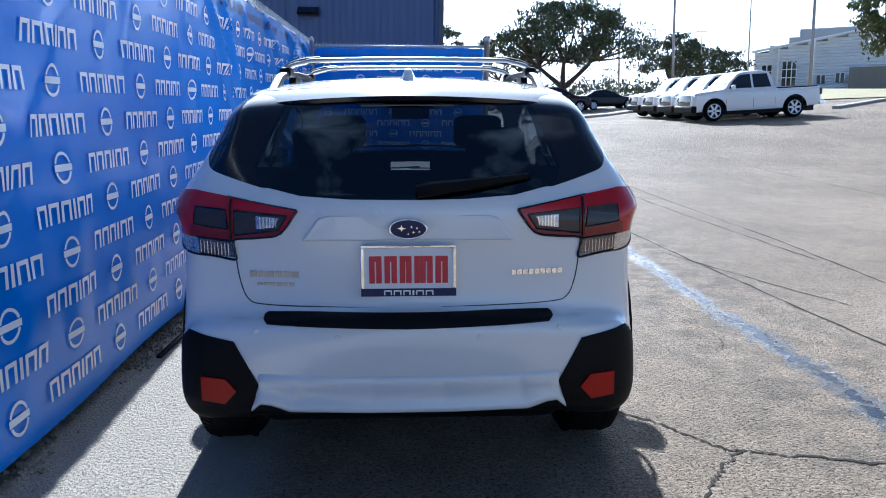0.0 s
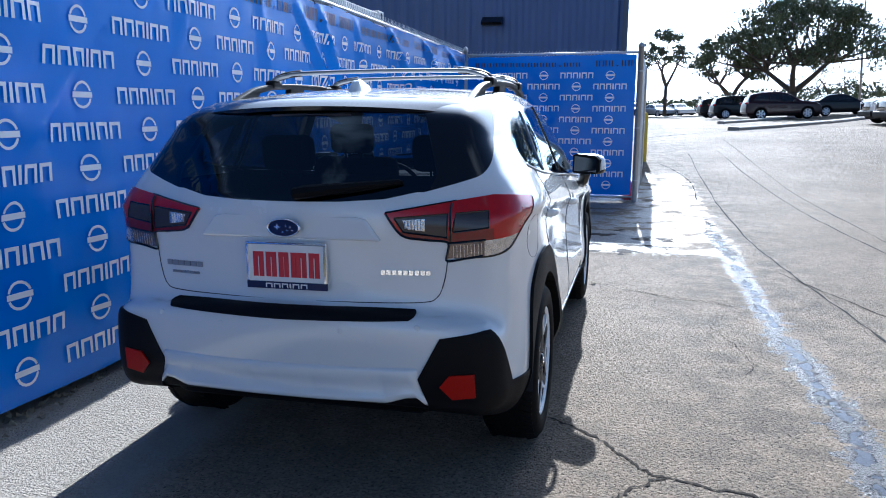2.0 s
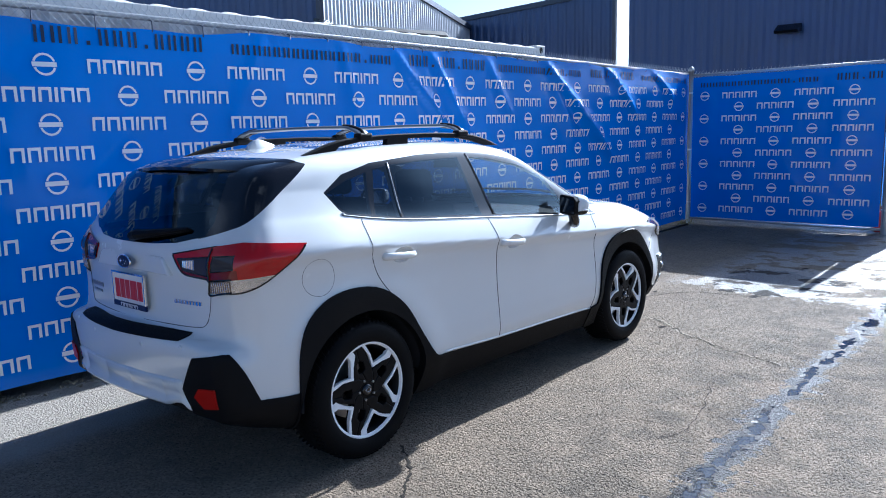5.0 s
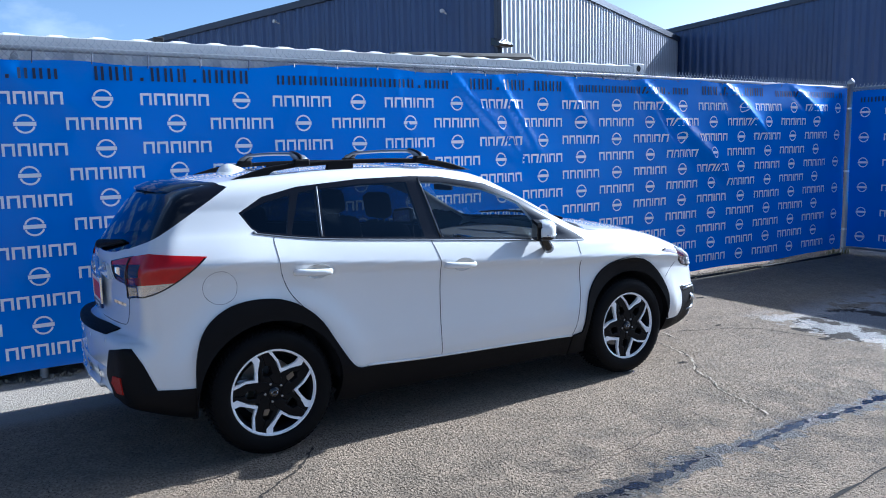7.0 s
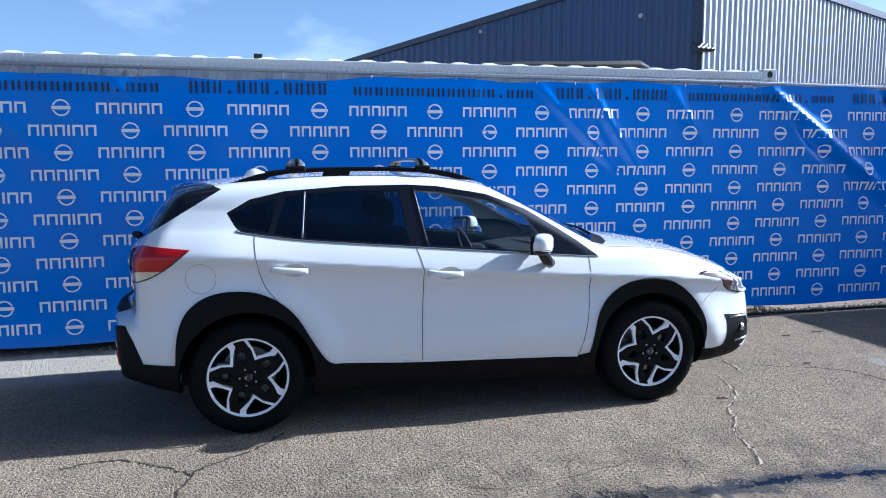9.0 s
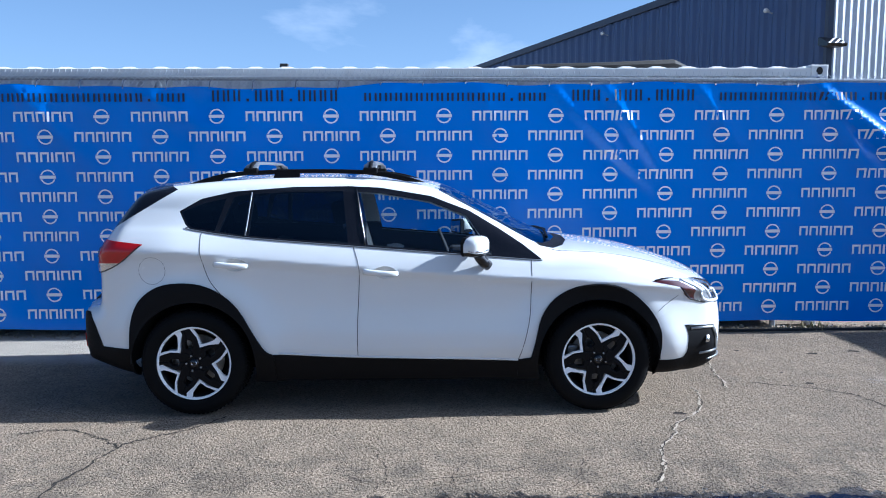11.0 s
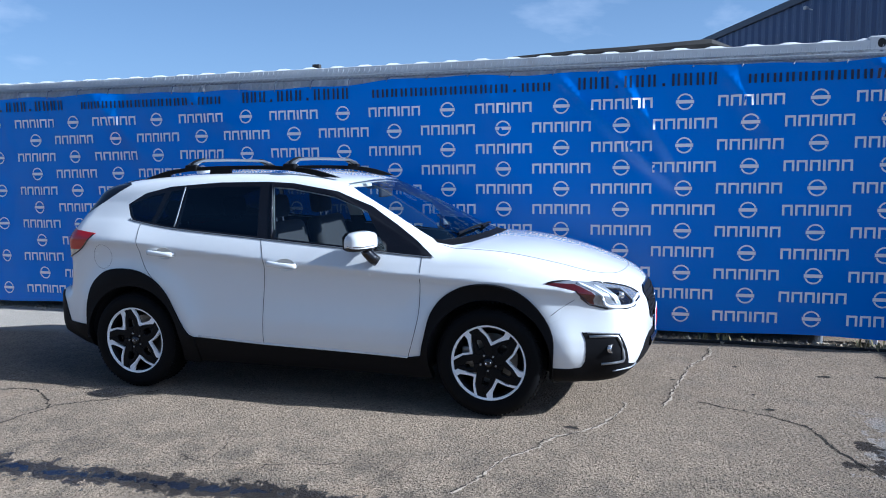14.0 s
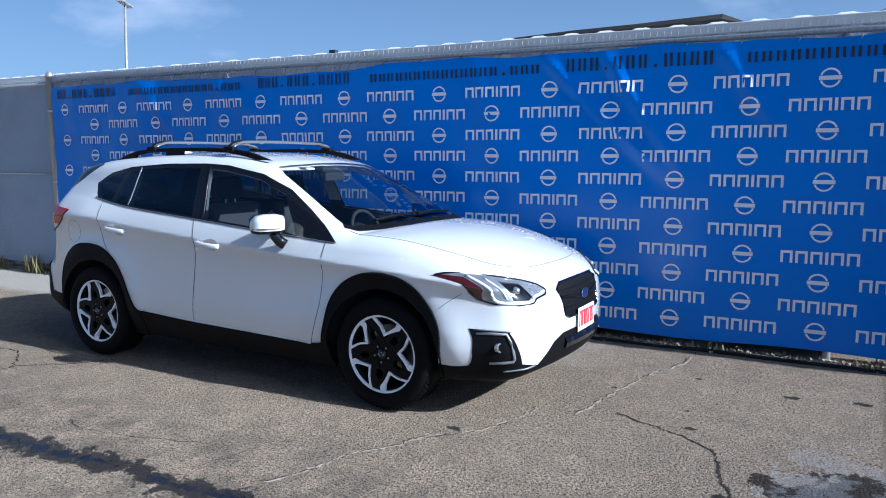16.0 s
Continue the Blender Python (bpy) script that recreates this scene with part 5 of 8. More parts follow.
def seat(x, y, rows_wide, tall, name):
    s = part(name, box(x - rows_wide, x + rows_wide, y, y + 0.50, 0.50, 0.68, 0.06, 3), M["seat"], car, "dark grey cloth seat", smooth=True)
    bm = box(-rows_wide, rows_wide, -0.07, 0.07, 0.0, tall, 0.055, 3)
    b = part("seat_back", bm, M["seat"], s, smooth=True)
    b.matrix_local = pose(x, y - 0.02, 0.62, 14, 0, 0)
    for hx in ((x,) if rows_wide < 0.4 else (x - 0.38, x + 0.38)):
        h = part("headrest", box(-0.13, 0.13, -0.05, 0.05, 0.0, 0.17, 0.04, 3), M["seat"], s, smooth=True)
        h.matrix_local = pose(hx, y - 0.035 - tall * 0.25, 0.64 + tall * 0.985, 8, 0, 0)
        for dx in (-0.05, 0.05):
            part("headrest_post", tube([(hx + dx, y - 0.02 - tall * 0.245, 0.60 + tall * 0.93), (hx + dx, y - 0.035 - tall * 0.25, 0.68 + tall)], 0.006, 6), M["steel"], s)


seat(-0.37, 1.12, 0.26, 0.60, "front_seat")
seat(0.37, 1.12, 0.26, 0.60, "front_seat")
seat(0.0, 0.28, 0.62, 0.56, "rear_seat")
dash = prism([(1.86, 0.60), (1.80, 0.78), (1.83, 0.93), (1.92, 0.985), (2.20, 1.02), (2.36, 1.05), (2.36, 0.6)], -0.72, 0.72, "x")
bmesh.ops.bevel(dash, geom=dash.edges[:], offset=0.02, segments=2, affect="EDGES", profile=0.5)
part("dashboard", dash, M["interior"], car, "dark dashboard")
wheel_pts = [(-0.37 + 0.185 * math.cos(a), 1.70 - 0.07 * math.sin(a), 0.95 + 0.17 * math.sin(a)) for a in np.linspace(0, 2 * math.pi, 33)[:-1]]
sw = part("steering_wheel", tube(wheel_pts, 0.015, 8, closed=True), M["interior"], car, "black steering wheel", smooth=True)
part("steering_hub", box(-0.45, -0.29, 1.71, 1.84, 0.90, 1.00, 0.03), M["interior"], sw)
part("centre_screen", box(-0.13, 0.13, 1.80, 1.84, 0.86, 1.02, 0.012), M["gloss_black"], car)
part("rear_view_mirror", box(-0.12, 0.12, 1.64, 1.67, 1.37, 1.44, 0.012), M["interior"], car, "black interior mirror")
part("overhead_camera_pod", box(-0.16, 0.16, 1.55, 1.68, 1.435, 1.48, 0.02), M["interior"], car)
part("sun_visor", box(0.18, 0.58, 1.44, 1.62, 1.455, 1.475, 0.008), M["headliner"], car)
part("parcel_cover", box(-0.6, 0.6, -0.62, 0.08, 1.00, 1.02, 0.008), M["interior"], car)
part("sticker", prism([(0.28, 1.655), (0.36, 1.645), (0.36, 1.61), (0.28, 1.62)], 1.478, 1.480, "z"), M["plate"], car)


# ---- ground ----
def ground_height(x, y):
    """Level round the car, then a gentle rise to the far lot and a bank at its side."""
    return smoothstep(12.0, 30.0, y) * min(1.6, max(0.3, 0.55 + 0.03 * x)) + 0.15 * smoothstep(36.0, 52.0, y) + 0.04 * smoothstep(12.0, 30.0, y) * min(14.0, max(0.0, x - 11.5)) + 1.0 * smoothstep(45.0, 85.0, math.hypot(x, y)) * smoothstep(20.0, 40.0, x)


def asphalt_material():
    """Coarse pale aggregate, tyre-worn bands, a wet runnel along x = 2.3 and a damp sheet past y = 8."""
    m = bpy.data.materials.new("worn_asphalt")
    m.use_nodes = True
    N, L = m.node_tree.nodes, m.node_tree.links
    b = N["Principled BSDF"]
    b.inputs["Diffuse Roughness"].default_value = 0.25

    def math_node(op, a, c=None, d=None, clamp=False):
        n = N.new("ShaderNodeMath"); n.operation = op; n.use_clamp = clamp
        for i, v in enumerate((a, c, d)):
            if v is None:
                continue
            if isinstance(v, (int, float)):
                n.inputs[i].default_value = v
            else:
                L.new(v, n.inputs[i])
        return n.outputs[0]

    def noise_tex(scale, detail=4.0, rough=0.55):
        n = N.new("ShaderNodeTexNoise")
        n.inputs["Scale"].default_value, n.inputs["Detail"].default_value, n.inputs["Roughness"].default_value = scale, detail, rough
        L.new(tc.outputs["Object"], n.inputs["Vector"])
        return n.outputs[0]

    def ramp(v, lo, hi):
        n = N.new("ShaderNodeMapRange")
        n.interpolation_type = "SMOOTHSTEP"
        n.inputs["From Min"].default_value, n.inputs["From Max"].default_value = lo, hi
        L.new(v, n.inputs["Value"])
        return n.outputs["Result"]

    def mix(f, a, c):
        n = N.new("ShaderNodeMixRGB")
        for i, v in enumerate((f, a, c)):
            if isinstance(v, (int, float)):
                n.inputs[i].default_value = v
            elif isinstance(v, tuple):
                n.inputs[i].default_value = (*v, 1)
            else:
                L.new(v, n.inputs[i])
        return n.outputs[0]
    tc = N.new("ShaderNodeTexCoord")
    sep = N.new("ShaderNodeSeparateXYZ")
    L.new(tc.outputs["Object"], sep.inputs[0])
    X, Y = sep.outputs[0], sep.outputs[1]
    vor = N.new("ShaderNodeTexVoronoi"); vor.inputs["Scale"].default_value = 82.0
    L.new(tc.outputs["Object"], vor.inputs["Vector"])
    stone = N.new("ShaderNodeSeparateColor"); L.new(vor.outputs["Color"], stone.inputs[0])
    big, mid, small, grit = noise_tex(0.35, 5), noise_tex(2.2, 6, 0.65), noise_tex(62.0, 4, 0.75), noise_tex(190.0, 2)
    pale = mix(ramp(big, 0.35, 0.65), (0.312, 0.245, 0.176), (0.246, 0.195, 0.143))
    pale = mix(math_node("MULTIPLY", ramp(mid, 0.50, 0.72), 0.45), pale, (0.196, 0.162, 0.128))
    stone_tone = mix(stone.outputs[0], (0.72, 0.71, 0.70), (1.27, 1.25, 1.22))
    mul = N.new("ShaderNodeMixRGB"); mul.blend_type = "MULTIPLY"; mul.inputs[0].default_value = 0.9
    L.new(pale, mul.inputs[1]); L.new(stone_tone, mul.inputs[2])
    pits = ramp(small, 0.35, 0.45)
    col = mix(pits, (0.035, 0.032, 0.029), mul.outputs[0])
    mottle = ramp(noise_tex(5.5, 6, 0.7), 0.42, 0.66)
    col = mix(math_node("MULTIPLY", mottle, 0.34), col, (0.145, 0.120, 0.092))
    rust = math_node("MULTIPLY", ramp(noise_tex(1.3, 5, 0.65), 0.56, 0.74), 0.35)
    col = mix(rust, col, (0.24, 0.165, 0.105))
    worn = math_node("MULTIPLY", math_node("SUBTRACT", 1.0, ramp(math_node("ADD", X, math_node("MULTIPLY", mid, 0.3)), -0.55, -0.25)), math_node("SUBTRACT", 1.0, ramp(Y, 5.5, 7.0)))
    col = mix(math_node("MULTIPLY", worn, 0.7), col, (0.42, 0.385, 0.33))
    # darker worn ground on both sides of the runnel
    flank = math_node("SUBTRACT", 1.0, ramp(math_node("ABSOLUTE", math_node("SUBTRACT", X, 2.25)), 0.25, 1.2))
    flank = math_node("MULTIPLY", flank, ramp(noise_tex(3.4, 6, 0.7), 0.40, 0.62))
    col = mix(math_node("MULTIPLY", flank, 0.55), col, (0.085, 0.072, 0.058))
    # runnel: its middle line wanders, its edge frays
    wander = math_node("MULTIPLY", math_node("SUBTRACT", noise_tex(0.9, 3), 0.5), 0.30)
    fray = math_node("ADD", math_node("MULTIPLY", math_node("SUBTRACT", noise_tex(8.0, 5, 0.65), 0.5), 0.42), math_node("MULTIPLY", math_node("SUBTRACT", noise_tex(26.0, 6, 0.8), 0.5), 0.18))
    dist = math_node("ABSOLUTE", math_node("ADD", math_node("SUBTRACT", X, 2.28), wander))
    span = math_node("MULTIPLY", ramp(Y, -3.0, 1.0), math_node("SUBTRACT", 1.0, ramp(Y, 9.0, 14.0)))
    dist = math_node("ADD", dist, math_node("MULTIPLY", math_node("SUBTRACT", 1.0, span), 0.25))
    core = math_node("SUBTRACT", 1.0, ramp(math_node("ADD", math_node("ADD", dist, math_node("MULTIPLY", fray, 0.45)), math_node("MULTIPLY", ramp(noise_tex(2.6, 5, 0.7), 0.42, 0.62), 0.055)), 0.034, 0.040))
    margin = math_node("SUBTRACT", 1.0, ramp(math_node("ADD", dist, math_node("MULTIPLY", fray, 1.15)), 0.082, 0.089))
    # damp sheet near the end panel, and a dark wet stain in front of the car
    inside_y = math_node("MULTIPLY", ramp(math_node("ADD", Y, math_node("MULTIPLY", fray, 3.0)), 8.05, 8.15), math_node("SUBTRACT", 1.0, ramp(Y, 15.5, 18.0)))
    inside_x = math_node("MULTIPLY", ramp(X, 0.1, 0.6), math_node("SUBTRACT", 1.0, ramp(math_node("ADD", X, math_node("MULTIPLY", fray, 2.0)), 2.34, 2.44)))
    damp = math_node("MULTIPLY", math_node("MULTIPLY", inside_x, inside_y), ramp(mid, 0.45, 0.49))
    r2 = math_node("ADD", math_node("POWER", math_node("MULTIPLY", math_node("SUBTRACT", X, 1.15), 1.35), 2.0), math_node("POWER", math_node("SUBTRACT", Y, 8.75), 2.0))
    stain = math_node("SUBTRACT", 1.0, ramp(math_node("ADD", math_node("ADD", math_node("SQRT", r2), math_node("MULTIPLY", math_node("SUBTRACT", mid, 0.5), 1.5)), math_node("MULTIPLY", fray, 1.5)), 0.70, 0.73))
    wet = math_node("MAXIMUM", margin, stain)
    col = mix(math_node("MULTIPLY", wet, 0.90), col, mix(pits, (0.006, 0.006, 0.006), (0.020, 0.017, 0.016)))
    col = mix(math_node("MULTIPLY", damp, 0.25), col, (0.30, 0.29, 0.28))
    col = mix(core, col, (0.008, 0.010, 0.019))
    L.new(col, b.inputs["Base Color"])
    rough = math_node("ADD", 0.76, math_node("MULTIPLY", math_node("SUBTRACT", big, 0.5), 0.25))
    rough = math_node("SUBTRACT", rough, math_node("MULTIPLY", damp, 0.36))
    rough = math_node("SUBTRACT", rough, math_node("MULTIPLY", margin, 0.46))
    rough = math_node("SUBTRACT", rough, math_node("MULTIPLY", core, 0.40))
    L.new(math_node("MAXIMUM", rough, 0.05), b.inputs["Roughness"])
    L.new(math_node("ADD", math_node("ADD", math_node("ADD", 0.07, math_node("MULTIPLY", damp, 0.36)), math_node("MULTIPLY", math_node("SUBTRACT", margin, core, clamp=True), 0.20)), math_node("MULTIPLY", core, 0.17)), b.inputs["Specular IOR Level"])
    h = math_node("ADD", math_node("MULTIPLY", math_node("ADD", pits, math_node("MULTIPLY", noise_tex(64.0, 3, 0.6), 1.2)), 0.8), math_node("ADD", math_node("MULTIPLY", math_node("SUBTRACT", 1.0, vor.outputs["Distance"]), 0.35), math_node("MULTIPLY", grit, 0.35)))
    h = math_node("MULTIPLY", h, math_node("SUBTRACT", 1.0, math_node("MULTIPLY", core, 0.93)))
    bp = N.new("ShaderNodeBump")
    bp.inputs["Strength"].default_value, bp.inputs["Distance"].default_value = 1.0, 0.014
    L.new(h, bp.inputs["Height"]); L.new(bp.outputs[0], b.inputs["Normal"])
    return m


M["asphalt"] = asphalt_material()
bm = bmesh.new()
xs = [-400, -200, -100, -50, -25, -14, -8, -5, -3] + list(range(-2, 8)) + [9, 11, 13, 15, 18, 21, 25, 30, 35, 40, 50, 65, 85, 120, 200, 400]
ys = [-400, -200, -90, -40, -20, -10, -5, -2] + list(range(0, 34)) + [36, 39, 43, 48, 53, 58, 64, 70, 78, 86, 100, 130, 180, 300, 700]
rows = [[bm.verts.new((x, y, ground_height(x, y))) for x in xs] for y in ys]
for A, B in zip(rows, rows[1:]):
    for i in range(len(xs) - 1):
        bm.faces.new((A[i], A[i + 1], B[i + 1], B[i]))
ground = part("ground", bm, M["asphalt"], None, smooth=True)
tagged(ground, "worn grey asphalt lot with cracks and a wet runnel", "ground", kind="structure")


def crack(points, width, mat, name, label, seed, parent=ground):
    """A jagged sliver of varying width that lies on the asphalt."""
    rng = random.Random(seed)
    P = spline(points, 14)
    bm = bmesh.new()
    left, right = [], []
    wob = 0.0
    for i, p in enumerate(P):
        a, c = P[max(i - 1, 0)], P[min(i + 1, len(P) - 1)]
        d = np.array(c) - np.array(a)
        d = d / max(np.linalg.norm(d), 1e-6)
        n = np.array((-d[1], d[0]))
        wob = 0.6 * wob + rng.uniform(-1, 1) * 0.012
        q = np.array(p) + n * wob
        w = width * rng.uniform(0.25, 1.25) * (0.25 if i in (0, len(P) - 1) else 1.0)
        z = ground_height(q[0], q[1]) + 0.0035
        left.append(bm.verts.new((*(q + n * w / 2), z)))
        right.append(bm.verts.new((*(q - n * w / 2), z)))
    for i in range(len(P) - 1):
        bm.faces.new((left[i], right[i], right[i + 1], left[i + 1]))
    bmesh.ops.recalc_face_normals(bm, faces=bm.faces[:])
    return part(name, bm, mat, parent, label)


M["crack"] = material("crack_shadow", (0.040, 0.035, 0.030), 0.95, spec=0.03, vary=0.3, scale=30)
M["crack_pale"] = material("lit_crack_lip", (0.42, 0.35, 0.27), 0.95, spec=0.03, vary=0.25, scale=60, fine=0.2, bump=0.003, bump_scale=150)
M["tar"] = material("joint_tar", (0.035, 0.033, 0.031), 0.95, spec=0.05, vary=0.25, scale=8)
dark_cracks = [
    ([(0.9, 3.42), (1.16, 3.22), (1.30, 3.02), (1.43, 2.92), (1.70, 2.86), (1.99, 2.78), (2.35, 2.86)], 0.014),
    ([(1.43, 2.92), (1.30, 2.78), (1.21, 2.67), (1.12, 2.45), (1.18, 2.2)], 0.012),
    ([(0.27, 7.16), (0.41, 7.45), (0.52, 7.65), (0.63, 7.80), (0.92, 7.87), (1.10, 7.93), (1.35, 8.05)], 0.011),
    ([(1.80, 5.45), (1.88, 5.10), (2.00, 4.60), (1.94, 4.30)], 0.007),
    ([(1.72, 5.62), (2.02, 5.52), (2.18, 5.40)], 0.007),
    ([(1.70, 4.95), (1.95, 4.86), (2.12, 4.90)], 0.007),
    ([(1.60, 4.45), (1.90, 4.52), (2.10, 4.44)], 0.007),
    ([(2.60, 7.4), (3.0, 6.2), (3.35, 5.3)], 0.012),
]
for i, (pts, w) in enumerate(dark_cracks):
    crack(pts, w * (1.3 if w > 0.01 else 0.8), M["crack"], "crack", "dark jagged crack", 10 + i)
# cracks whose sunlit lip is painted as a pale sliver beside a dark one
pale_cracks = [
    ([(-1.37, 7.36), (-0.95, 7.30), (-0.55, 7.14), (-0.39, 7.12), (-0.03, 7.04), (0.25, 7.00), (0.44, 6.95)], 0.022),
    ([(0.40, 6.70), (0.54, 6.71), (0.71, 6.66), (0.97, 6.54), (1.23, 6.30), (1.36, 6.26), (1.62, 6.10), (1.86, 6.03), (2.05, 5.92)], 0.020),
]
for i, (pts, w) in enumerate(pale_cracks):
    crack(pts, w * 0.8, M["crack_pale"], "crack", "pale sunlit lip of a crack", 40 + i)
    crack([(x + 0.006, y - 0.006) for x, y in pts], w * 0.45, M["crack"], "crack", "dark jagged crack", 60 + i).location.z = 0.002
for i, pts in enumerate(([(4.13, 26.0), (4.13, 15.1), (4.15, 8.43), (4.08, 6.04), (4.0, 0.0)], [(7.68, 20.05), (8.24, 12.54), (8.6, 6.0)], [(2.78, 21.7), (2.70, 15.7), (2.62, 9.6), (2.75, 7.1), (2.95, 4.8), (3.2, 2.0)],
                         [(3.60, 22.4), (3.70, 16.8), (3.80, 11.3), (3.92, 8.8), (4.0, 7.0)], [(2.0, 15.4), (2.45, 15.1), (2.9, 14.8)], [(2.35, 13.2), (2.45, 15.4), (2.30, 17.5), (1.9, 19.4)])):
    crack(pts, 0.022, M["tar"], "pavement_joint", "dark pavement joint", 80 + i)
# small dark spots of tar and oil
rng = random.Random(5)
for x, y, r in ((-0.66, 7.485, 0.035), (-0.52, 8.09, 0.055), (-0.59, 8.50, 0.06), (0.98, 6.42, 0.06), (0.05, 7.55, 0.02), (-0.2, 7.02, 0.025), (0.35, 7.62, 0.04)):
    bm = bmesh.new()
    ring = [bm.verts.new((r * rng.uniform(0.4, 1.1) * math.cos(a) * 0.6, r * rng.uniform(0.4, 1.15) * math.sin(a), 0)) for a in np.linspace(0, 2 * math.pi, 15)[:-1]]
    bm.faces.new(ring)
    o = part("oil_spot", bm, M["crack"], ground, "small dark tar spot")
    o.location = (x, y, 0.0036)

# ---- banner fence ----
def vinyl(name, color, rough):
    return material(name, color, rough, spec=0.42, vary=0.10, scale=1.3, fine=0.03, fine_scale=250, bump=0.006, bump_scale=2.6)


M["banner"] = vinyl("blue_vinyl", (0.007, 0.182, 0.71), 0.27)
M["print_white"] = material("white_print", (0.80, 0.83, 0.86), 0.42, vary=0.04)
M["print_dark"] = material("dark_print", (0.006, 0.018, 0.055), 0.42, vary=0.1)
M["galv"] = material("galvanised_steel", (0.40, 0.41, 0.42), 0.42, 0.65, vary=0.14, scale=12, fine=0.1)
M["wire"] = material("galvanised_wire", (0.52, 0.53, 0.54), 0.4, 0.6, vary=0.1)
FX = -1.525
# sharp folds that hang from the ties: start (y, z), end (y, z), height, width
FOLDS = [((5.90, 2.42), (6.95, 1.45), 0.045, 0.05), ((6.44, 2.43), (7.10, 1.50), 0.050, 0.06), ((8.50, 2.42), (10.05, 1.25), 0.075, 0.06), ((8.55, 2.42), (9.10, 1.55), 0.040, 0.07),
         ((9.94, 2.42), (10.80, 1.75), 0.060, 0.055), ((10.0, 2.42), (10.35, 1.90), 0.035, 0.06), ((11.32, 2.42), (12.0, 2.0), 0.050, 0.05), ((7.35, 2.42), (7.85, 1.75), 0.030, 0.06),
         ((0.9, 2.42), (1.75, 1.50), 0.020, 0.09), ((1.9, 2.42), (3.2, 1.75), 0.016, 0.10), ((3.0, 2.42), (2.2, 1.2), 0.014, 0.12), ((4.5, 2.42), (4.1, 1.5), 0.018, 0.08), ((3.5, 1.9), (2.7, 1.0), 0.022, 0.10), ((5.3, 2.42), (5.6, 1.4), 0.024, 0.08)]


def drape(y, z):
    """How far the vinyl stands off its plane."""
    slack = smoothstep(5.0, 2.5, y)
    d = slack * (0.030 * noise.noise((y * 1.5 - z * 0.9, z * 0.8, 21.0)) + 0.018 * noise.noise((y * 3.6, z * 1.1, 27.0)) + 0.008 * noise.noise((y * 8.0 + z * 3.0, z * 2.6, 31.0)))
    d += 0.018 * noise.noise((y * 0.55, z * 0.9, 3.1)) + 0.010 * noise.noise((y * 1.7, z * 1.3, 7.7)) + 0.004 * noise.noise((y * 4.0, z * 2.2, 1.7))
    for (y0, z0), (y1, z1), hgt, w in FOLDS:
        ey, ez = y1 - y0, z1 - z0
        n2 = ey * ey + ez * ez
        t = ((y - y0) * ey + (z - z0) * ez) / n2
        if -0.05 < t < 1.15:
            off = ((y - y0) * ez - (z - z0) * ey) / math.sqrt(n2)
            k = math.sin(math.pi * min(1, max(0, (t + 0.05) / 1.2))) ** 0.7
            ww = w * (0.55 + 0.9 * max(t, 0))
            d += (1.35 if y > 6.0 else 1.0) * hgt * k * (math.exp(-abs(off) / ww) - 0.45 * math.exp(-((off - 1.7 * ww) / (1.3 * ww)) ** 2))
    # held flat at top and foot
    return d * smoothstep(2.42, 2.30, z) * (0.25 + 0.75 * smoothstep(0.1, 0.35, z)) + 0.028 + 0.05 * smoothstep(8.0, 11.0, y) * smoothstep(2.42, 2.0, z) * smoothstep(12.7, 11.8, y)


def banner_top(y):
    return 2.405 + 0.012 * math.sin(y * 2.9) + 0.008 * math.sin(y * 7.3 + 1) - 0.05 * max(0, 1 - abs(y - 2.9) / 1.5) - 0.025 * max(0, 1 - abs(y - 0.4) / 0.9)


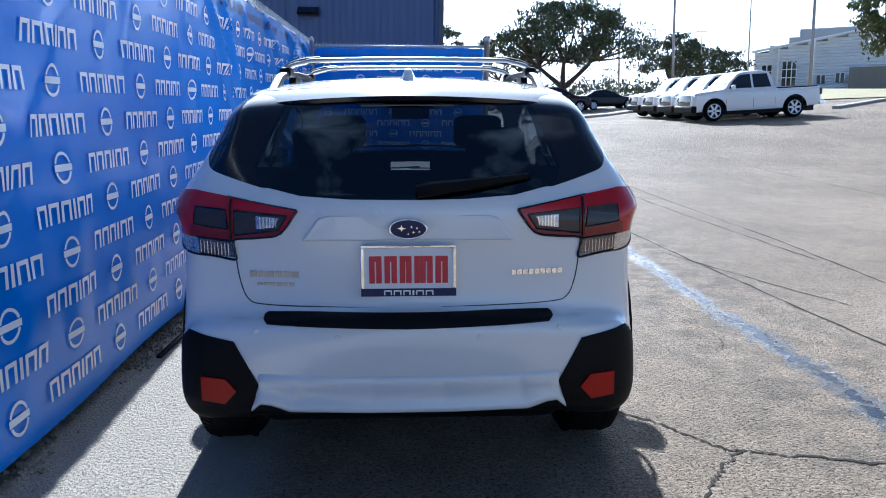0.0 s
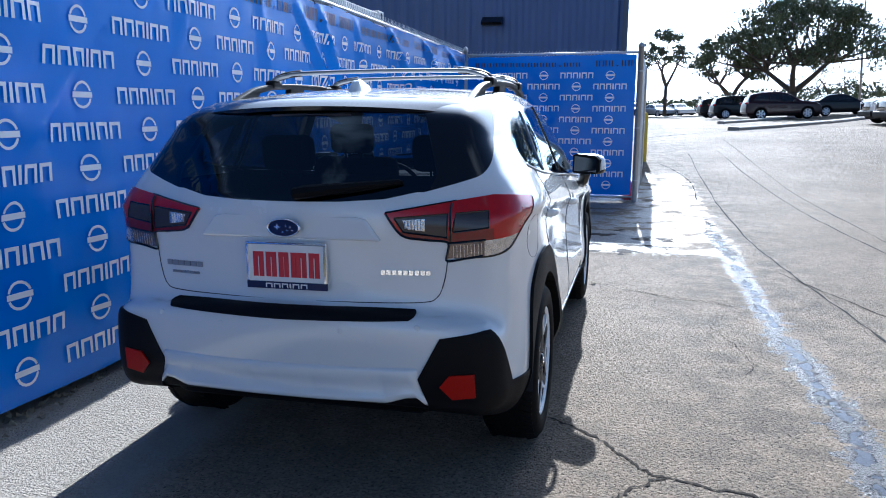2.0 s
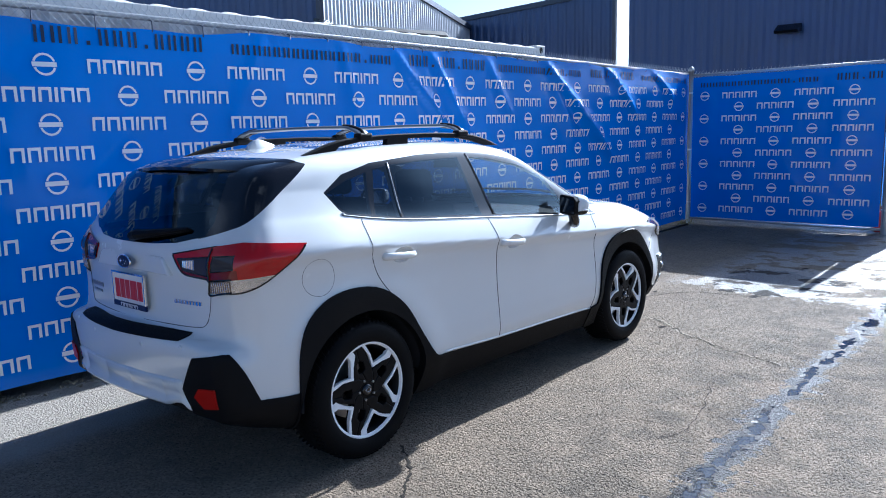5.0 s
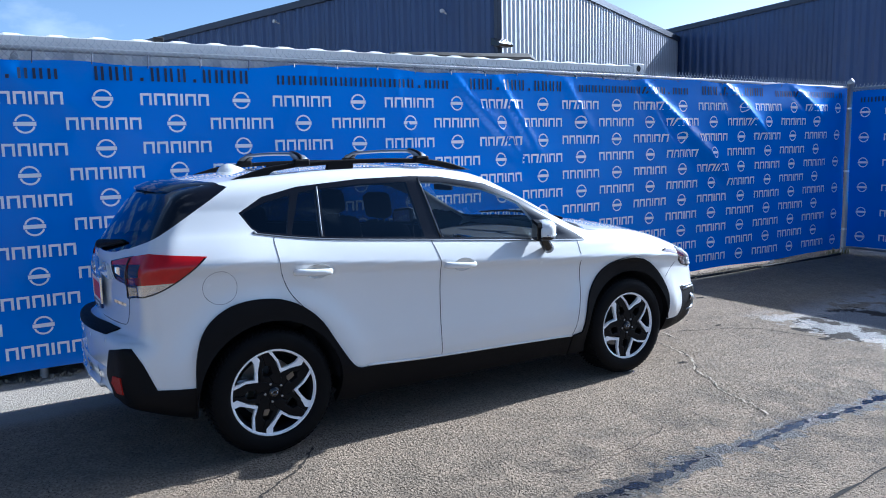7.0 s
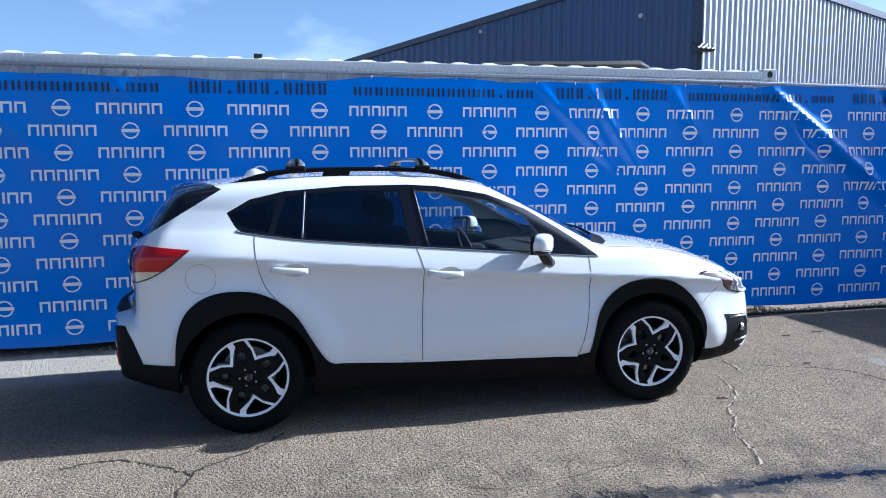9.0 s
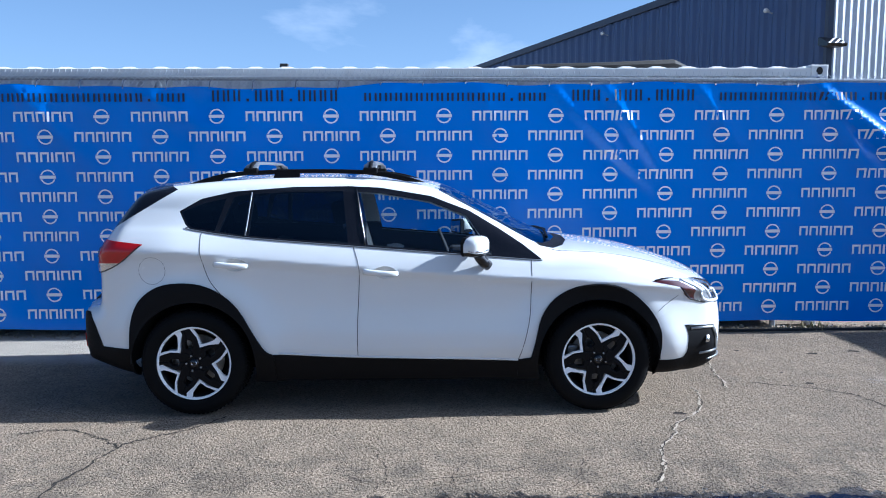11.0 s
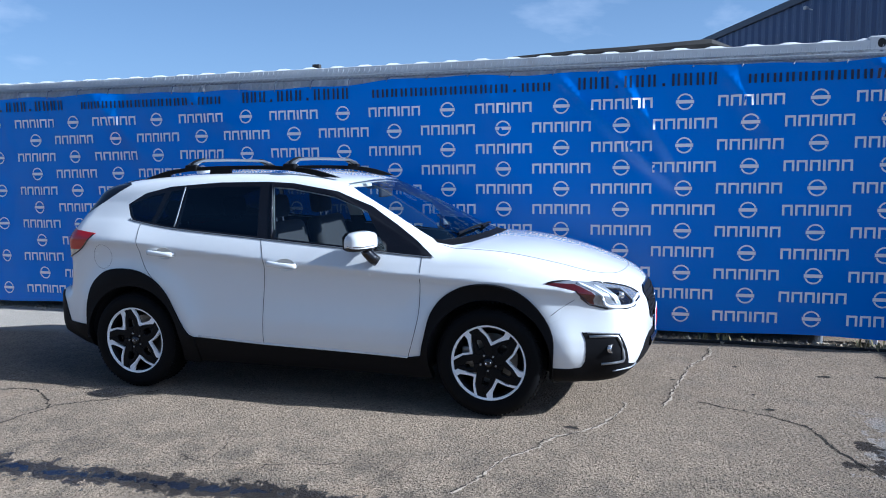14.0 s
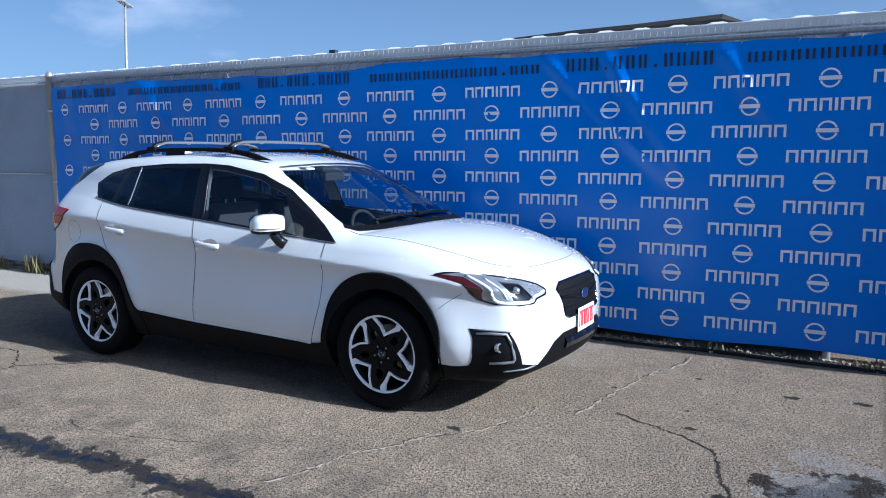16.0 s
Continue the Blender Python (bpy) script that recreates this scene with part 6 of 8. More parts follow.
class Sheet:
    """A hung vinyl sheet; along runs from a to b, at(u, z, off) gives the place."""

    def __init__(self, a, b, at, top, foot, label):
        self.at = at
        n, k = int((b - a) / 0.04), 58
        verts, faces = [], []
        for i in range(n + 1):
            u = a + (b - a) * i / n
            t, f = top(u), foot(u)
            for j in range(k + 1):
                verts.append(at(u, f + (t - f) * j / k, 0.0))
        for i in range(n):
            for j in range(k):
                q = i * (k + 1) + j
                faces.append((q, q + k + 1, q + k + 2, q + 1))
        self.ob = mesh_object("banner", verts, faces, M["banner"], True)
        tagged(self.ob, label, "banner")

    def print_bars(self, rects, mat, name, label=""):
        """Flat printed bars that follow the sheet."""
        verts, faces = [], []
        for a, b, c, d in rects:
            nu, nv = max(1, int((b - a) / 0.05)), max(1, int((d - c) / 0.06))
            base = len(verts)
            for i in range(nu + 1):
                for j in range(nv + 1):
                    verts.append(self.at(a + (b - a) * i / nu, c + (d - c) * j / nv, 0.0075))
            for i in range(nu):
                for j in range(nv):
                    q = base + i * (nv + 1) + j
                    faces.append((q, q + nv + 1, q + nv + 2, q + 1))
        return under(mesh_object(name, verts, faces, mat, True), self.ob, label)

    def print_ring(self, u, z, r):
        """A ring crossed by a bar: the plain shape of a round printed mark."""
        verts, faces = [], []
        n = 20
        for i in range(n):
            a = 2 * math.pi * i / n
            for k in (1.0, 0.80):
                verts.append(self.at(u + r * k * math.cos(a), z + r * k * math.sin(a), 0.0075))
        for i in range(n):
            if i in (0, 9, 10, 19):
                continue
            p, q = 2 * i, 2 * ((i + 1) % n)
            faces.append((p, q, q + 1, p + 1))
        b = len(verts)
        for x, zz in ((-1.05, -0.21), (1.05, -0.21), (1.05, 0.21), (-1.05, 0.21)):
            verts.append(self.at(u + r * x, z + r * zz, 0.0081))
        faces.append((b, b + 1, b + 2, b + 3))
        ob = under(mesh_object("round_mark", verts, faces, M["print_white"], True), self.ob)
        return ob

    def fill(self, a, b, first, pitch=1.072, rows=11, z0=2.105, dz=0.1875, flip=False):
        for r in range(rows):
            z = z0 - dz * r
            shift = first + (pitch / 2 if (r % 2 == 1) else 0.0)
            k = math.floor((a - shift) / pitch) - 1
            while True:
                u = shift + k * pitch
                k += 1
                if u > b + 1:
                    break
                if u - 0.27 > a + 0.01 and u + 0.27 < b - 0.01:
                    rects = mark_bars(u - 0.265, u + 0.265, z - 0.046, z + 0.046, 0.019)
                    if flip:
                        rects = [(2 * u - q, 2 * u - p, c, d) for p, q, c, d in rects]
                    self.print_bars(rects, M["print_white"], "word_mark")
                g = u + pitch / 2
                if g - 0.09 > a and g + 0.09 < b:
                    self.print_ring(g, z, 0.071)

    def strip(self, a, b, first, pitch=3.41, z=2.295, height=0.105):
        """The dark line of writing along the top, as a pair of plain bars for each character."""
        rng = random.Random(3)
        k = math.floor((a - first) / pitch) - 1
        while True:
            u = first + k * pitch
            k += 1
            if u > b:
                return
            for u0, u1, count, digits in ((u, u + 1.76, 18, False), (u + 1.98, u + 3.19, 12, True)):
                step = (u1 - u0) / count
                for i in range(count):
                    rects = []
                    p, q = u0 + step * i + 0.012, u0 + step * (i + 1) - 0.012
                    if p < a + 0.02 or q > b - 0.02:
                        continue
                    if (digits and i in (3, 7)) or (not digits and i == 14):
                        rects.append(((p + q) / 2 - 0.012, (p + q) / 2 + 0.012, z - height / 2, z - height / 2 + 0.026))
                        self.print_bars(rects, M["print_dark"], "writing_bar")
                        continue
                    top = z + height / 2 if digits else z + height / 2 - 0.028
                    mid = (p + q) / 2
                    self.print_bars([(mid - 0.032, mid - 0.012, z - height / 2, top), (mid + 0.012, mid + 0.032, z - height / 2, top)], M["print_dark"], "writing_bar")


long_sheet = Sheet(-0.66, 12.70, lambda u, z, off: (FX + drape(u, z) - 0.028 + off, u, z), banner_top, lambda u: 0.078 + 0.010 * math.sin(u * 3.3),
                   "blue vinyl banner with white printed rows, creased, tied to a fence")
long_sheet.fill(-0.62, 12.66, 1.20)
long_sheet.strip(-0.62, 12.66, 0.77)


def drape_end(x, z):
    return 0.020 * noise.noise((x * 1.3, z * 0.9, 13.0)) + 0.012 * noise.noise((x * 3.4, z * 1.5, 5.0)) + 0.006 * noise.noise((x * 7 + z * 3, z * 3.5, 9.0)) + 0.012 * math.exp(-abs((x + 0.7) * 0.9 - (2.2 - z) * 0.5) / 0.06) * smoothstep(2.4, 2.0, z) + 0.010 * math.exp(-abs((x - 0.3) * 0.9 + (2.0 - z) * 0.4) / 0.07)


end_sheet = Sheet(-1.47, 1.27, lambda u, z, off: (u, 12.755 - drape_end(u, z) - off, z), lambda u: 2.335 + 0.035 * (u + 1.47) / 2.74 + 0.006 * math.sin(u * 9), lambda u: 0.115 + 0.006 * math.sin(u * 5),
                  "blue vinyl banner with white printed rows on a fence panel")
end_sheet.fill(-1.45, 1.25, 0.335, z0=2.04, dz=0.177)
end_sheet.strip(-1.44, 1.24, -1.36, pitch=3.41, z=2.225, height=0.095)


# ---- fence posts, rails and wire ----
def post(x, y, h, r=0.04, label="galvanised steel fence post with a domed cap"):
    z = ground_height(x, y)
    p = part("fence_post", lathe([(r, z - 0.05), (r, z + h), (r * 1.15, z + h), (r * 1.15, z + h + 0.03), (r * 0.8, z + h + 0.06), (0.004, z + h + 0.085)], 16, "z"), M["galv"], None, smooth=True)
    p.location = (x, y, 0)
    tagged(p, label, "fence post", "posts of the banner fence")
    for k in (0.35, 1.2, 2.1):
        if k < h:
            part("tension_band", lathe([(r * 1.04, z + k - 0.012), (r * 1.14, z + k - 0.010), (r * 1.14, z + k + 0.010), (r * 1.04, z + k + 0.012)], 16, "z"), M["wire"], p)
    return p


post(-1.53, 12.80, 2.44)
post(1.335, 12.79, 2.47, 0.045)
post(-1.56, -0.72, 2.52, 0.045)
for y in (2.25, 5.15, 8.25, 11.2):
    post(-1.60, y, 2.36, 0.030, "galvanised steel fence post behind the banner")
post(1.45, 15.6, 2.2, 0.035)
post(1.50, 18.6, 2.1, 0.035)
post(-1.575, -3.9, 2.42, 0.035)
post(-1.575, -7.0, 2.42, 0.035)


def top_rail(points, r, label="galvanised top rail of the fence"):
    return tagged(part("fence_rail", tube(points, r, 10), M["galv"], None, smooth=True), label, "fence rail", "rails of the fence")


top_rail([(-1.585, -0.7, 2.475), (-1.575, 3.0, 2.462), (-1.575, 8.0, 2.440), (-1.56, 12.78, 2.395)], 0.021)
top_rail([(-1.52, 12.80, 2.375), (1.33, 12.80, 2.40)], 0.021)
top_rail([(-1.50, 12.79, 0.095), (1.33, 12.79, 0.075)], 0.021, "galvanised bottom rail of the fence")
top_rail([(1.34, 12.8, 2.40), (1.45, 15.6, 2.32), (1.52, 18.6, 2.30)], 0.021)
top_rail([(-1.575, -8.5, 2.43), (-1.575, -0.7, 2.45)], 0.021)
top_rail([(-1.575, -8.5, 1.30), (-1.575, -0.7, 1.30)], 0.017, "galvanised middle rail of the fence")


def chain_link(place, a, b, z0, z1, name, label, mesh=0.055, r=0.0022):
    """Woven wire: diagonals both ways, as slim four-sided rods, with barbs at the top."""
    verts, faces = [], []

    def rod(p, q):
        p, q = Vector(p), Vector(q)
        d = (q - p).normalized()
        u = d.cross(Vector((0.31, 0.27, 0.9))).normalized() * r
        w = d.cross(u).normalized() * r
        i = len(verts)
        for c in (p, q):
            verts.extend([c + u, c + w, c - u, c - w])
        for k in range(4):
            faces.append((i + k, i + (k + 1) % 4, i + 4 + (k + 1) % 4, i + 4 + k))
    h = z1 - z0
    s = a - h
    while s < b:
        for p, q, side in ((s, s + h, 1), (s + h, s, -1)):
            lo, hi = (p, z0), (q, z1)
            # clip to the run
            t0, t1 = 0.0, 1.0
            for lim, sign in ((a, 1), (b, -1)):
                da, db = sign * (lo[0] - lim), sign * (hi[0] - lim)
                if da < 0 and db < 0:
                    t0 = 2.0
                elif da < 0:
                    t0 = max(t0, da / (da - db))
                elif db < 0:
                    t1 = min(t1, da / (da - db))
            if t0 < t1:
                at = lambda t: place(lo[0] + (hi[0] - lo[0]) * t, lo[1] + h * t, 0.0022 * side)
                rod(at(t0), at(t1))
        s += mesh
    u = a
    while u < b:
        rod(place(u, z1 - 0.004, 0), place(u + 0.006, z1 + 0.03, 0))
        u += mesh
    return tagged(mesh_object(name, verts, faces, M["wire"]), label, "wire mesh", kind="stuff")


chain_link(lambda u, z, o: (-1.553 + o, u, z - 0.0062 * u), -0.68, 12.78, 2.33, 2.535, "chain_link", "galvanised chain link mesh above the banner", r=0.0028)
chain_link(lambda u, z, o: (u, 12.785 + o, z), -1.5, 1.3, 2.28, 2.41, "chain_link", "galvanised chain link mesh above the banner")
chain_link(lambda u, z, o: (-1.545 + o, u, z), -8.5, -0.75, 0.06, 2.49, "chain_link", "galvanised chain link mesh over a pale screen", r=0.0026)
chain_link(lambda u, z, o: (1.37 + 0.03 * (u - 12.8) + o, u, z), 12.85, 18.6, 0.06, 2.34, "chain_link", "galvanised chain link mesh round the corner")
M["screen"] = material("pale_blue_grey_mesh_screen", (0.42, 0.50, 0.62), 0.75, vary=0.12, scale=1.2, fine=0.08, fine_scale=120, bump=0.001, bump_scale=300, dirt=(0.2, 0.2, 0.2), dirt_amount=0.3, dirt_scale=1.5)


def screen(place, a, b, z0, z1, label):
    n, k = int((b - a) / 0.12), 18
    verts = [place(a + (b - a) * i / n, z0 + (z1 - z0) * j / k, 0.02 * noise.noise(((a + (b - a) * i / n) * 1.1, j * 0.13, 4.0))) for i in range(n + 1) for j in range(k + 1)]
    faces = [(i * (k + 1) + j, (i + 1) * (k + 1) + j, (i + 1) * (k + 1) + j + 1, i * (k + 1) + j + 1) for i in range(n) for j in range(k)]
    tagged(mesh_object("fence_screen", verts, faces, M["screen"], True), label, "screen")


screen(lambda u, z, o: (-1.600 + o, u, z), -8.5, -0.76, 0.10, 2.44, "pale blue grey privacy screen behind chain link")
screen(lambda u, z, o: (1.335 + 0.03 * (u - 12.8) + o, u, z), 14.3, 18.6, 0.10, 2.26, "pale grey privacy screen behind chain link")
# ties along the top of the banner
for i in range(33):
    y = -0.45 + 0.40 * i
    part("banner_tie", tube([(-1.50, y, banner_top(y) - 0.02), (-1.515, y + 0.01, 2.43 - 0.0062 * y + 0.02), (-1.585, y + 0.02, 2.475 - 0.0062 * y)], 0.004, 5), M["print_dark"], long_sheet.ob)

# foot of the fence: a black edging strip, rubble and dry leaves
M["edging"] = material("black_edging_rubber", (0.012, 0.012, 0.013), 0.7, spec=0.2, vary=0.3, scale=5, bump=0.002, bump_scale=30)
rng = random.Random(17)
tagged(part("edging_strip", tube([(-1.425 + rng.gauss(0, 0.004), 4.2 + 0.4 * i, 0.008 + rng.gauss(0, 0.003)) for i in range(22)], 0.017, 8), M["edging"], None, smooth=True), "black rubber edging strip along the foot of the banner", "edging")
M["rubble"] = material("rubble_and_leaf_litter", (0.30, 0.25, 0.18), 0.9, vary=0.6, scale=8, fine=0.4, fine_scale=40)
M["weed"] = material("dry_weed", (0.20, 0.17, 0.07), 0.8, vary=0.4, scale=5)
rng = random.Random(11)
verts, faces = [], []
for i in range(2600):
    y = rng.uniform(4.0, 12.7) if i % 4 else rng.uniform(-6.0, 4.0)
    x = (-1.53 if y > 4.0 else -1.57) + rng.gauss(0, 0.05)
    s = rng.uniform(0.006, 0.024)
    c = Vector((x, y, s * 0.35))
    e = Euler((rng.uniform(0, 6), rng.uniform(0, 6), rng.uniform(0, 6))).to_matrix()
    b = len(verts)
    for v in ((1, 0, 0), (-0.6, 0.8, 0), (-0.5, -0.8, 0.2), (0, 0, 0.9)):
        verts.append(c + e @ (Vector(v) * s))
    faces += [(b, b + 1, b + 2), (b, b + 1, b + 3), (b + 1, b + 2, b + 3), (b, b + 2, b + 3)]
tagged(mesh_object("gravel", verts, faces, M["rubble"]), "rubble and leaf litter along the foot of the fence", "gravel", kind="stuff")


def weed(x, y, n, h, seed):
    rng = random.Random(seed)
    verts, faces = [], []
    for i in range(n):
        a, t = rng.uniform(0, 6.28), rng.uniform(0.3, 1.0)
        b0 = Vector((rng.gauss(0, 0.05), rng.gauss(0, 0.10), 0))
        tip = b0 + Vector((math.cos(a) * 0.12 * t, math.sin(a) * 0.12 * t, h * rng.uniform(0.3, 1)))
        side = Vector((-math.sin(a), math.cos(a), 0)) * 0.006
        k = len(verts)
        verts += [b0 - side, b0 + side, (b0 + tip) / 2 + Vector((0, 0, 0.03)) + side, tip, (b0 + tip) / 2 + Vector((0, 0, 0.03)) - side]
        faces += [(k, k + 1, k + 2, k + 4), (k + 4, k + 2, k + 3)]
    o = mesh_object("weed_tuft", verts, faces, M["weed"])
    o.location = (x, y, 0)
    tagged(o, "dry weeds at the foot of the fence", "weeds", "weed tufts along the fence", "stuff")


for i, (x, y, n, h) in enumerate(((-1.45, -1.15, 90, 0.28), (-1.46, -1.9, 60, 0.22), (-1.5, -2.6, 50, 0.18), (-1.52, 7.4, 30, 0.07), (-1.50, 8.6, 30, 0.07), (-1.5, 12.55, 40, 0.12))):
    weed(x, y, n, h, 20 + i)

# ---- shipping container behind the fence ----
M["container"] = material("white_container_paint", (0.66, 0.66, 0.65), 0.45, vary=0.06, scale=2, dirt=(0.32, 0.24, 0.18), dirt_amount=0.25, dirt_scale=3)
box_thing = thing("shipping_container", "white steel shipping container standing behind the fence", "container", pose(0, 0, 0))
X0, X1, Y0, Y1 = -4.08, -1.645, -3.47, 8.72


def corrugated(a, b, step, depth):
    """Points of a trapezoid wave from a to b as (along, out)."""
    out, u = [], a
    while u < b:
        for k, d in ((0.0, 0.0), (0.28, 0.0), (0.5, depth), (0.78, depth)):
            if u + k * step <= b:
                out.append((u + k * step, d))
        u += step
    return out + [(b, 0.0)]


def wave_wall(name, pts, place, z0, z1, mat, parent, label=""):
    bm = bmesh.new()
    top = z1 if callable(z1) else (lambda u: z1)
    lo, hi = [bm.verts.new(place(u, d, z0)) for u, d in pts], [bm.verts.new(place(u, d, top(u))) for u, d in pts]
    for i in range(len(pts) - 1):
        bm.faces.new((lo[i], lo[i + 1], hi[i + 1], hi[i]))
    return part(name, bm, mat, parent, label)


wave_wall("side_panel", corrugated(Y0 + 0.1, Y1 - 0.1, 0.28, 0.036), lambda u, d, z: (X1 - 0.045 + d, u, z), 0.28, 2.50, M["container"], box_thing, "ribbed steel side")
wave_wall("side_panel", corrugated(Y0 + 0.1, Y1 - 0.1, 0.28, 0.036), lambda u, d, z: (X0 + 0.045 - d, u, z), 0.28, 2.50, M["container"], box_thing)
wave_wall("end_panel", corrugated(X0 + 0.1, X1 - 0.1, 0.26, 0.04), lambda u, d, z: (u, Y1 - 0.05 + d, z), 0.28, 2.50, M["container"], box_thing)
wave_wall("end_panel", corrugated(X0 + 0.1, X1 - 0.1, 0.26, 0.04), lambda u, d, z: (u, Y0 + 0.05 - d, z), 0.28, 2.50, M["container"], box_thing)
bm = bmesh.new()
pts = corrugated(Y0 + 0.12, Y1 - 0.12, 0.30, 0.022)
prev = None
for u, d in pts:
    row = [bm.verts.new((x, u, 2.566 + (d if 0 < k < 5 else -0.004))) for k, x in enumerate((X0 + 0.03, X0 + 0.09, -3.3, -2.4, X1 - 0.075, X1 - 0.012))]
    if prev:
        for k in range(5):
            bm.faces.new((prev[k], prev[k + 1], row[k + 1], row[k]))
    prev = row
part("roof_panel", bm, M["container"], box_thing, "ribbed steel roof")
for x in (X1, X0 + 0.06):
    part("top_beam", box(x - 0.06, x, Y0 + 0.1, Y1 - 0.1, 2.485, 2.565, 0.006), M["container"], box_thing)
    part("bottom_beam", box(x - 0.06, x, Y0 + 0.1, Y1 - 0.1, 0.16, 0.30, 0.006), M["container"], box_thing)
for y in (Y1, Y0 + 0.08):
    part("end_beam", box(X0 + 0.1, X1 - 0.1, y - 0.08, y, 2.47, 2.575, 0.006), M["container"], box_thing)
    for x in (X1, X0 + 0.09):
        part("corner_post", box(x - 0.09, x, y - 0.08, y, 0.0, 2.50, 0.008), M["container"], box_thing)
part("floor_deck", box(X0 + 0.05, X1 - 0.05, Y0 + 0.1, Y1 - 0.1, 0.20, 0.26), M["interior"], box_thing, "dark timber floor on steel bearers")
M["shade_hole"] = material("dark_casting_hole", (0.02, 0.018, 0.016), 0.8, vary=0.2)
for y, s in ((Y1, -1), (Y0, 1)):
    for x, q in ((X1, -1), (X0, 1)):
        c = part("corner_casting", box(min(x, x + q * 0.16) - (0.004 if q > 0 else -0.004), max(x, x + q * 0.16) + 0.004, min(y, y + s * 0.178), max(y, y + s * 0.178), 2.478, 2.596, 0.010), M["container"], box_thing, "steel corner casting")
        if q < 0:
            part("casting_hole", prism([(y + s * 0.089 + 0.032 * math.cos(a), 2.537 + 0.038 * math.sin(a)) for a in np.linspace(0, 2 * math.pi, 17)[:-1]], x + 0.002, x + 0.0065, "x"), M["shade_hole"], c)
tagged(part("roof_debris", tube([(-1.9, 5.5, 2.600), (-1.92, 6.1, 2.615), (-1.95, 6.6, 2.625), (-2.02, 7.1, 2.645), (-2.06, 7.32, 2.655), (-2.1, 7.5, 2.61)], [0.015, 0.03, 0.035, 0.045, 0.05, 0.02], 7), M["shade_hole"], None), "crumpled black sheet lying on the container roof", "debris")
tagged(part("roof_stub", box(-2.1, -2.04, 3.32, 3.40, 2.56, 2.66, 0.005), M["shade_hole"], None), "small dark fitting on the container roof", "fitting")

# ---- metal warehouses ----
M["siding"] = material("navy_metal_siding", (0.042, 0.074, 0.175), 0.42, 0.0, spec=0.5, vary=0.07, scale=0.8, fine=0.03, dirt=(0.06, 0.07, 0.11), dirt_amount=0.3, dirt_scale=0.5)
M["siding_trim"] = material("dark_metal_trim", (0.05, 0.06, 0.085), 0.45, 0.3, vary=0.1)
# sunlight on the first warehouse's side wall is put into this paler colour
M["siding_sunlit"] = material("sunlit_toned_siding", (0.46, 0.48, 0.52), 0.45, 0.25, vary=0.07, scale=0.8)
M["roofing"] = material("grey_metal_roof", (0.32, 0.33, 0.35), 0.45, 0.5, vary=0.08)


def warehouse(origin, along, out, length, depth, tops, step, rib, mat, label, side_mat=None, side_tops=None):
    """Ribbed walls on two sides of a corner, a trim at the eaves and a roof. along runs by the front wall, out is its outward side."""
    w = thing("warehouse", label, "building", pose(0, 0, 0), "metal warehouses")
    o, a, n = Vector(origin), Vector(along), Vector(out)
    at = lambda u, d, z: o + a * u + n * d + Vector((0, 0, z))
    top = lambda u: tops[0] + (tops[1] - tops[0]) * u / length
    wave_wall("front_wall", corrugated(0, length, step, rib), at, 0.0, top, mat, w, "ribbed metal wall")
    st = side_tops or (tops[0], tops[0])
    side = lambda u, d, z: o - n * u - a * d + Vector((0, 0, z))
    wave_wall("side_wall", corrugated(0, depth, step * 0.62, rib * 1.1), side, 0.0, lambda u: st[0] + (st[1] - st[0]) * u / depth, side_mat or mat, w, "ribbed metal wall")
    bm = bmesh.new()
    bm.faces.new([bm.verts.new(p) for p in (at(-0.1, 0.08, tops[0] + 0.02), at(length, 0.08, tops[1] + 0.02), o + a * length - n * depth + Vector((0, 0, tops[1])), o - n * depth - a * 0.1 + Vector((0, 0, st[1] + 0.02)))])
    part("roof", bm, M["roofing"], w, "sheet metal roof")
    for p, q, zz in ((at(-0.05, 0.06, 0), at(length, 0.06, 0), tops), (at(-0.06, 0.06, 0), o - n * depth - a * 0.06, st)):
        p, q = Vector((p.x, p.y, zz[0])), Vector((q.x, q.y, zz[1]))
        d = (q - p).normalized()
        s = d.cross(Vector((0, 0, 1))).normalized() * 0.07
        bm = bmesh.new()
        vs = [bm.verts.new(c + k * s + Vector((0, 0, h))) for c in (p, q) for k, h in ((-1, -0.16), (1, -0.16), (1, 0.05), (-1, 0.05))]
        for f in ((0, 1, 5, 4), (1, 2, 6, 5), (2, 3, 7, 6), (3, 0, 4, 7), (0, 1, 2, 3), (4, 5, 6, 7)):
            bm.faces.new([vs[i] for i in f])
        bmesh.ops.recalc_face_normals(bm, faces=bm.faces[:])
        part("eaves_trim", bm, M["siding_trim"], w)
    bm = bmesh.new()
    c = at(-0.03, 0.05, 0)
    box(c.x - 0.07, c.x + 0.07, c.y - 0.07, c.y + 0.07, 0, min(tops[0], st[0]), bm=bm)
    part("corner_trim", bm, M["siding_trim"], w)
    return w


M["far_lens"] = material("dull_lamp_lens", (0.05, 0.05, 0.055), 0.4, vary=0.2, scale=20)


def wall_lamp(parent_place, facing, label):
    x, y, z = parent_place
    t = thing("wall_lamp", label, "lamp", Matrix.Translation((x, y, z)) @ Matrix.Rotation(facing, 4, "Z"), "lamps on the warehouses")
    part("housing", prism([(0.0, 0.16), (0.0, -0.02), (0.30, -0.06), (0.34, 0.0), (0.05, 0.17)], -0.28, 0.28, "x"), M["gloss_black"], t, "dark wedge housing")
    part("lens", box(-0.24, 0.24, 0.06, 0.28, -0.065, -0.035, 0.005), M["far_lens"], t)
    return t


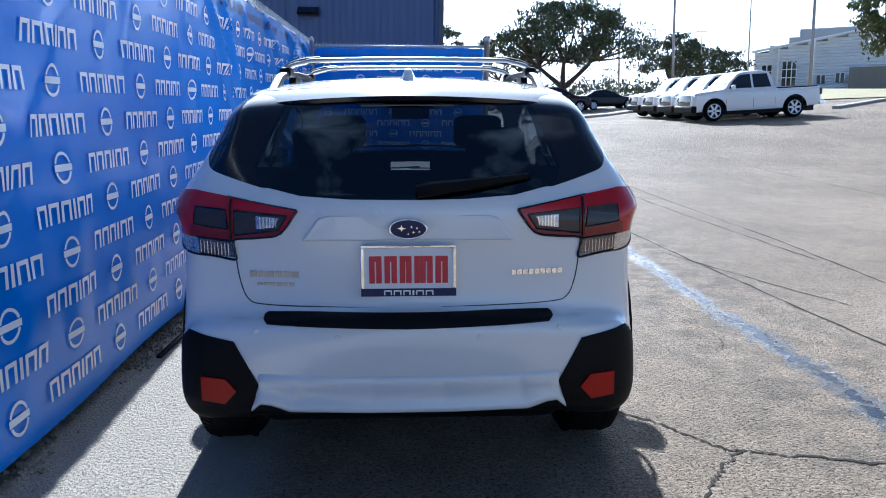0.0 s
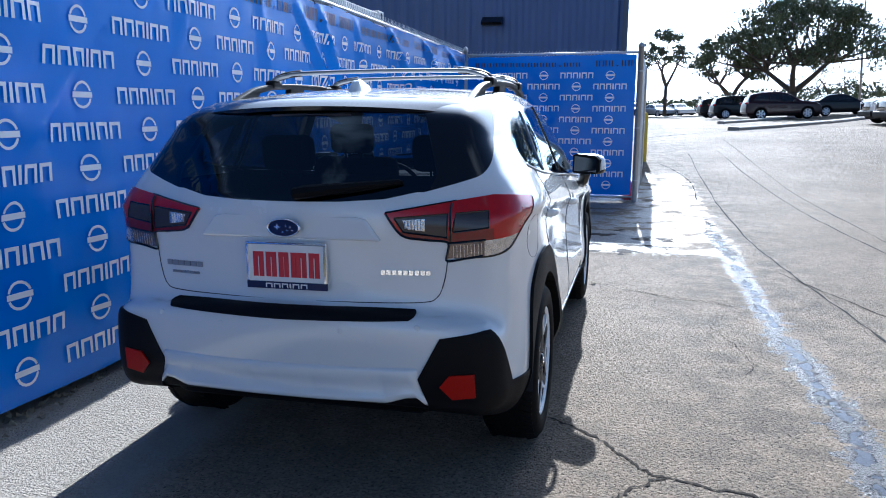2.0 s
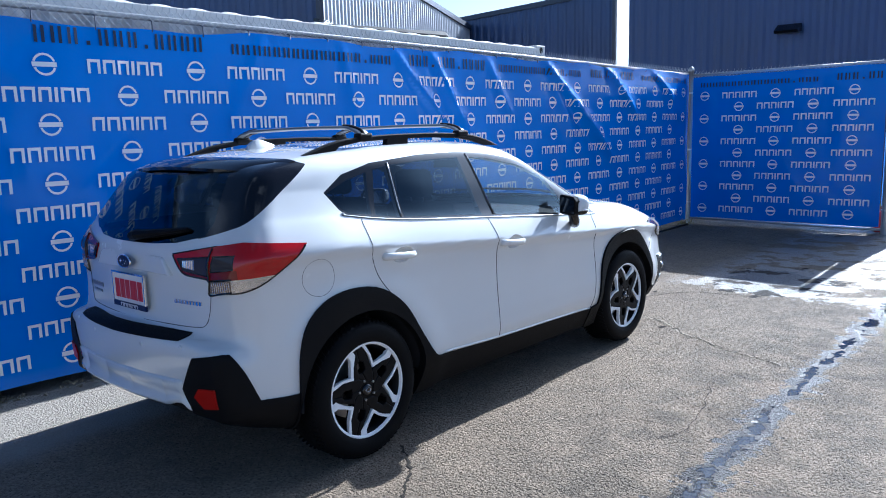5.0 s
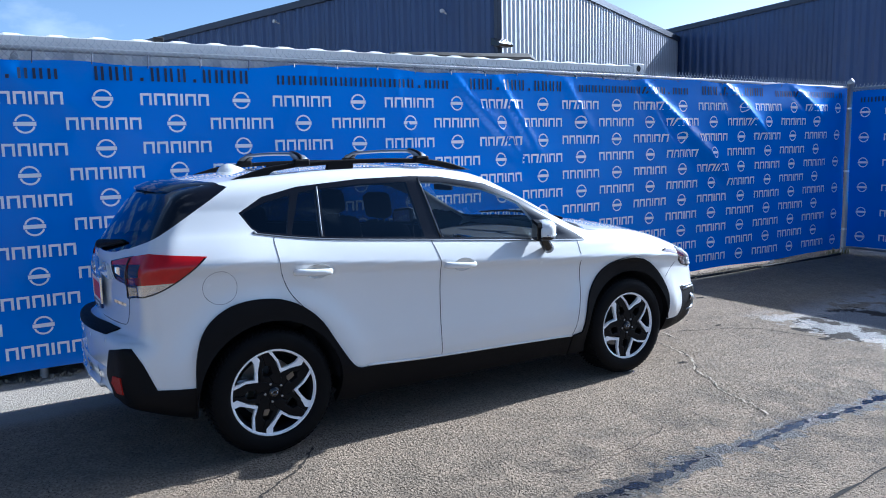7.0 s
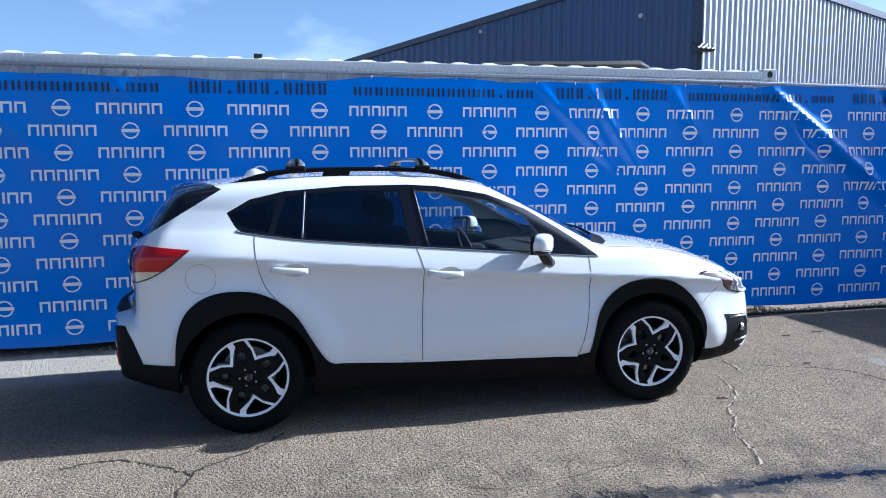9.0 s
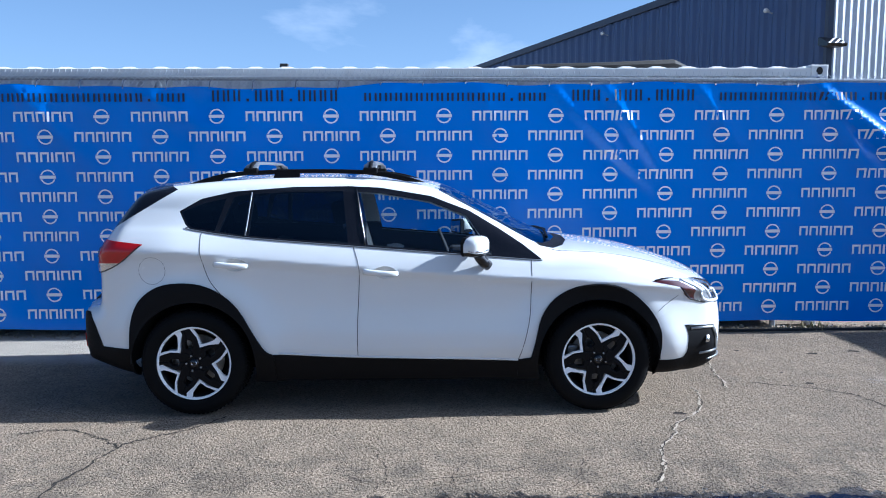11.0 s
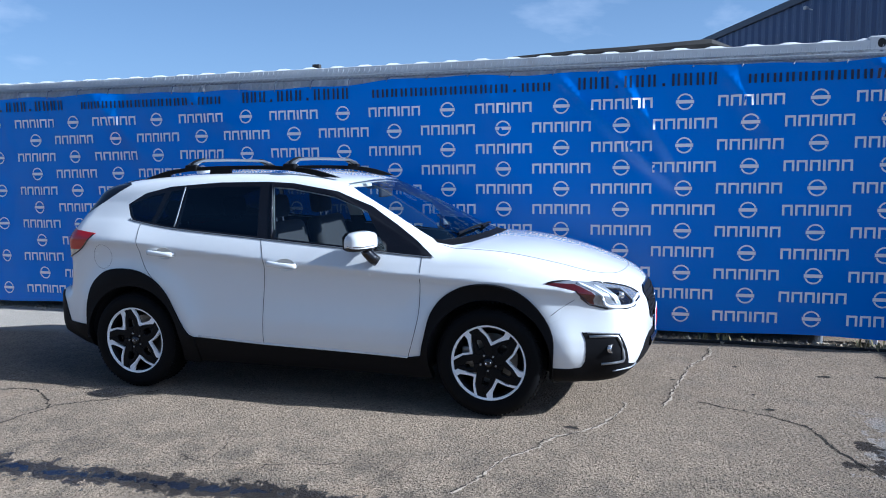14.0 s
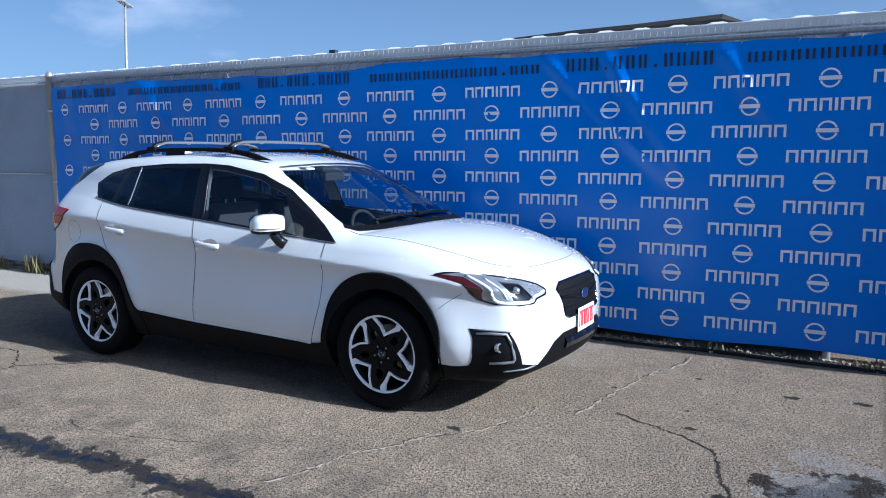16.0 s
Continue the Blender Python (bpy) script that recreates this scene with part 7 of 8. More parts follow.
wh1 = warehouse((-12.6, 14.6, 0), (-0.907, -0.42, 0), (0.42, -0.907, 0), 26.0, 21.6, (6.86, 5.30), 0.42, 0.055, M["siding"], "navy ribbed metal warehouse with a sunlit side", side_tops=(6.86, 6.20), side_mat=M["siding_sunlit"])
wh2 = warehouse((-11.95, 29.6, 0), (-1, 0.02, 0), (0.50, -0.866, 0), 24.0, 12.0, (7.05, 6.2), 0.42, 0.05, M["siding"], "navy ribbed metal warehouse behind the others", side_tops=(7.05, 7.05))
wh3 = warehouse((0.92, 21.15, 0), (-1, 0, 0), (0.30, -0.954, 0), 7.85, 9.0, (4.66, 6.9), 0.36, 0.045, M["siding"], "navy ribbed metal warehouse beyond the end panel", side_tops=(4.66, 4.66))
wall_lamp((-2.55, 21.10, 3.80), math.pi, "dark wedge wall lamp on the warehouse")
wall_lamp((-12.55, 14.55, 4.42), math.atan2(0.907, 0.42) - math.pi / 2 - 0.9, "dark wedge wall lamp at the warehouse corner")
for px, py, pz in ((-19.9, 11.05, 5.9), (-14.0, 13.85, 5.5)):
    f = thing("flood_lamp", "small white flood lamp on the warehouse wall", "lamp", pose(px, py - 0.15, pz, 0, 0, 25), "lamps on the warehouses")
    part("bracket", tube([(0, 0.2, -0.05), (0, -0.05, 0.0)], 0.02, 6), M["container"], f)
    part("head", lathe([(0.0, 0.07), (0.035, 0.06), (0.065, -0.035), (0.055, -0.07), (0.0, -0.07)], 14, "y"), M["container"], f, smooth=True)


# ---- far lot: parked vehicles ----
def far_car(name, label, outline, belt, base, length_axles, windows, paint, m, wheel_r=0.36, group="", bow=0.10, plan=None, dark_low=True):
    """A parked vehicle built as the near car is, with coarser panels. y runs forward from the rear axle."""
    y0, y1 = min(p[0] for p in outline), max(p[0] for p in outline)
    sk = Skin(spline(outline, 4, True), [(y0, -bow), (0.3, 0.0), (length_axles - 0.6, 0.0), (y1, bow * 1.6)], 0.06, belt, base,
              plan or [(y0, -0.06), (y0 + 0.4, 0.0), (y1 - 0.5, 0.0), (y1, -0.14)], [(y0, -0.05), (y1, 0.0)], 0.07)
    ztop = max(p[1] for p in outline)
    bm = sk.half_grid(84, 30, 14, (0.2, 0.3, length_axles - 0.3, 0.6, 0.8), (1.2, y0 - 0.4, y1 + 0.4, 0.05, ztop + 0.35))
    names = {}
    for cy in (0.0, length_axles):
        mark(bm, "hole", [("side", arch(cy, wheel_r + 0.06, -50, 230, 20, wheel_r) + [(cy - 0.3, 0.0), (cy + 0.3, 0.0)])], names)
    lay = bm.faces.layers.int["region"]
    bmesh.ops.delete(bm, geom=[f for f in bm.faces if f[lay] == names["hole"]], context="FACES")
    for i, (view, poly, low) in enumerate(windows):
        mark(bm, "glass%d" % i, [(view, poly)], names, keep=(lambda c, low=low: low(c)))
    mark(bm, "low", [("side", [(y0 - 0.2, 0.0), (y1 + 0.2, 0.0), (y1 + 0.2, 0.36), (y0 - 0.2, 0.36)])], names)
    t = thing(name, label, "car" if "pickup" not in name else "pickup", m, group)
    panels(sk, bm, names, [0], "body", M[paint], t)
    for i, (view, poly, low) in enumerate(windows):
        panels(sk, bm, names, ["glass%d" % i], "window", M["far_glass"], t, "dark glass", split=view == "side")
    panels(sk, bm, names, ["low"], "lower_trim", M["plastic"] if dark_low else M[paint], t)
    bm.free()
    half = max(b for _, b in base) - 0.02
    for cy in (0.0, length_axles):
        for s in (1, -1):
            w = part("wheel", lathe([(0.20, -0.22), (wheel_r * 0.93, -0.22), (wheel_r, -0.19), (wheel_r, -0.05), (wheel_r * 0.94, 0.0), (wheel_r * 0.70, 0.005)], 28), M["rubber"], t, smooth=True)
            w.matrix_local = pose(s * half, cy, wheel_r, 0, 0, 0 if s > 0 else 180)
            rim = bmesh.new()
            for k in range(6):
                a = math.pi / 3 * k
                c, q = math.cos(a), math.sin(a)
                d = Vector((0, -q, c)) * 0.045
                p0, p1 = Vector((-0.012, c * 0.03, q * 0.03)), Vector((-0.006, c * wheel_r * 0.68, q * wheel_r * 0.68))
                vs = [rim.verts.new(v) for v in (p0 - d, p1 - d * 0.9, p1 + d * 0.9, p0 + d)]
                rim.faces.new(vs)
            lathe([(wheel_r * 0.64, -0.006), (wheel_r * 0.71, -0.002), (wheel_r * 0.71, -0.03)], 28, bm=rim)
            under(part("rim", rim, M["alloy"], None), w)
            under(part("rim_back", lathe([(0.0, -0.04), (wheel_r * 0.69, -0.04), (wheel_r * 0.69, -0.06)], 20), M["alloy_dark"], None), w)
    part("floor_pan", box(-half + 0.25, half - 0.25, y0 + 0.2, y1 - 0.25, 0.22, 0.55), M["interior"], t)
    return t, sk


M["far_glass"] = material("dark_car_glass", (0.010, 0.011, 0.013), 0.06, coat=0.5, vary=0.1)
M["paint_white2"] = material("white_truck_paint", (0.74, 0.74, 0.74), 0.25, coat=1.0, vary=0.02)
M["paint_maroon"] = material("dark_maroon_paint", (0.020, 0.005, 0.008), 0.3, spec=0.25, coat=0.25, vary=0.05)
M["paint_black"] = material("black_car_paint", (0.005, 0.006, 0.009), 0.3, spec=0.25, coat=0.25, vary=0.05)
M["paint_silver"] = material("silver_car_paint", (0.42, 0.42, 0.43), 0.28, 0.5, coat=1.0, vary=0.05)
BASE_SUV = [(0.1, 0.78), (0.3, 0.88), (0.5, 0.905), (0.8, 0.90), (0.95, 0.895), (1.05, 0.865), (1.14, 0.82), (1.45, 0.68), (1.8, 0.55)]
BASE_TRUCK = [(0.1, 0.80), (0.3, 0.89), (0.5, 0.92), (0.8, 0.925), (0.98, 0.915), (1.06, 0.89), (1.14, 0.85), (1.45, 0.74), (1.8, 0.62)]
anyc = lambda c: True


def at_ground(x, y, rz):
    """Stands on the far lot, which lies level where the near lot falls away a little."""
    return pose(x, y, ground_height(x, y), 0, -2.2, 0) @ pose(0, 0, 0, 0, 0, rz)


def pickup(x, y, rz, tilt):
    out = [(-1.08, 0.55), (-1.12, 0.75), (-1.09, 1.10), (-1.02, 1.16), (0.60, 1.15), (0.72, 1.16), (0.78, 1.30), (0.86, 1.70), (1.00, 1.80), (1.5, 1.835), (2.0, 1.81), (2.22, 1.73), (2.50, 1.50), (2.76, 1.24), (3.1, 1.19), (3.75, 1.13), (3.95, 1.08), (4.03, 0.95), (4.05, 0.6), (3.98, 0.42), (3.6, 0.36), (1.5, 0.38), (-0.6, 0.44)]
    wins = [("side", [(0.92, 1.20), (1.62, 1.19), (1.62, 1.70), (1.02, 1.70)], anyc), ("side", [(1.70, 1.19), (2.62, 1.19), (2.40, 1.48), (2.12, 1.69), (1.70, 1.71)], anyc),
            ("end", [(-0.01, 1.22), (0.72, 1.22), (0.60, 1.66), (-0.01, 1.70)], lambda c: 2.2 < c[1] < 3.2), ("end", [(-0.01, 0.60), (0.58, 0.62), (0.66, 0.84), (0.56, 0.99), (-0.01, 1.01)], lambda c: c[1] > 3.8)]
    t, sk = far_car("pickup_truck", "white four-door pickup truck parked in a row", out, [(-1.2, 1.16), (0.8, 1.16), (3.0, 1.14), (4.2, 1.02)], BASE_TRUCK, 3.20, wins, "paint_white2",
                    pose(x, y, ground_height(x, y), 0, -tilt, 0) @ pose(0, 0, 0, 0, 0, rz), 0.385, "white pickup trucks in the far lot", 0.05, dark_low=True)
    for s in (1, -1):
        part("headlamp", box(s * 0.74 - 0.12, s * 0.74 + 0.10, 3.80, 3.97, 0.90, 0.99, 0.02), M["lamp_clear"], t)
        part("tail_lamp", box(s * 0.84 - 0.05, s * 0.84 + 0.05, -1.115, -1.0, 0.82, 1.06, 0.015), M["lamp_smoke"], t)
        for cy in (0.0, 3.20):
            part("wheel_arch", tube([(s * 0.925, *p) for p in arch(cy, 0.46, -8, 188, 20, 0.385)], 0.022, 6), M["plastic"], t, "black arch moulding")
        for gy in (0.80, 1.66, 2.74):
            part("panel_gap", tube([tuple(p * np.array([s, 1, 1])) for p in sk.on_side([(gy, 0.45), (gy, 0.75), (gy, 1.10)])], 0.007, 5), M["seam"], t)
        for gy in (0.98, 1.86):
            part("door_handle", box(s * 0.925 - 0.02, s * 0.925 + 0.02, gy, gy + 0.22, 1.00, 1.045, 0.01), M["paint_white2"], t)
        part("door_mirror", box(s * 1.0 - 0.10, s * 1.0 + 0.10, 2.45, 2.58, 1.12, 1.32, 0.04), M["paint_white2"], t)
    part("rear_bumper", box(-0.85, 0.85, -1.24, -1.05, 0.45, 0.62, 0.02), M["chrome"], t)
    part("front_bumper", box(-0.86, 0.86, 3.86, 4.08, 0.34, 0.60, 0.05), M["plastic"], t)
    part("bed_cover", box(-0.78, 0.78, -1.02, 0.66, 1.135, 1.160, 0.01), M["plastic"], t, "dark bed rim")
    return t


truck = pickup(14.9, 29.8, 93, 3.4)
for i, (x, y) in enumerate(((15.15, 32.7), (15.3, 35.5), (15.45, 38.3))):
    copy_thing(truck, pose(x, y, ground_height(x, y), 0, -3.4, 0) @ pose(0, 0, 0, 0, 0, 93))


def suv(x, y, rz, paint, label):
    out = [(-0.85, 0.45), (-0.93, 0.62), (-0.90, 0.98), (-0.80, 1.12), (-0.62, 1.50), (-0.45, 1.62), (0.2, 1.69), (0.9, 1.70), (1.4, 1.65), (1.75, 1.52), (2.25, 1.22), (2.5, 1.12), (3.1, 1.05), (3.45, 0.93), (3.58, 0.78), (3.60, 0.5), (3.5, 0.32), (2.8, 0.26), (0.0, 0.28)]
    wins = [("side", [(-0.42, 1.20), (0.45, 1.15), (0.45, 1.55), (-0.15, 1.53)], anyc), ("side", [(0.52, 1.14), (1.15, 1.10), (1.15, 1.57), (0.52, 1.57)], anyc), ("side", [(1.22, 1.10), (2.15, 1.06), (1.75, 1.40), (1.5, 1.53), (1.22, 1.56)], anyc),
            ("end", [(-0.01, 1.12), (0.62, 1.14), (0.52, 1.52), (-0.01, 1.55)], lambda c: c[1] < -0.3), ("end", [(-0.01, 1.16), (0.66, 1.16), (0.54, 1.50), (-0.01, 1.53)], lambda c: 1.4 < c[1] < 2.6)]
    t, sk = far_car("parked_car", label, out, [(-0.9, 1.16), (0.5, 1.12), (2.3, 1.04), (3.6, 0.9)], BASE_SUV, 2.70, wins, paint, at_ground(x, y, rz), 0.36, "cars parked in the far lot")
    for s in (1, -1):
        part("headlamp", box(s * 0.62 - 0.16, s * 0.62 + 0.16, 3.22, 3.42, 0.78, 0.88, 0.02), M["lamp_clear"], t)
        part("tail_lamp", box(s * 0.74 - 0.10, s * 0.74 + 0.10, -0.92, -0.70, 0.98, 1.10, 0.02), M["lamp_red"], t)
        part("door_mirror", box(s * 0.96 - 0.09, s * 0.96 + 0.09, 1.85, 1.98, 1.02, 1.16, 0.03), M[paint], t)
    return t


def sedan(x, y, rz, paint, label):
    out = [(-0.95, 0.40), (-1.05, 0.60), (-1.02, 0.92), (-0.85, 1.04), (-0.45, 1.08), (0.15, 1.36), (0.55, 1.44), (1.1, 1.45), (1.55, 1.36), (2.2, 1.03), (2.5, 0.96), (3.2, 0.86), (3.55, 0.72), (3.65, 0.55), (3.6, 0.32), (2.8, 0.22), (0.0, 0.22)]
    wins = [("side", [(-0.15, 1.06), (0.85, 1.03), (0.85, 1.36), (0.35, 1.34)], anyc), ("side", [(0.92, 1.03), (1.95, 0.98), (1.5, 1.30), (0.92, 1.37)], anyc),
            ("end", [(-0.01, 1.10), (0.60, 1.10), (0.48, 1.36), (-0.01, 1.38)], lambda c: c[1] < 0.5), ("end", [(-0.01, 1.04), (0.62, 1.04), (0.50, 1.34), (-0.01, 1.37)], lambda c: c[1] > 1.3)]
    base = [(0.1, 0.76), (0.3, 0.87), (0.5, 0.90), (0.8, 0.895), (0.98, 0.88), (1.06, 0.85), (1.14, 0.81), (1.45, 0.66), (1.7, 0.55)]
    t, sk = far_car("parked_car", label, out, [(-1.0, 1.08), (0.5, 1.03), (2.3, 0.96), (3.6, 0.8)], base, 2.75, wins, paint, at_ground(x, y, rz), 0.34, "cars parked in the far lot")
    for s in (1, -1):
        part("headlamp", box(s * 0.62 - 0.16, s * 0.62 + 0.16, 3.25, 3.45, 0.62, 0.72, 0.02), M["lamp_clear"], t)
        part("tail_lamp", box(s * 0.70 - 0.14, s * 0.70 + 0.14, -1.05, -0.85, 0.84, 0.94, 0.02), M["lamp_red"], t)
    return t


suv(8.9, 51.5, -86, "paint_maroon", "dark maroon crossover parked across the lot")
sedan(13.6, 56.5, -80, "paint_black", "black saloon parked under the oak")
suv(8.0, 62.0, -84, "paint_black", "black crossover parked beside others")
suv(7.7, 70.0, -84, "paint_black", "black crossover further along the row")
suv(1.2, 92.0, -178, "paint_maroon", "dark car at the far edge of the lot")
sedan(-0.3, 96.0, -90, "paint_white2", "white car at the far edge of the lot")
sedan(3.4, 90.0, -150, "paint_silver", "silver car at the far edge of the lot")
sedan(5.9, 90.0, -160, "paint_white2", "white car at the far edge of the lot")

# ---- kerbs and road edge ----
M["concrete"] = material("pale_concrete", (0.30, 0.285, 0.26), 0.8, vary=0.1, scale=2, fine=0.12, fine_scale=60, bump=0.003, bump_scale=60, dirt=(0.25, 0.23, 0.2), dirt_amount=0.4, dirt_scale=1.5)


def kerb(points, width, height, label):
    P = spline(points, 6)
    bm = bmesh.new()
    rings = []
    for i, p in enumerate(P):
        a, c = P[max(i - 1, 0)], P[min(i + 1, len(P) - 1)]
        d = (np.array(c) - np.array(a)); d /= np.linalg.norm(d)
        n = np.array((-d[1], d[0])) * width / 2
        z = ground_height(*p)
        rings.append([bm.verts.new((*(np.array(p) + n * s), z + h)) for s, h in ((1, -0.1), (1, height * 0.8), (0.8, height), (-0.8, height), (-1, height * 0.8), (-1, -0.1))])
    for A, B in zip(rings, rings[1:]):
        for k in range(5):
            bm.faces.new((A[k], A[k + 1], B[k + 1], B[k]))
    bm.faces.new(rings[0]); bm.faces.new(rings[-1][::-1])
    bmesh.ops.recalc_face_normals(bm, faces=bm.faces[:])
    return tagged(part("kerb", bm, M["concrete"], None), label, "kerb", kind="structure")


kerb([(5.3, 33.2), (7.6, 37.0), (9.6, 40.2), (13.5, 45.5)], 0.5, 0.15, "low concrete median kerb between the lots")
kerb([(6.0, 44.5), (9.5, 50.0), (13.5, 58.0)], 0.4, 0.14, "low concrete kerb in front of parked cars")
kerb([(-6.0, 80.0), (6.0, 83.0), (20.0, 90.0)], 1.2, 0.14, "low concrete kerb at the edge of the lot")
crack([(1.3, 26.5), (3.2, 29.5), (5.4, 33.0), (8.6, 39.2)], 0.10, M["tar"], "pavement_joint", "dark gutter line", 95)
kerb([(19.5, 34.0), (26.0, 40.5), (34.0, 47.0)], 0.35, 0.15, "low concrete kerb along the drive")
bm = bmesh.new()
gx, gy = [22, 26, 30, 35, 42, 50, 62], [46, 50, 54, 58, 63, 70, 80, 92]
grid = [[bm.verts.new((x + (y - 46) * 0.12, y, ground_height(x + (y - 46) * 0.12, y) + 0.06)) for x in gx] for y in gy]
for A, B in zip(grid, grid[1:]):
    for i in range(len(gx) - 1):
        bm.faces.new((A[i], A[i + 1], B[i + 1], B[i]))
M["lawn"] = material("dry_lawn", (0.20, 0.165, 0.062), 0.9, vary=0.3, scale=0.6, fine=0.3, fine_scale=30, bump=0.02, bump_scale=20)
tagged(part("lawn", bm, M["lawn"], None, smooth=True), "dry yellow green lawn on the bank", "lawn", kind="stuff")

# ---- yellow bollard and clutter at the corner ----
M["yellow"] = material("yellow_paint", (0.62, 0.42, 0.015), 0.5, vary=0.12, scale=6, dirt=(0.2, 0.16, 0.08), dirt_amount=0.4, dirt_scale=6)
zb = ground_height(1.55, 19.7)
bol = part("bollard", lathe([(0.085, zb - 0.05), (0.085, zb + 1.13), (0.07, zb + 1.18), (0.03, zb + 1.21), (0.0, zb + 1.22)], 20, "z"), M["yellow"], None, smooth=True)
bol.location = (1.56, 19.7, 0)
tagged(bol, "yellow painted steel bollard beside the fence", "bollard")
M["red_plastic"] = material("red_plastic", (0.42, 0.03, 0.02), 0.45, vary=0.1)
can = thing("fuel_can", "red plastic fuel can standing behind the wire", "can", pose(1.22, 13.15, 0.0, 0, 0, 15))
part("body", box(-0.09, 0.09, -0.14, 0.14, 0.0, 0.30, 0.03, 3), M["red_plastic"], can)
part("handle", tube([(0, -0.10, 0.29), (0, -0.09, 0.36), (0, 0.07, 0.36), (0, 0.09, 0.29)], 0.014, 8), M["red_plastic"], can)
part("spout", tube([(0, 0.11, 0.29), (0, 0.15, 0.38)], 0.02, 8), M["yellow"], can)
sheet_pole = tagged(part("leaning_sheet", box(1.20, 1.26, 13.2, 14.2, 0.02, 1.9, 0.01), M["container"], None), "white sheet leaning inside the wire", "sheet")


# ---- light poles ----
M["pole"] = material("grey_pole_paint", (0.30, 0.30, 0.31), 0.5, 0.3, vary=0.1)


def light_pole(x, y, h, r, heads, label="tall grey parking lot light pole"):
    t = thing("light_pole", label, "light pole", at_ground(x, y, 0), "light poles of the lot")
    part("shaft", tube([(0, 0, 0), (0, 0, h)], [r, r * 0.62], 10), M["pole"], t, smooth=True)
    part("footing", lathe([(0.0, 0.6), (r * 2.0, 0.6), (r * 2.2, 0.0)], 14, "z"), M["concrete"], t)
    for a in heads:
        c, s = math.cos(a), math.sin(a)
        head = part("lamp_head", box(0.1, 0.85, -0.18, 0.18, h - 0.06, h + 0.06, 0.03), M["pole"], t)
        head.rotation_euler = (0, 0, a)


light_pole(24.6, 46.0, 9.5, 0.11, (0, math.pi))
light_pole(16.5, 47.0, 9.5, 0.09, (0, math.pi))
light_pole(17.9, 64.0, 9.5, 0.09, (0, math.pi))
light_pole(39.6, 88.0, 11.3, 0.10, (0.3,))
light_pole(44.5, 115.0, 9.3, 0.10, (0.2, 3.3))
light_pole(65.0, 150.0, 8.6, 0.10, (0, math.pi))
light_pole(-22.6, -25.2, 9.05, 0.10, (0.6, 3.7), "tall grey light pole behind the fence")

# ---- white metal building on the bank ----
M["white_siding"] = material("white_metal_siding", (0.84, 0.85, 0.86), 0.4, 0.25, vary=0.06, scale=0.6)
M["tan_wall"] = material("tan_block_wall", (0.30, 0.26, 0.21), 0.85, vary=0.12, scale=2, fine=0.1)
hall = thing("white_hall", "white ribbed metal hall with tall dark windows", "building", pose(47.2, 103.0, 4.1, 0, -1.5, 0) @ pose(0, 0, 0, 0, 0, -33))
eaves = lambda x: 4.7 + 0.168 * x
bm = bmesh.new()
n = 22
for i in range(n):
    z0, z1 = -0.5 + 8.6 * i / n, -0.5 + 8.6 * (i + 1) / n
    x0 = max(0.0, (z1 - 4.7) / 0.168)
    for a, b, c, d in ((0.0, z0, 0.20, z1 - 0.09), (0.20, z1 - 0.09, 0.0, z1)):
        bm.faces.new([bm.verts.new(p) for p in ((x0, a, b), (24, a, b), (24, c, d), (x0, c, d))])
part("front_wall", bm, M["white_siding"], hall, "white wall of horizontal ribs")
part("end_wall", box(-0.1, 0.1, 0, 20, -0.5, 4.7), M["white_siding"], hall)
part("roof", prism([(-0.4, eaves(-0.4)), (24, eaves(24)), (24, eaves(24) + 0.22), (-0.4, eaves(-0.4) + 0.22)], -0.7, 0.8, "y"), M["white_siding"], hall, "sloping white roof edge")
part("roof_deck", prism([(-0.3, 4.5), (24, eaves(24) - 0.2), (24, eaves(24) - 0.1), (-0.3, 4.6)], 0.8, 20, "y"), M["roofing"], hall)
for a, b, z in ((1.2, 3.6, 5.7), (3.6, 4.9, 6.7), (4.9, 24, 7.7)):
    part("parapet", box(a, b, 4, 9, 3.5, z), M["roofing"], hall, "stepped grey parapet")
for x0, x1, z0, z1, cols in ((0.9, 2.2, 0.4, 3.0, 2), (3.4, 5.2, 0.2, 3.4, 3), (7.6, 8.7, 0.4, 1.5, 2), (9.8, 10.9, 0.5, 1.7, 2)):
    w = part("window", box(x0, x1, -0.12, 0.02, z0, z1), M["far_glass"], hall, "dark window with white bars")
    for k in range(cols + 1):
        x = x0 + (x1 - x0) * k / cols
        part("mullion", box(x - 0.06, x + 0.06, -0.18, -0.10, z0, z1), M["white_siding"], w)
    rows_up = 3 if z1 - z0 > 2 else 1
    for k in range(rows_up):
        z = z0 + (z1 - z0) * (k + 1) / rows_up
        part("transom", box(x0, x1, -0.17, -0.10, z - 0.05, z + 0.05), M["white_siding"], w)
for x in (3.0, 7.2, 13.0):
    part("steel_column", box(x - 0.10, x + 0.10, -0.9, -0.70, -0.5, eaves(x)), M["white_siding"], hall)
    part("brace", tube([(x + 0.1, -0.75, eaves(x) - 0.4), (x + 2.6, -0.4, eaves(x) - 2.6)], 0.07, 6), M["white_siding"], hall)
part("block_skirt", box(11.4, 24, -1.4, -1.1, -0.5, 2.3), M["tan_wall"], hall, "tan block wall")


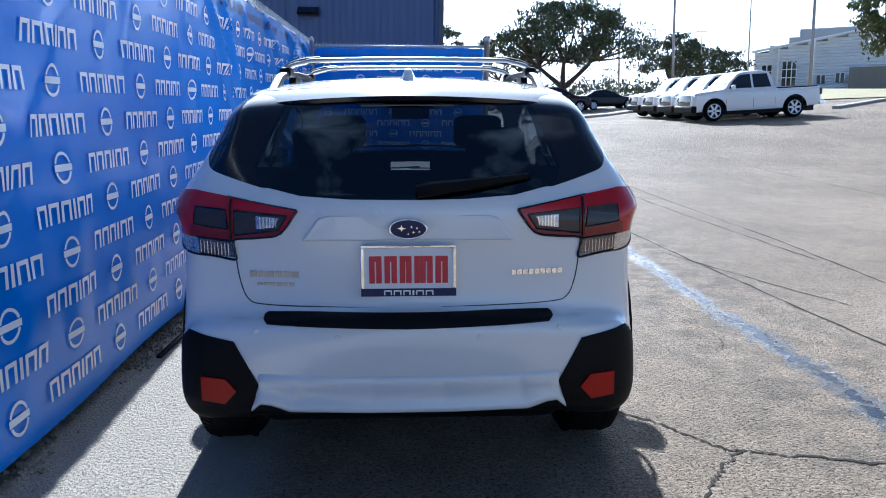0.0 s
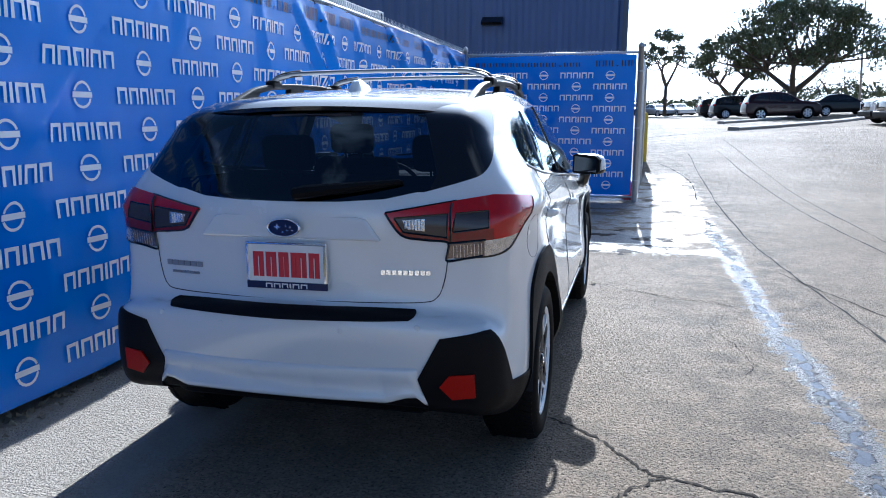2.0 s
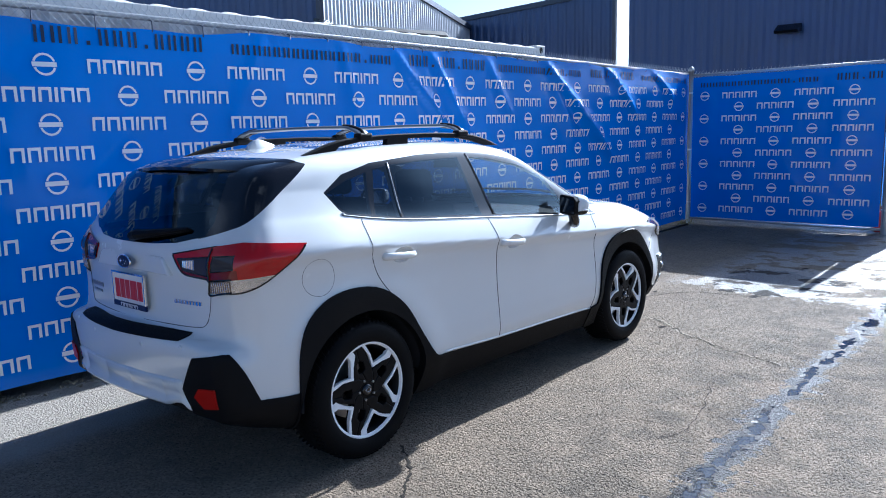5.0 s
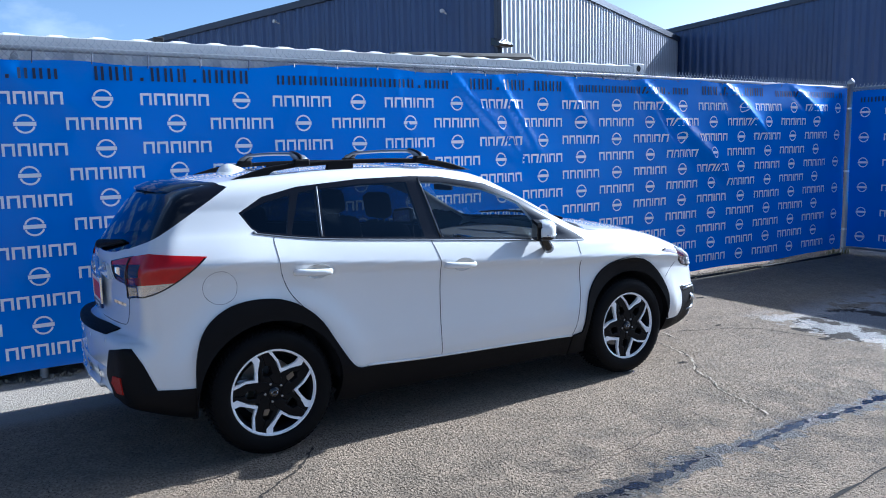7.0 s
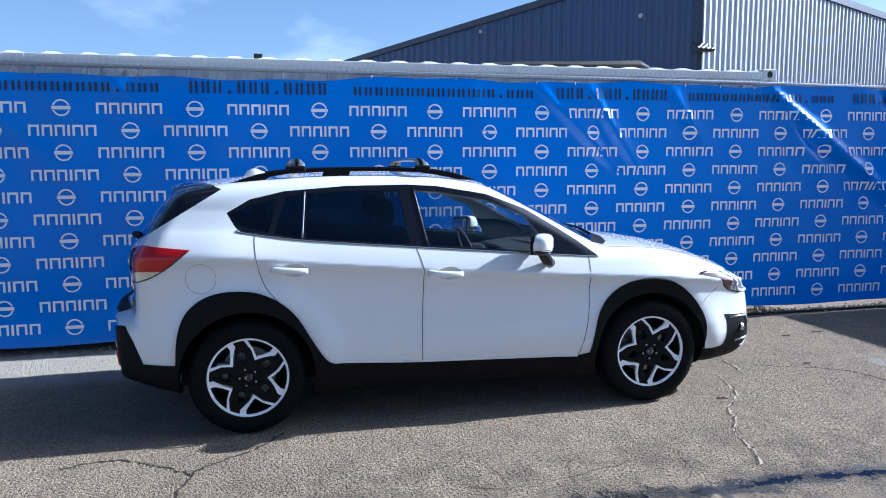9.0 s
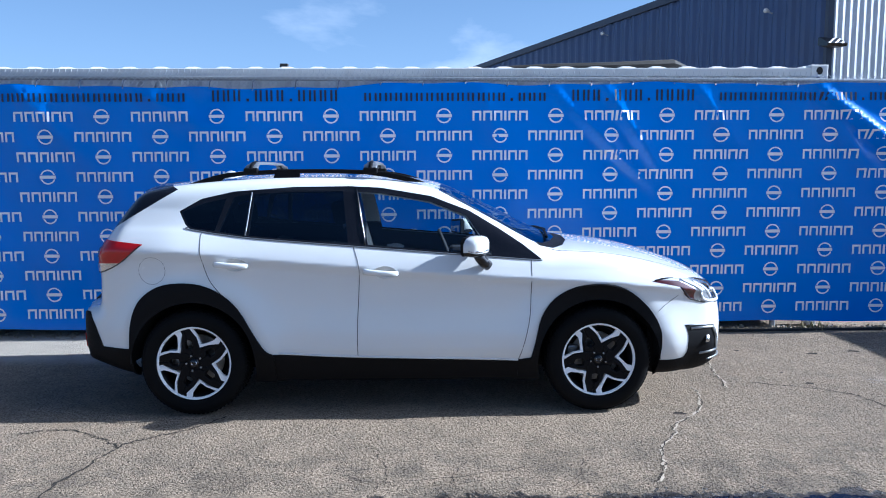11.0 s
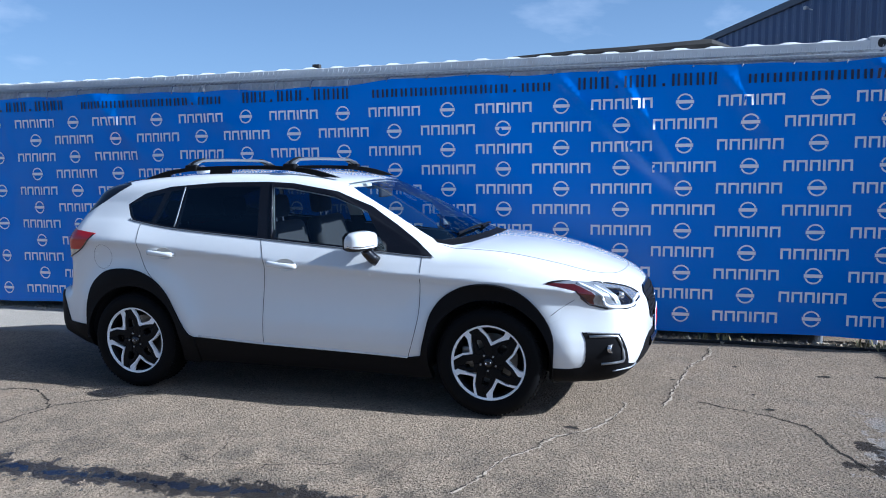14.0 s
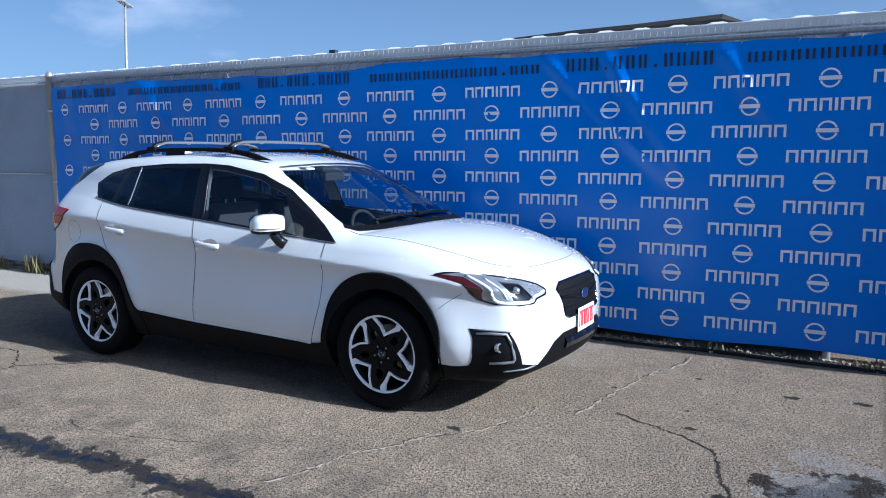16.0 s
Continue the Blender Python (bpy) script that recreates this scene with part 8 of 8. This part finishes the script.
# ---- trees ----
M["bark"] = material("oak_bark", (0.075, 0.060, 0.048), 0.95, vary=0.3, scale=6, fine=0.3, fine_scale=40, bump=0.02, bump_scale=25)
M["leaf"] = material("oak_leaves", (0.064, 0.082, 0.036), 0.55, vary=0.45, scale=0.8, fine=0.3, fine_scale=8)
M["leaf_light"] = material("sunlit_leaves", (0.085, 0.105, 0.03), 0.55, vary=0.4, scale=0.8, fine=0.3, fine_scale=8)
for k in ("leaf", "leaf_light"):
    b = M[k].node_tree.nodes["Principled BSDF"]
    b.inputs["Transmission Weight"].default_value = 0.0
    b.inputs["Subsurface Weight"].default_value = 0.0


def tree(x, y, height, spread, seed, lobes, clumps, leaves, label, trunk=0.25, fork=0.22, mat="leaf", leaf=0.14, low=0.45, lobe=0.17, forks=3):
    """Tapered trunk, main limbs and branches that each carry a lobe of leaf clumps, with sky between the lobes."""
    rng = random.Random(seed)
    t = thing("tree", label, "tree", at_ground(x, y, 0), "trees round the lot")
    bm = bmesh.new()
    lean = Vector((rng.gauss(0, 0.05), rng.gauss(0, 0.05), 0)) * height
    top = Vector((lean.x, lean.y, height * fork))
    tube([(0, 0, -0.1), (lean.x * 0.2, lean.y * 0.2, height * fork * 0.5), tuple(top)], [trunk * 1.25, trunk, trunk * 0.9], 9, bm=bm)
    knees = []
    for k in range(forks):
        a = 2 * math.pi * (k + rng.uniform(-0.25, 0.25)) / forks
        knee = top + Vector((math.cos(a) * spread * 0.17, math.sin(a) * spread * 0.17, height * rng.uniform(0.16, 0.26)))
        mid = (top + knee) / 2 + Vector((rng.gauss(0, 0.25), rng.gauss(0, 0.25), rng.uniform(-0.2, 0.2)))
        tube(spline([tuple(top - Vector((0, 0, 0.15))), tuple(mid), tuple(knee)], 4), [trunk * (0.75 - 0.035 * i) for i in range(9)], 8, bm=bm)
        knees.append(knee)
    verts, faces = [], []
    for k in range(lobes):
        h = (k + rng.random()) / lobes
        a = k * 2.39996 + rng.uniform(-0.5, 0.5)
        env = math.sqrt(max(0.0, 1 - h ** 2.2))
        rr = spread * 0.5 * env * rng.uniform(0.45, 0.98)
        c = Vector((math.cos(a) * rr + lean.x, math.sin(a) * rr + lean.y, height * (low + (0.93 - low) * h)))
        knee = min(knees, key=lambda q: (q - c).length)
        mid = (knee + c) / 2 + Vector((rng.gauss(0, 0.3), rng.gauss(0, 0.3), rng.uniform(-0.5, 0.1)))
        tube(spline([tuple(knee), tuple(mid), tuple(c)], 4), [trunk * (0.42 - 0.038 * i) for i in range(9)], 6, bm=bm)
        R = spread * lobe * rng.uniform(0.65, 1.15)
        for q in range(clumps):
            u = Vector((rng.gauss(0, 1), rng.gauss(0, 1), rng.gauss(0.15, 0.8))).normalized() * R * rng.uniform(0.35, 1.0)
            u.z *= 0.62
            if noise.noise((c + u) * 0.9 + Vector((seed, 0, 0))) < -0.16:
                continue
            if q % 4 == 0:
                tube([tuple(c), tuple(c + u * 0.5 + Vector((0, 0, -0.05))), tuple(c + u)], [trunk * 0.09, trunk * 0.06, 0.008], 4, bm=bm)
            cr = R * rng.uniform(0.10, 0.22)
            for n in range(leaves):
                p = c + u + Vector((rng.gauss(0, 1), rng.gauss(0, 1), rng.gauss(0, 0.7))) * cr
                s = leaf * rng.uniform(0.6, 1.4)
                e = Euler((rng.uniform(0, 6.3), rng.uniform(0, 6.3), rng.uniform(0, 6.3))).to_matrix()
                b = len(verts)
                verts += [p + e @ Vector((-s, 0, 0)), p + e @ Vector((0, -s * 0.45, s * 0.1)), p + e @ Vector((s, 0, 0)), p + e @ Vector((0, s * 0.45, s * 0.1))]
                faces.append((b, b + 1, b + 2, b + 3))
    part("trunk", bm, M["bark"], t, "dark forked trunk and limbs", smooth=True)
    under(mesh_object("crown", verts, faces, M[mat]), t, "open crown of small dark leaves")
    return t


tree(12.9, 62.0, 8.7, 13.4, 3, 36, 32, 22, "broad dark live oak over parked cars", 0.30, low=0.46, lobe=0.125)
tree(8.6, 66.0, 6.6, 7.0, 14, 10, 28, 18, "dark live oak beside a larger one", 0.25, low=0.50, lobe=0.17)
tree(28.6, 80.0, 6.4, 8.4, 5, 16, 30, 20, "rounded dark live oak behind the pickups", 0.28, low=0.42, lobe=0.16)
tree(40.5, 100.0, 5.4, 9.5, 6, 13, 30, 18, "low round tree behind the pickups", 0.22, low=0.38, lobe=0.16, leaf=0.17)
tree(19.0, 78.0, 5.4, 8.0, 7, 12, 16, 7, "sparse small tree with bare twigs", 0.12, low=0.35, lobe=0.17, leaf=0.10)
tree(4.6, 84.0, 9.2, 7.0, 8, 13, 28, 16, "open tree with a leaning trunk", 0.20, fork=0.36, low=0.56, lobe=0.13)
tree(-4.0, 100.0, 8.0, 8.0, 9, 16, 34, 20, "dense tree behind the warehouse", 0.24, low=0.30, lobe=0.2, leaf=0.17)
tree(-9.0, 108.0, 8.0, 8.0, 19, 16, 34, 20, "dense tree behind the warehouse", 0.24, low=0.30, lobe=0.2, leaf=0.17)
tree(31.5, 48.0, 7.8, 5.5, 10, 14, 34, 22, "tree with sunlit yellow green leaves", 0.15, mat="leaf_light", low=0.35, lobe=0.2)
tree(50.0, 130.0, 9.0, 13.0, 13, 18, 32, 20, "round tree at the far edge", 0.22, low=0.35, lobe=0.17, leaf=0.2)
# woods on the horizon
rng = random.Random(77)
verts, faces = [], []
for i in range(20000):
    a = rng.uniform(-0.35, 0.75)
    r = rng.uniform(125, 190)
    x, y = r * math.sin(a), r * math.cos(a)
    hmax = 2.6 + 2.4 * noise.noise((a * 9.0, r * 0.03, 2.0)) + 1.2 * noise.noise((a * 31.0, r * 0.08, 9.0))
    z = ground_height(x, y) + rng.random() ** 0.8 * max(1.2, hmax)
    s = rng.uniform(0.18, 0.42)
    e = Euler((rng.uniform(0, 6.3), rng.uniform(0, 6.3), rng.uniform(0, 6.3))).to_matrix()
    b = len(verts)
    verts += [Vector((x, y, z)) + e @ Vector(v) * s for v in ((-1, 0, 0), (0, -0.6, 0.1), (1, 0, 0), (0, 0.6, 0.1))]
    faces.append((b, b + 1, b + 2, b + 3))
tagged(mesh_object("far_woods", verts, faces, M["leaf"]), "line of dark trees on the horizon", "woods", kind="stuff")
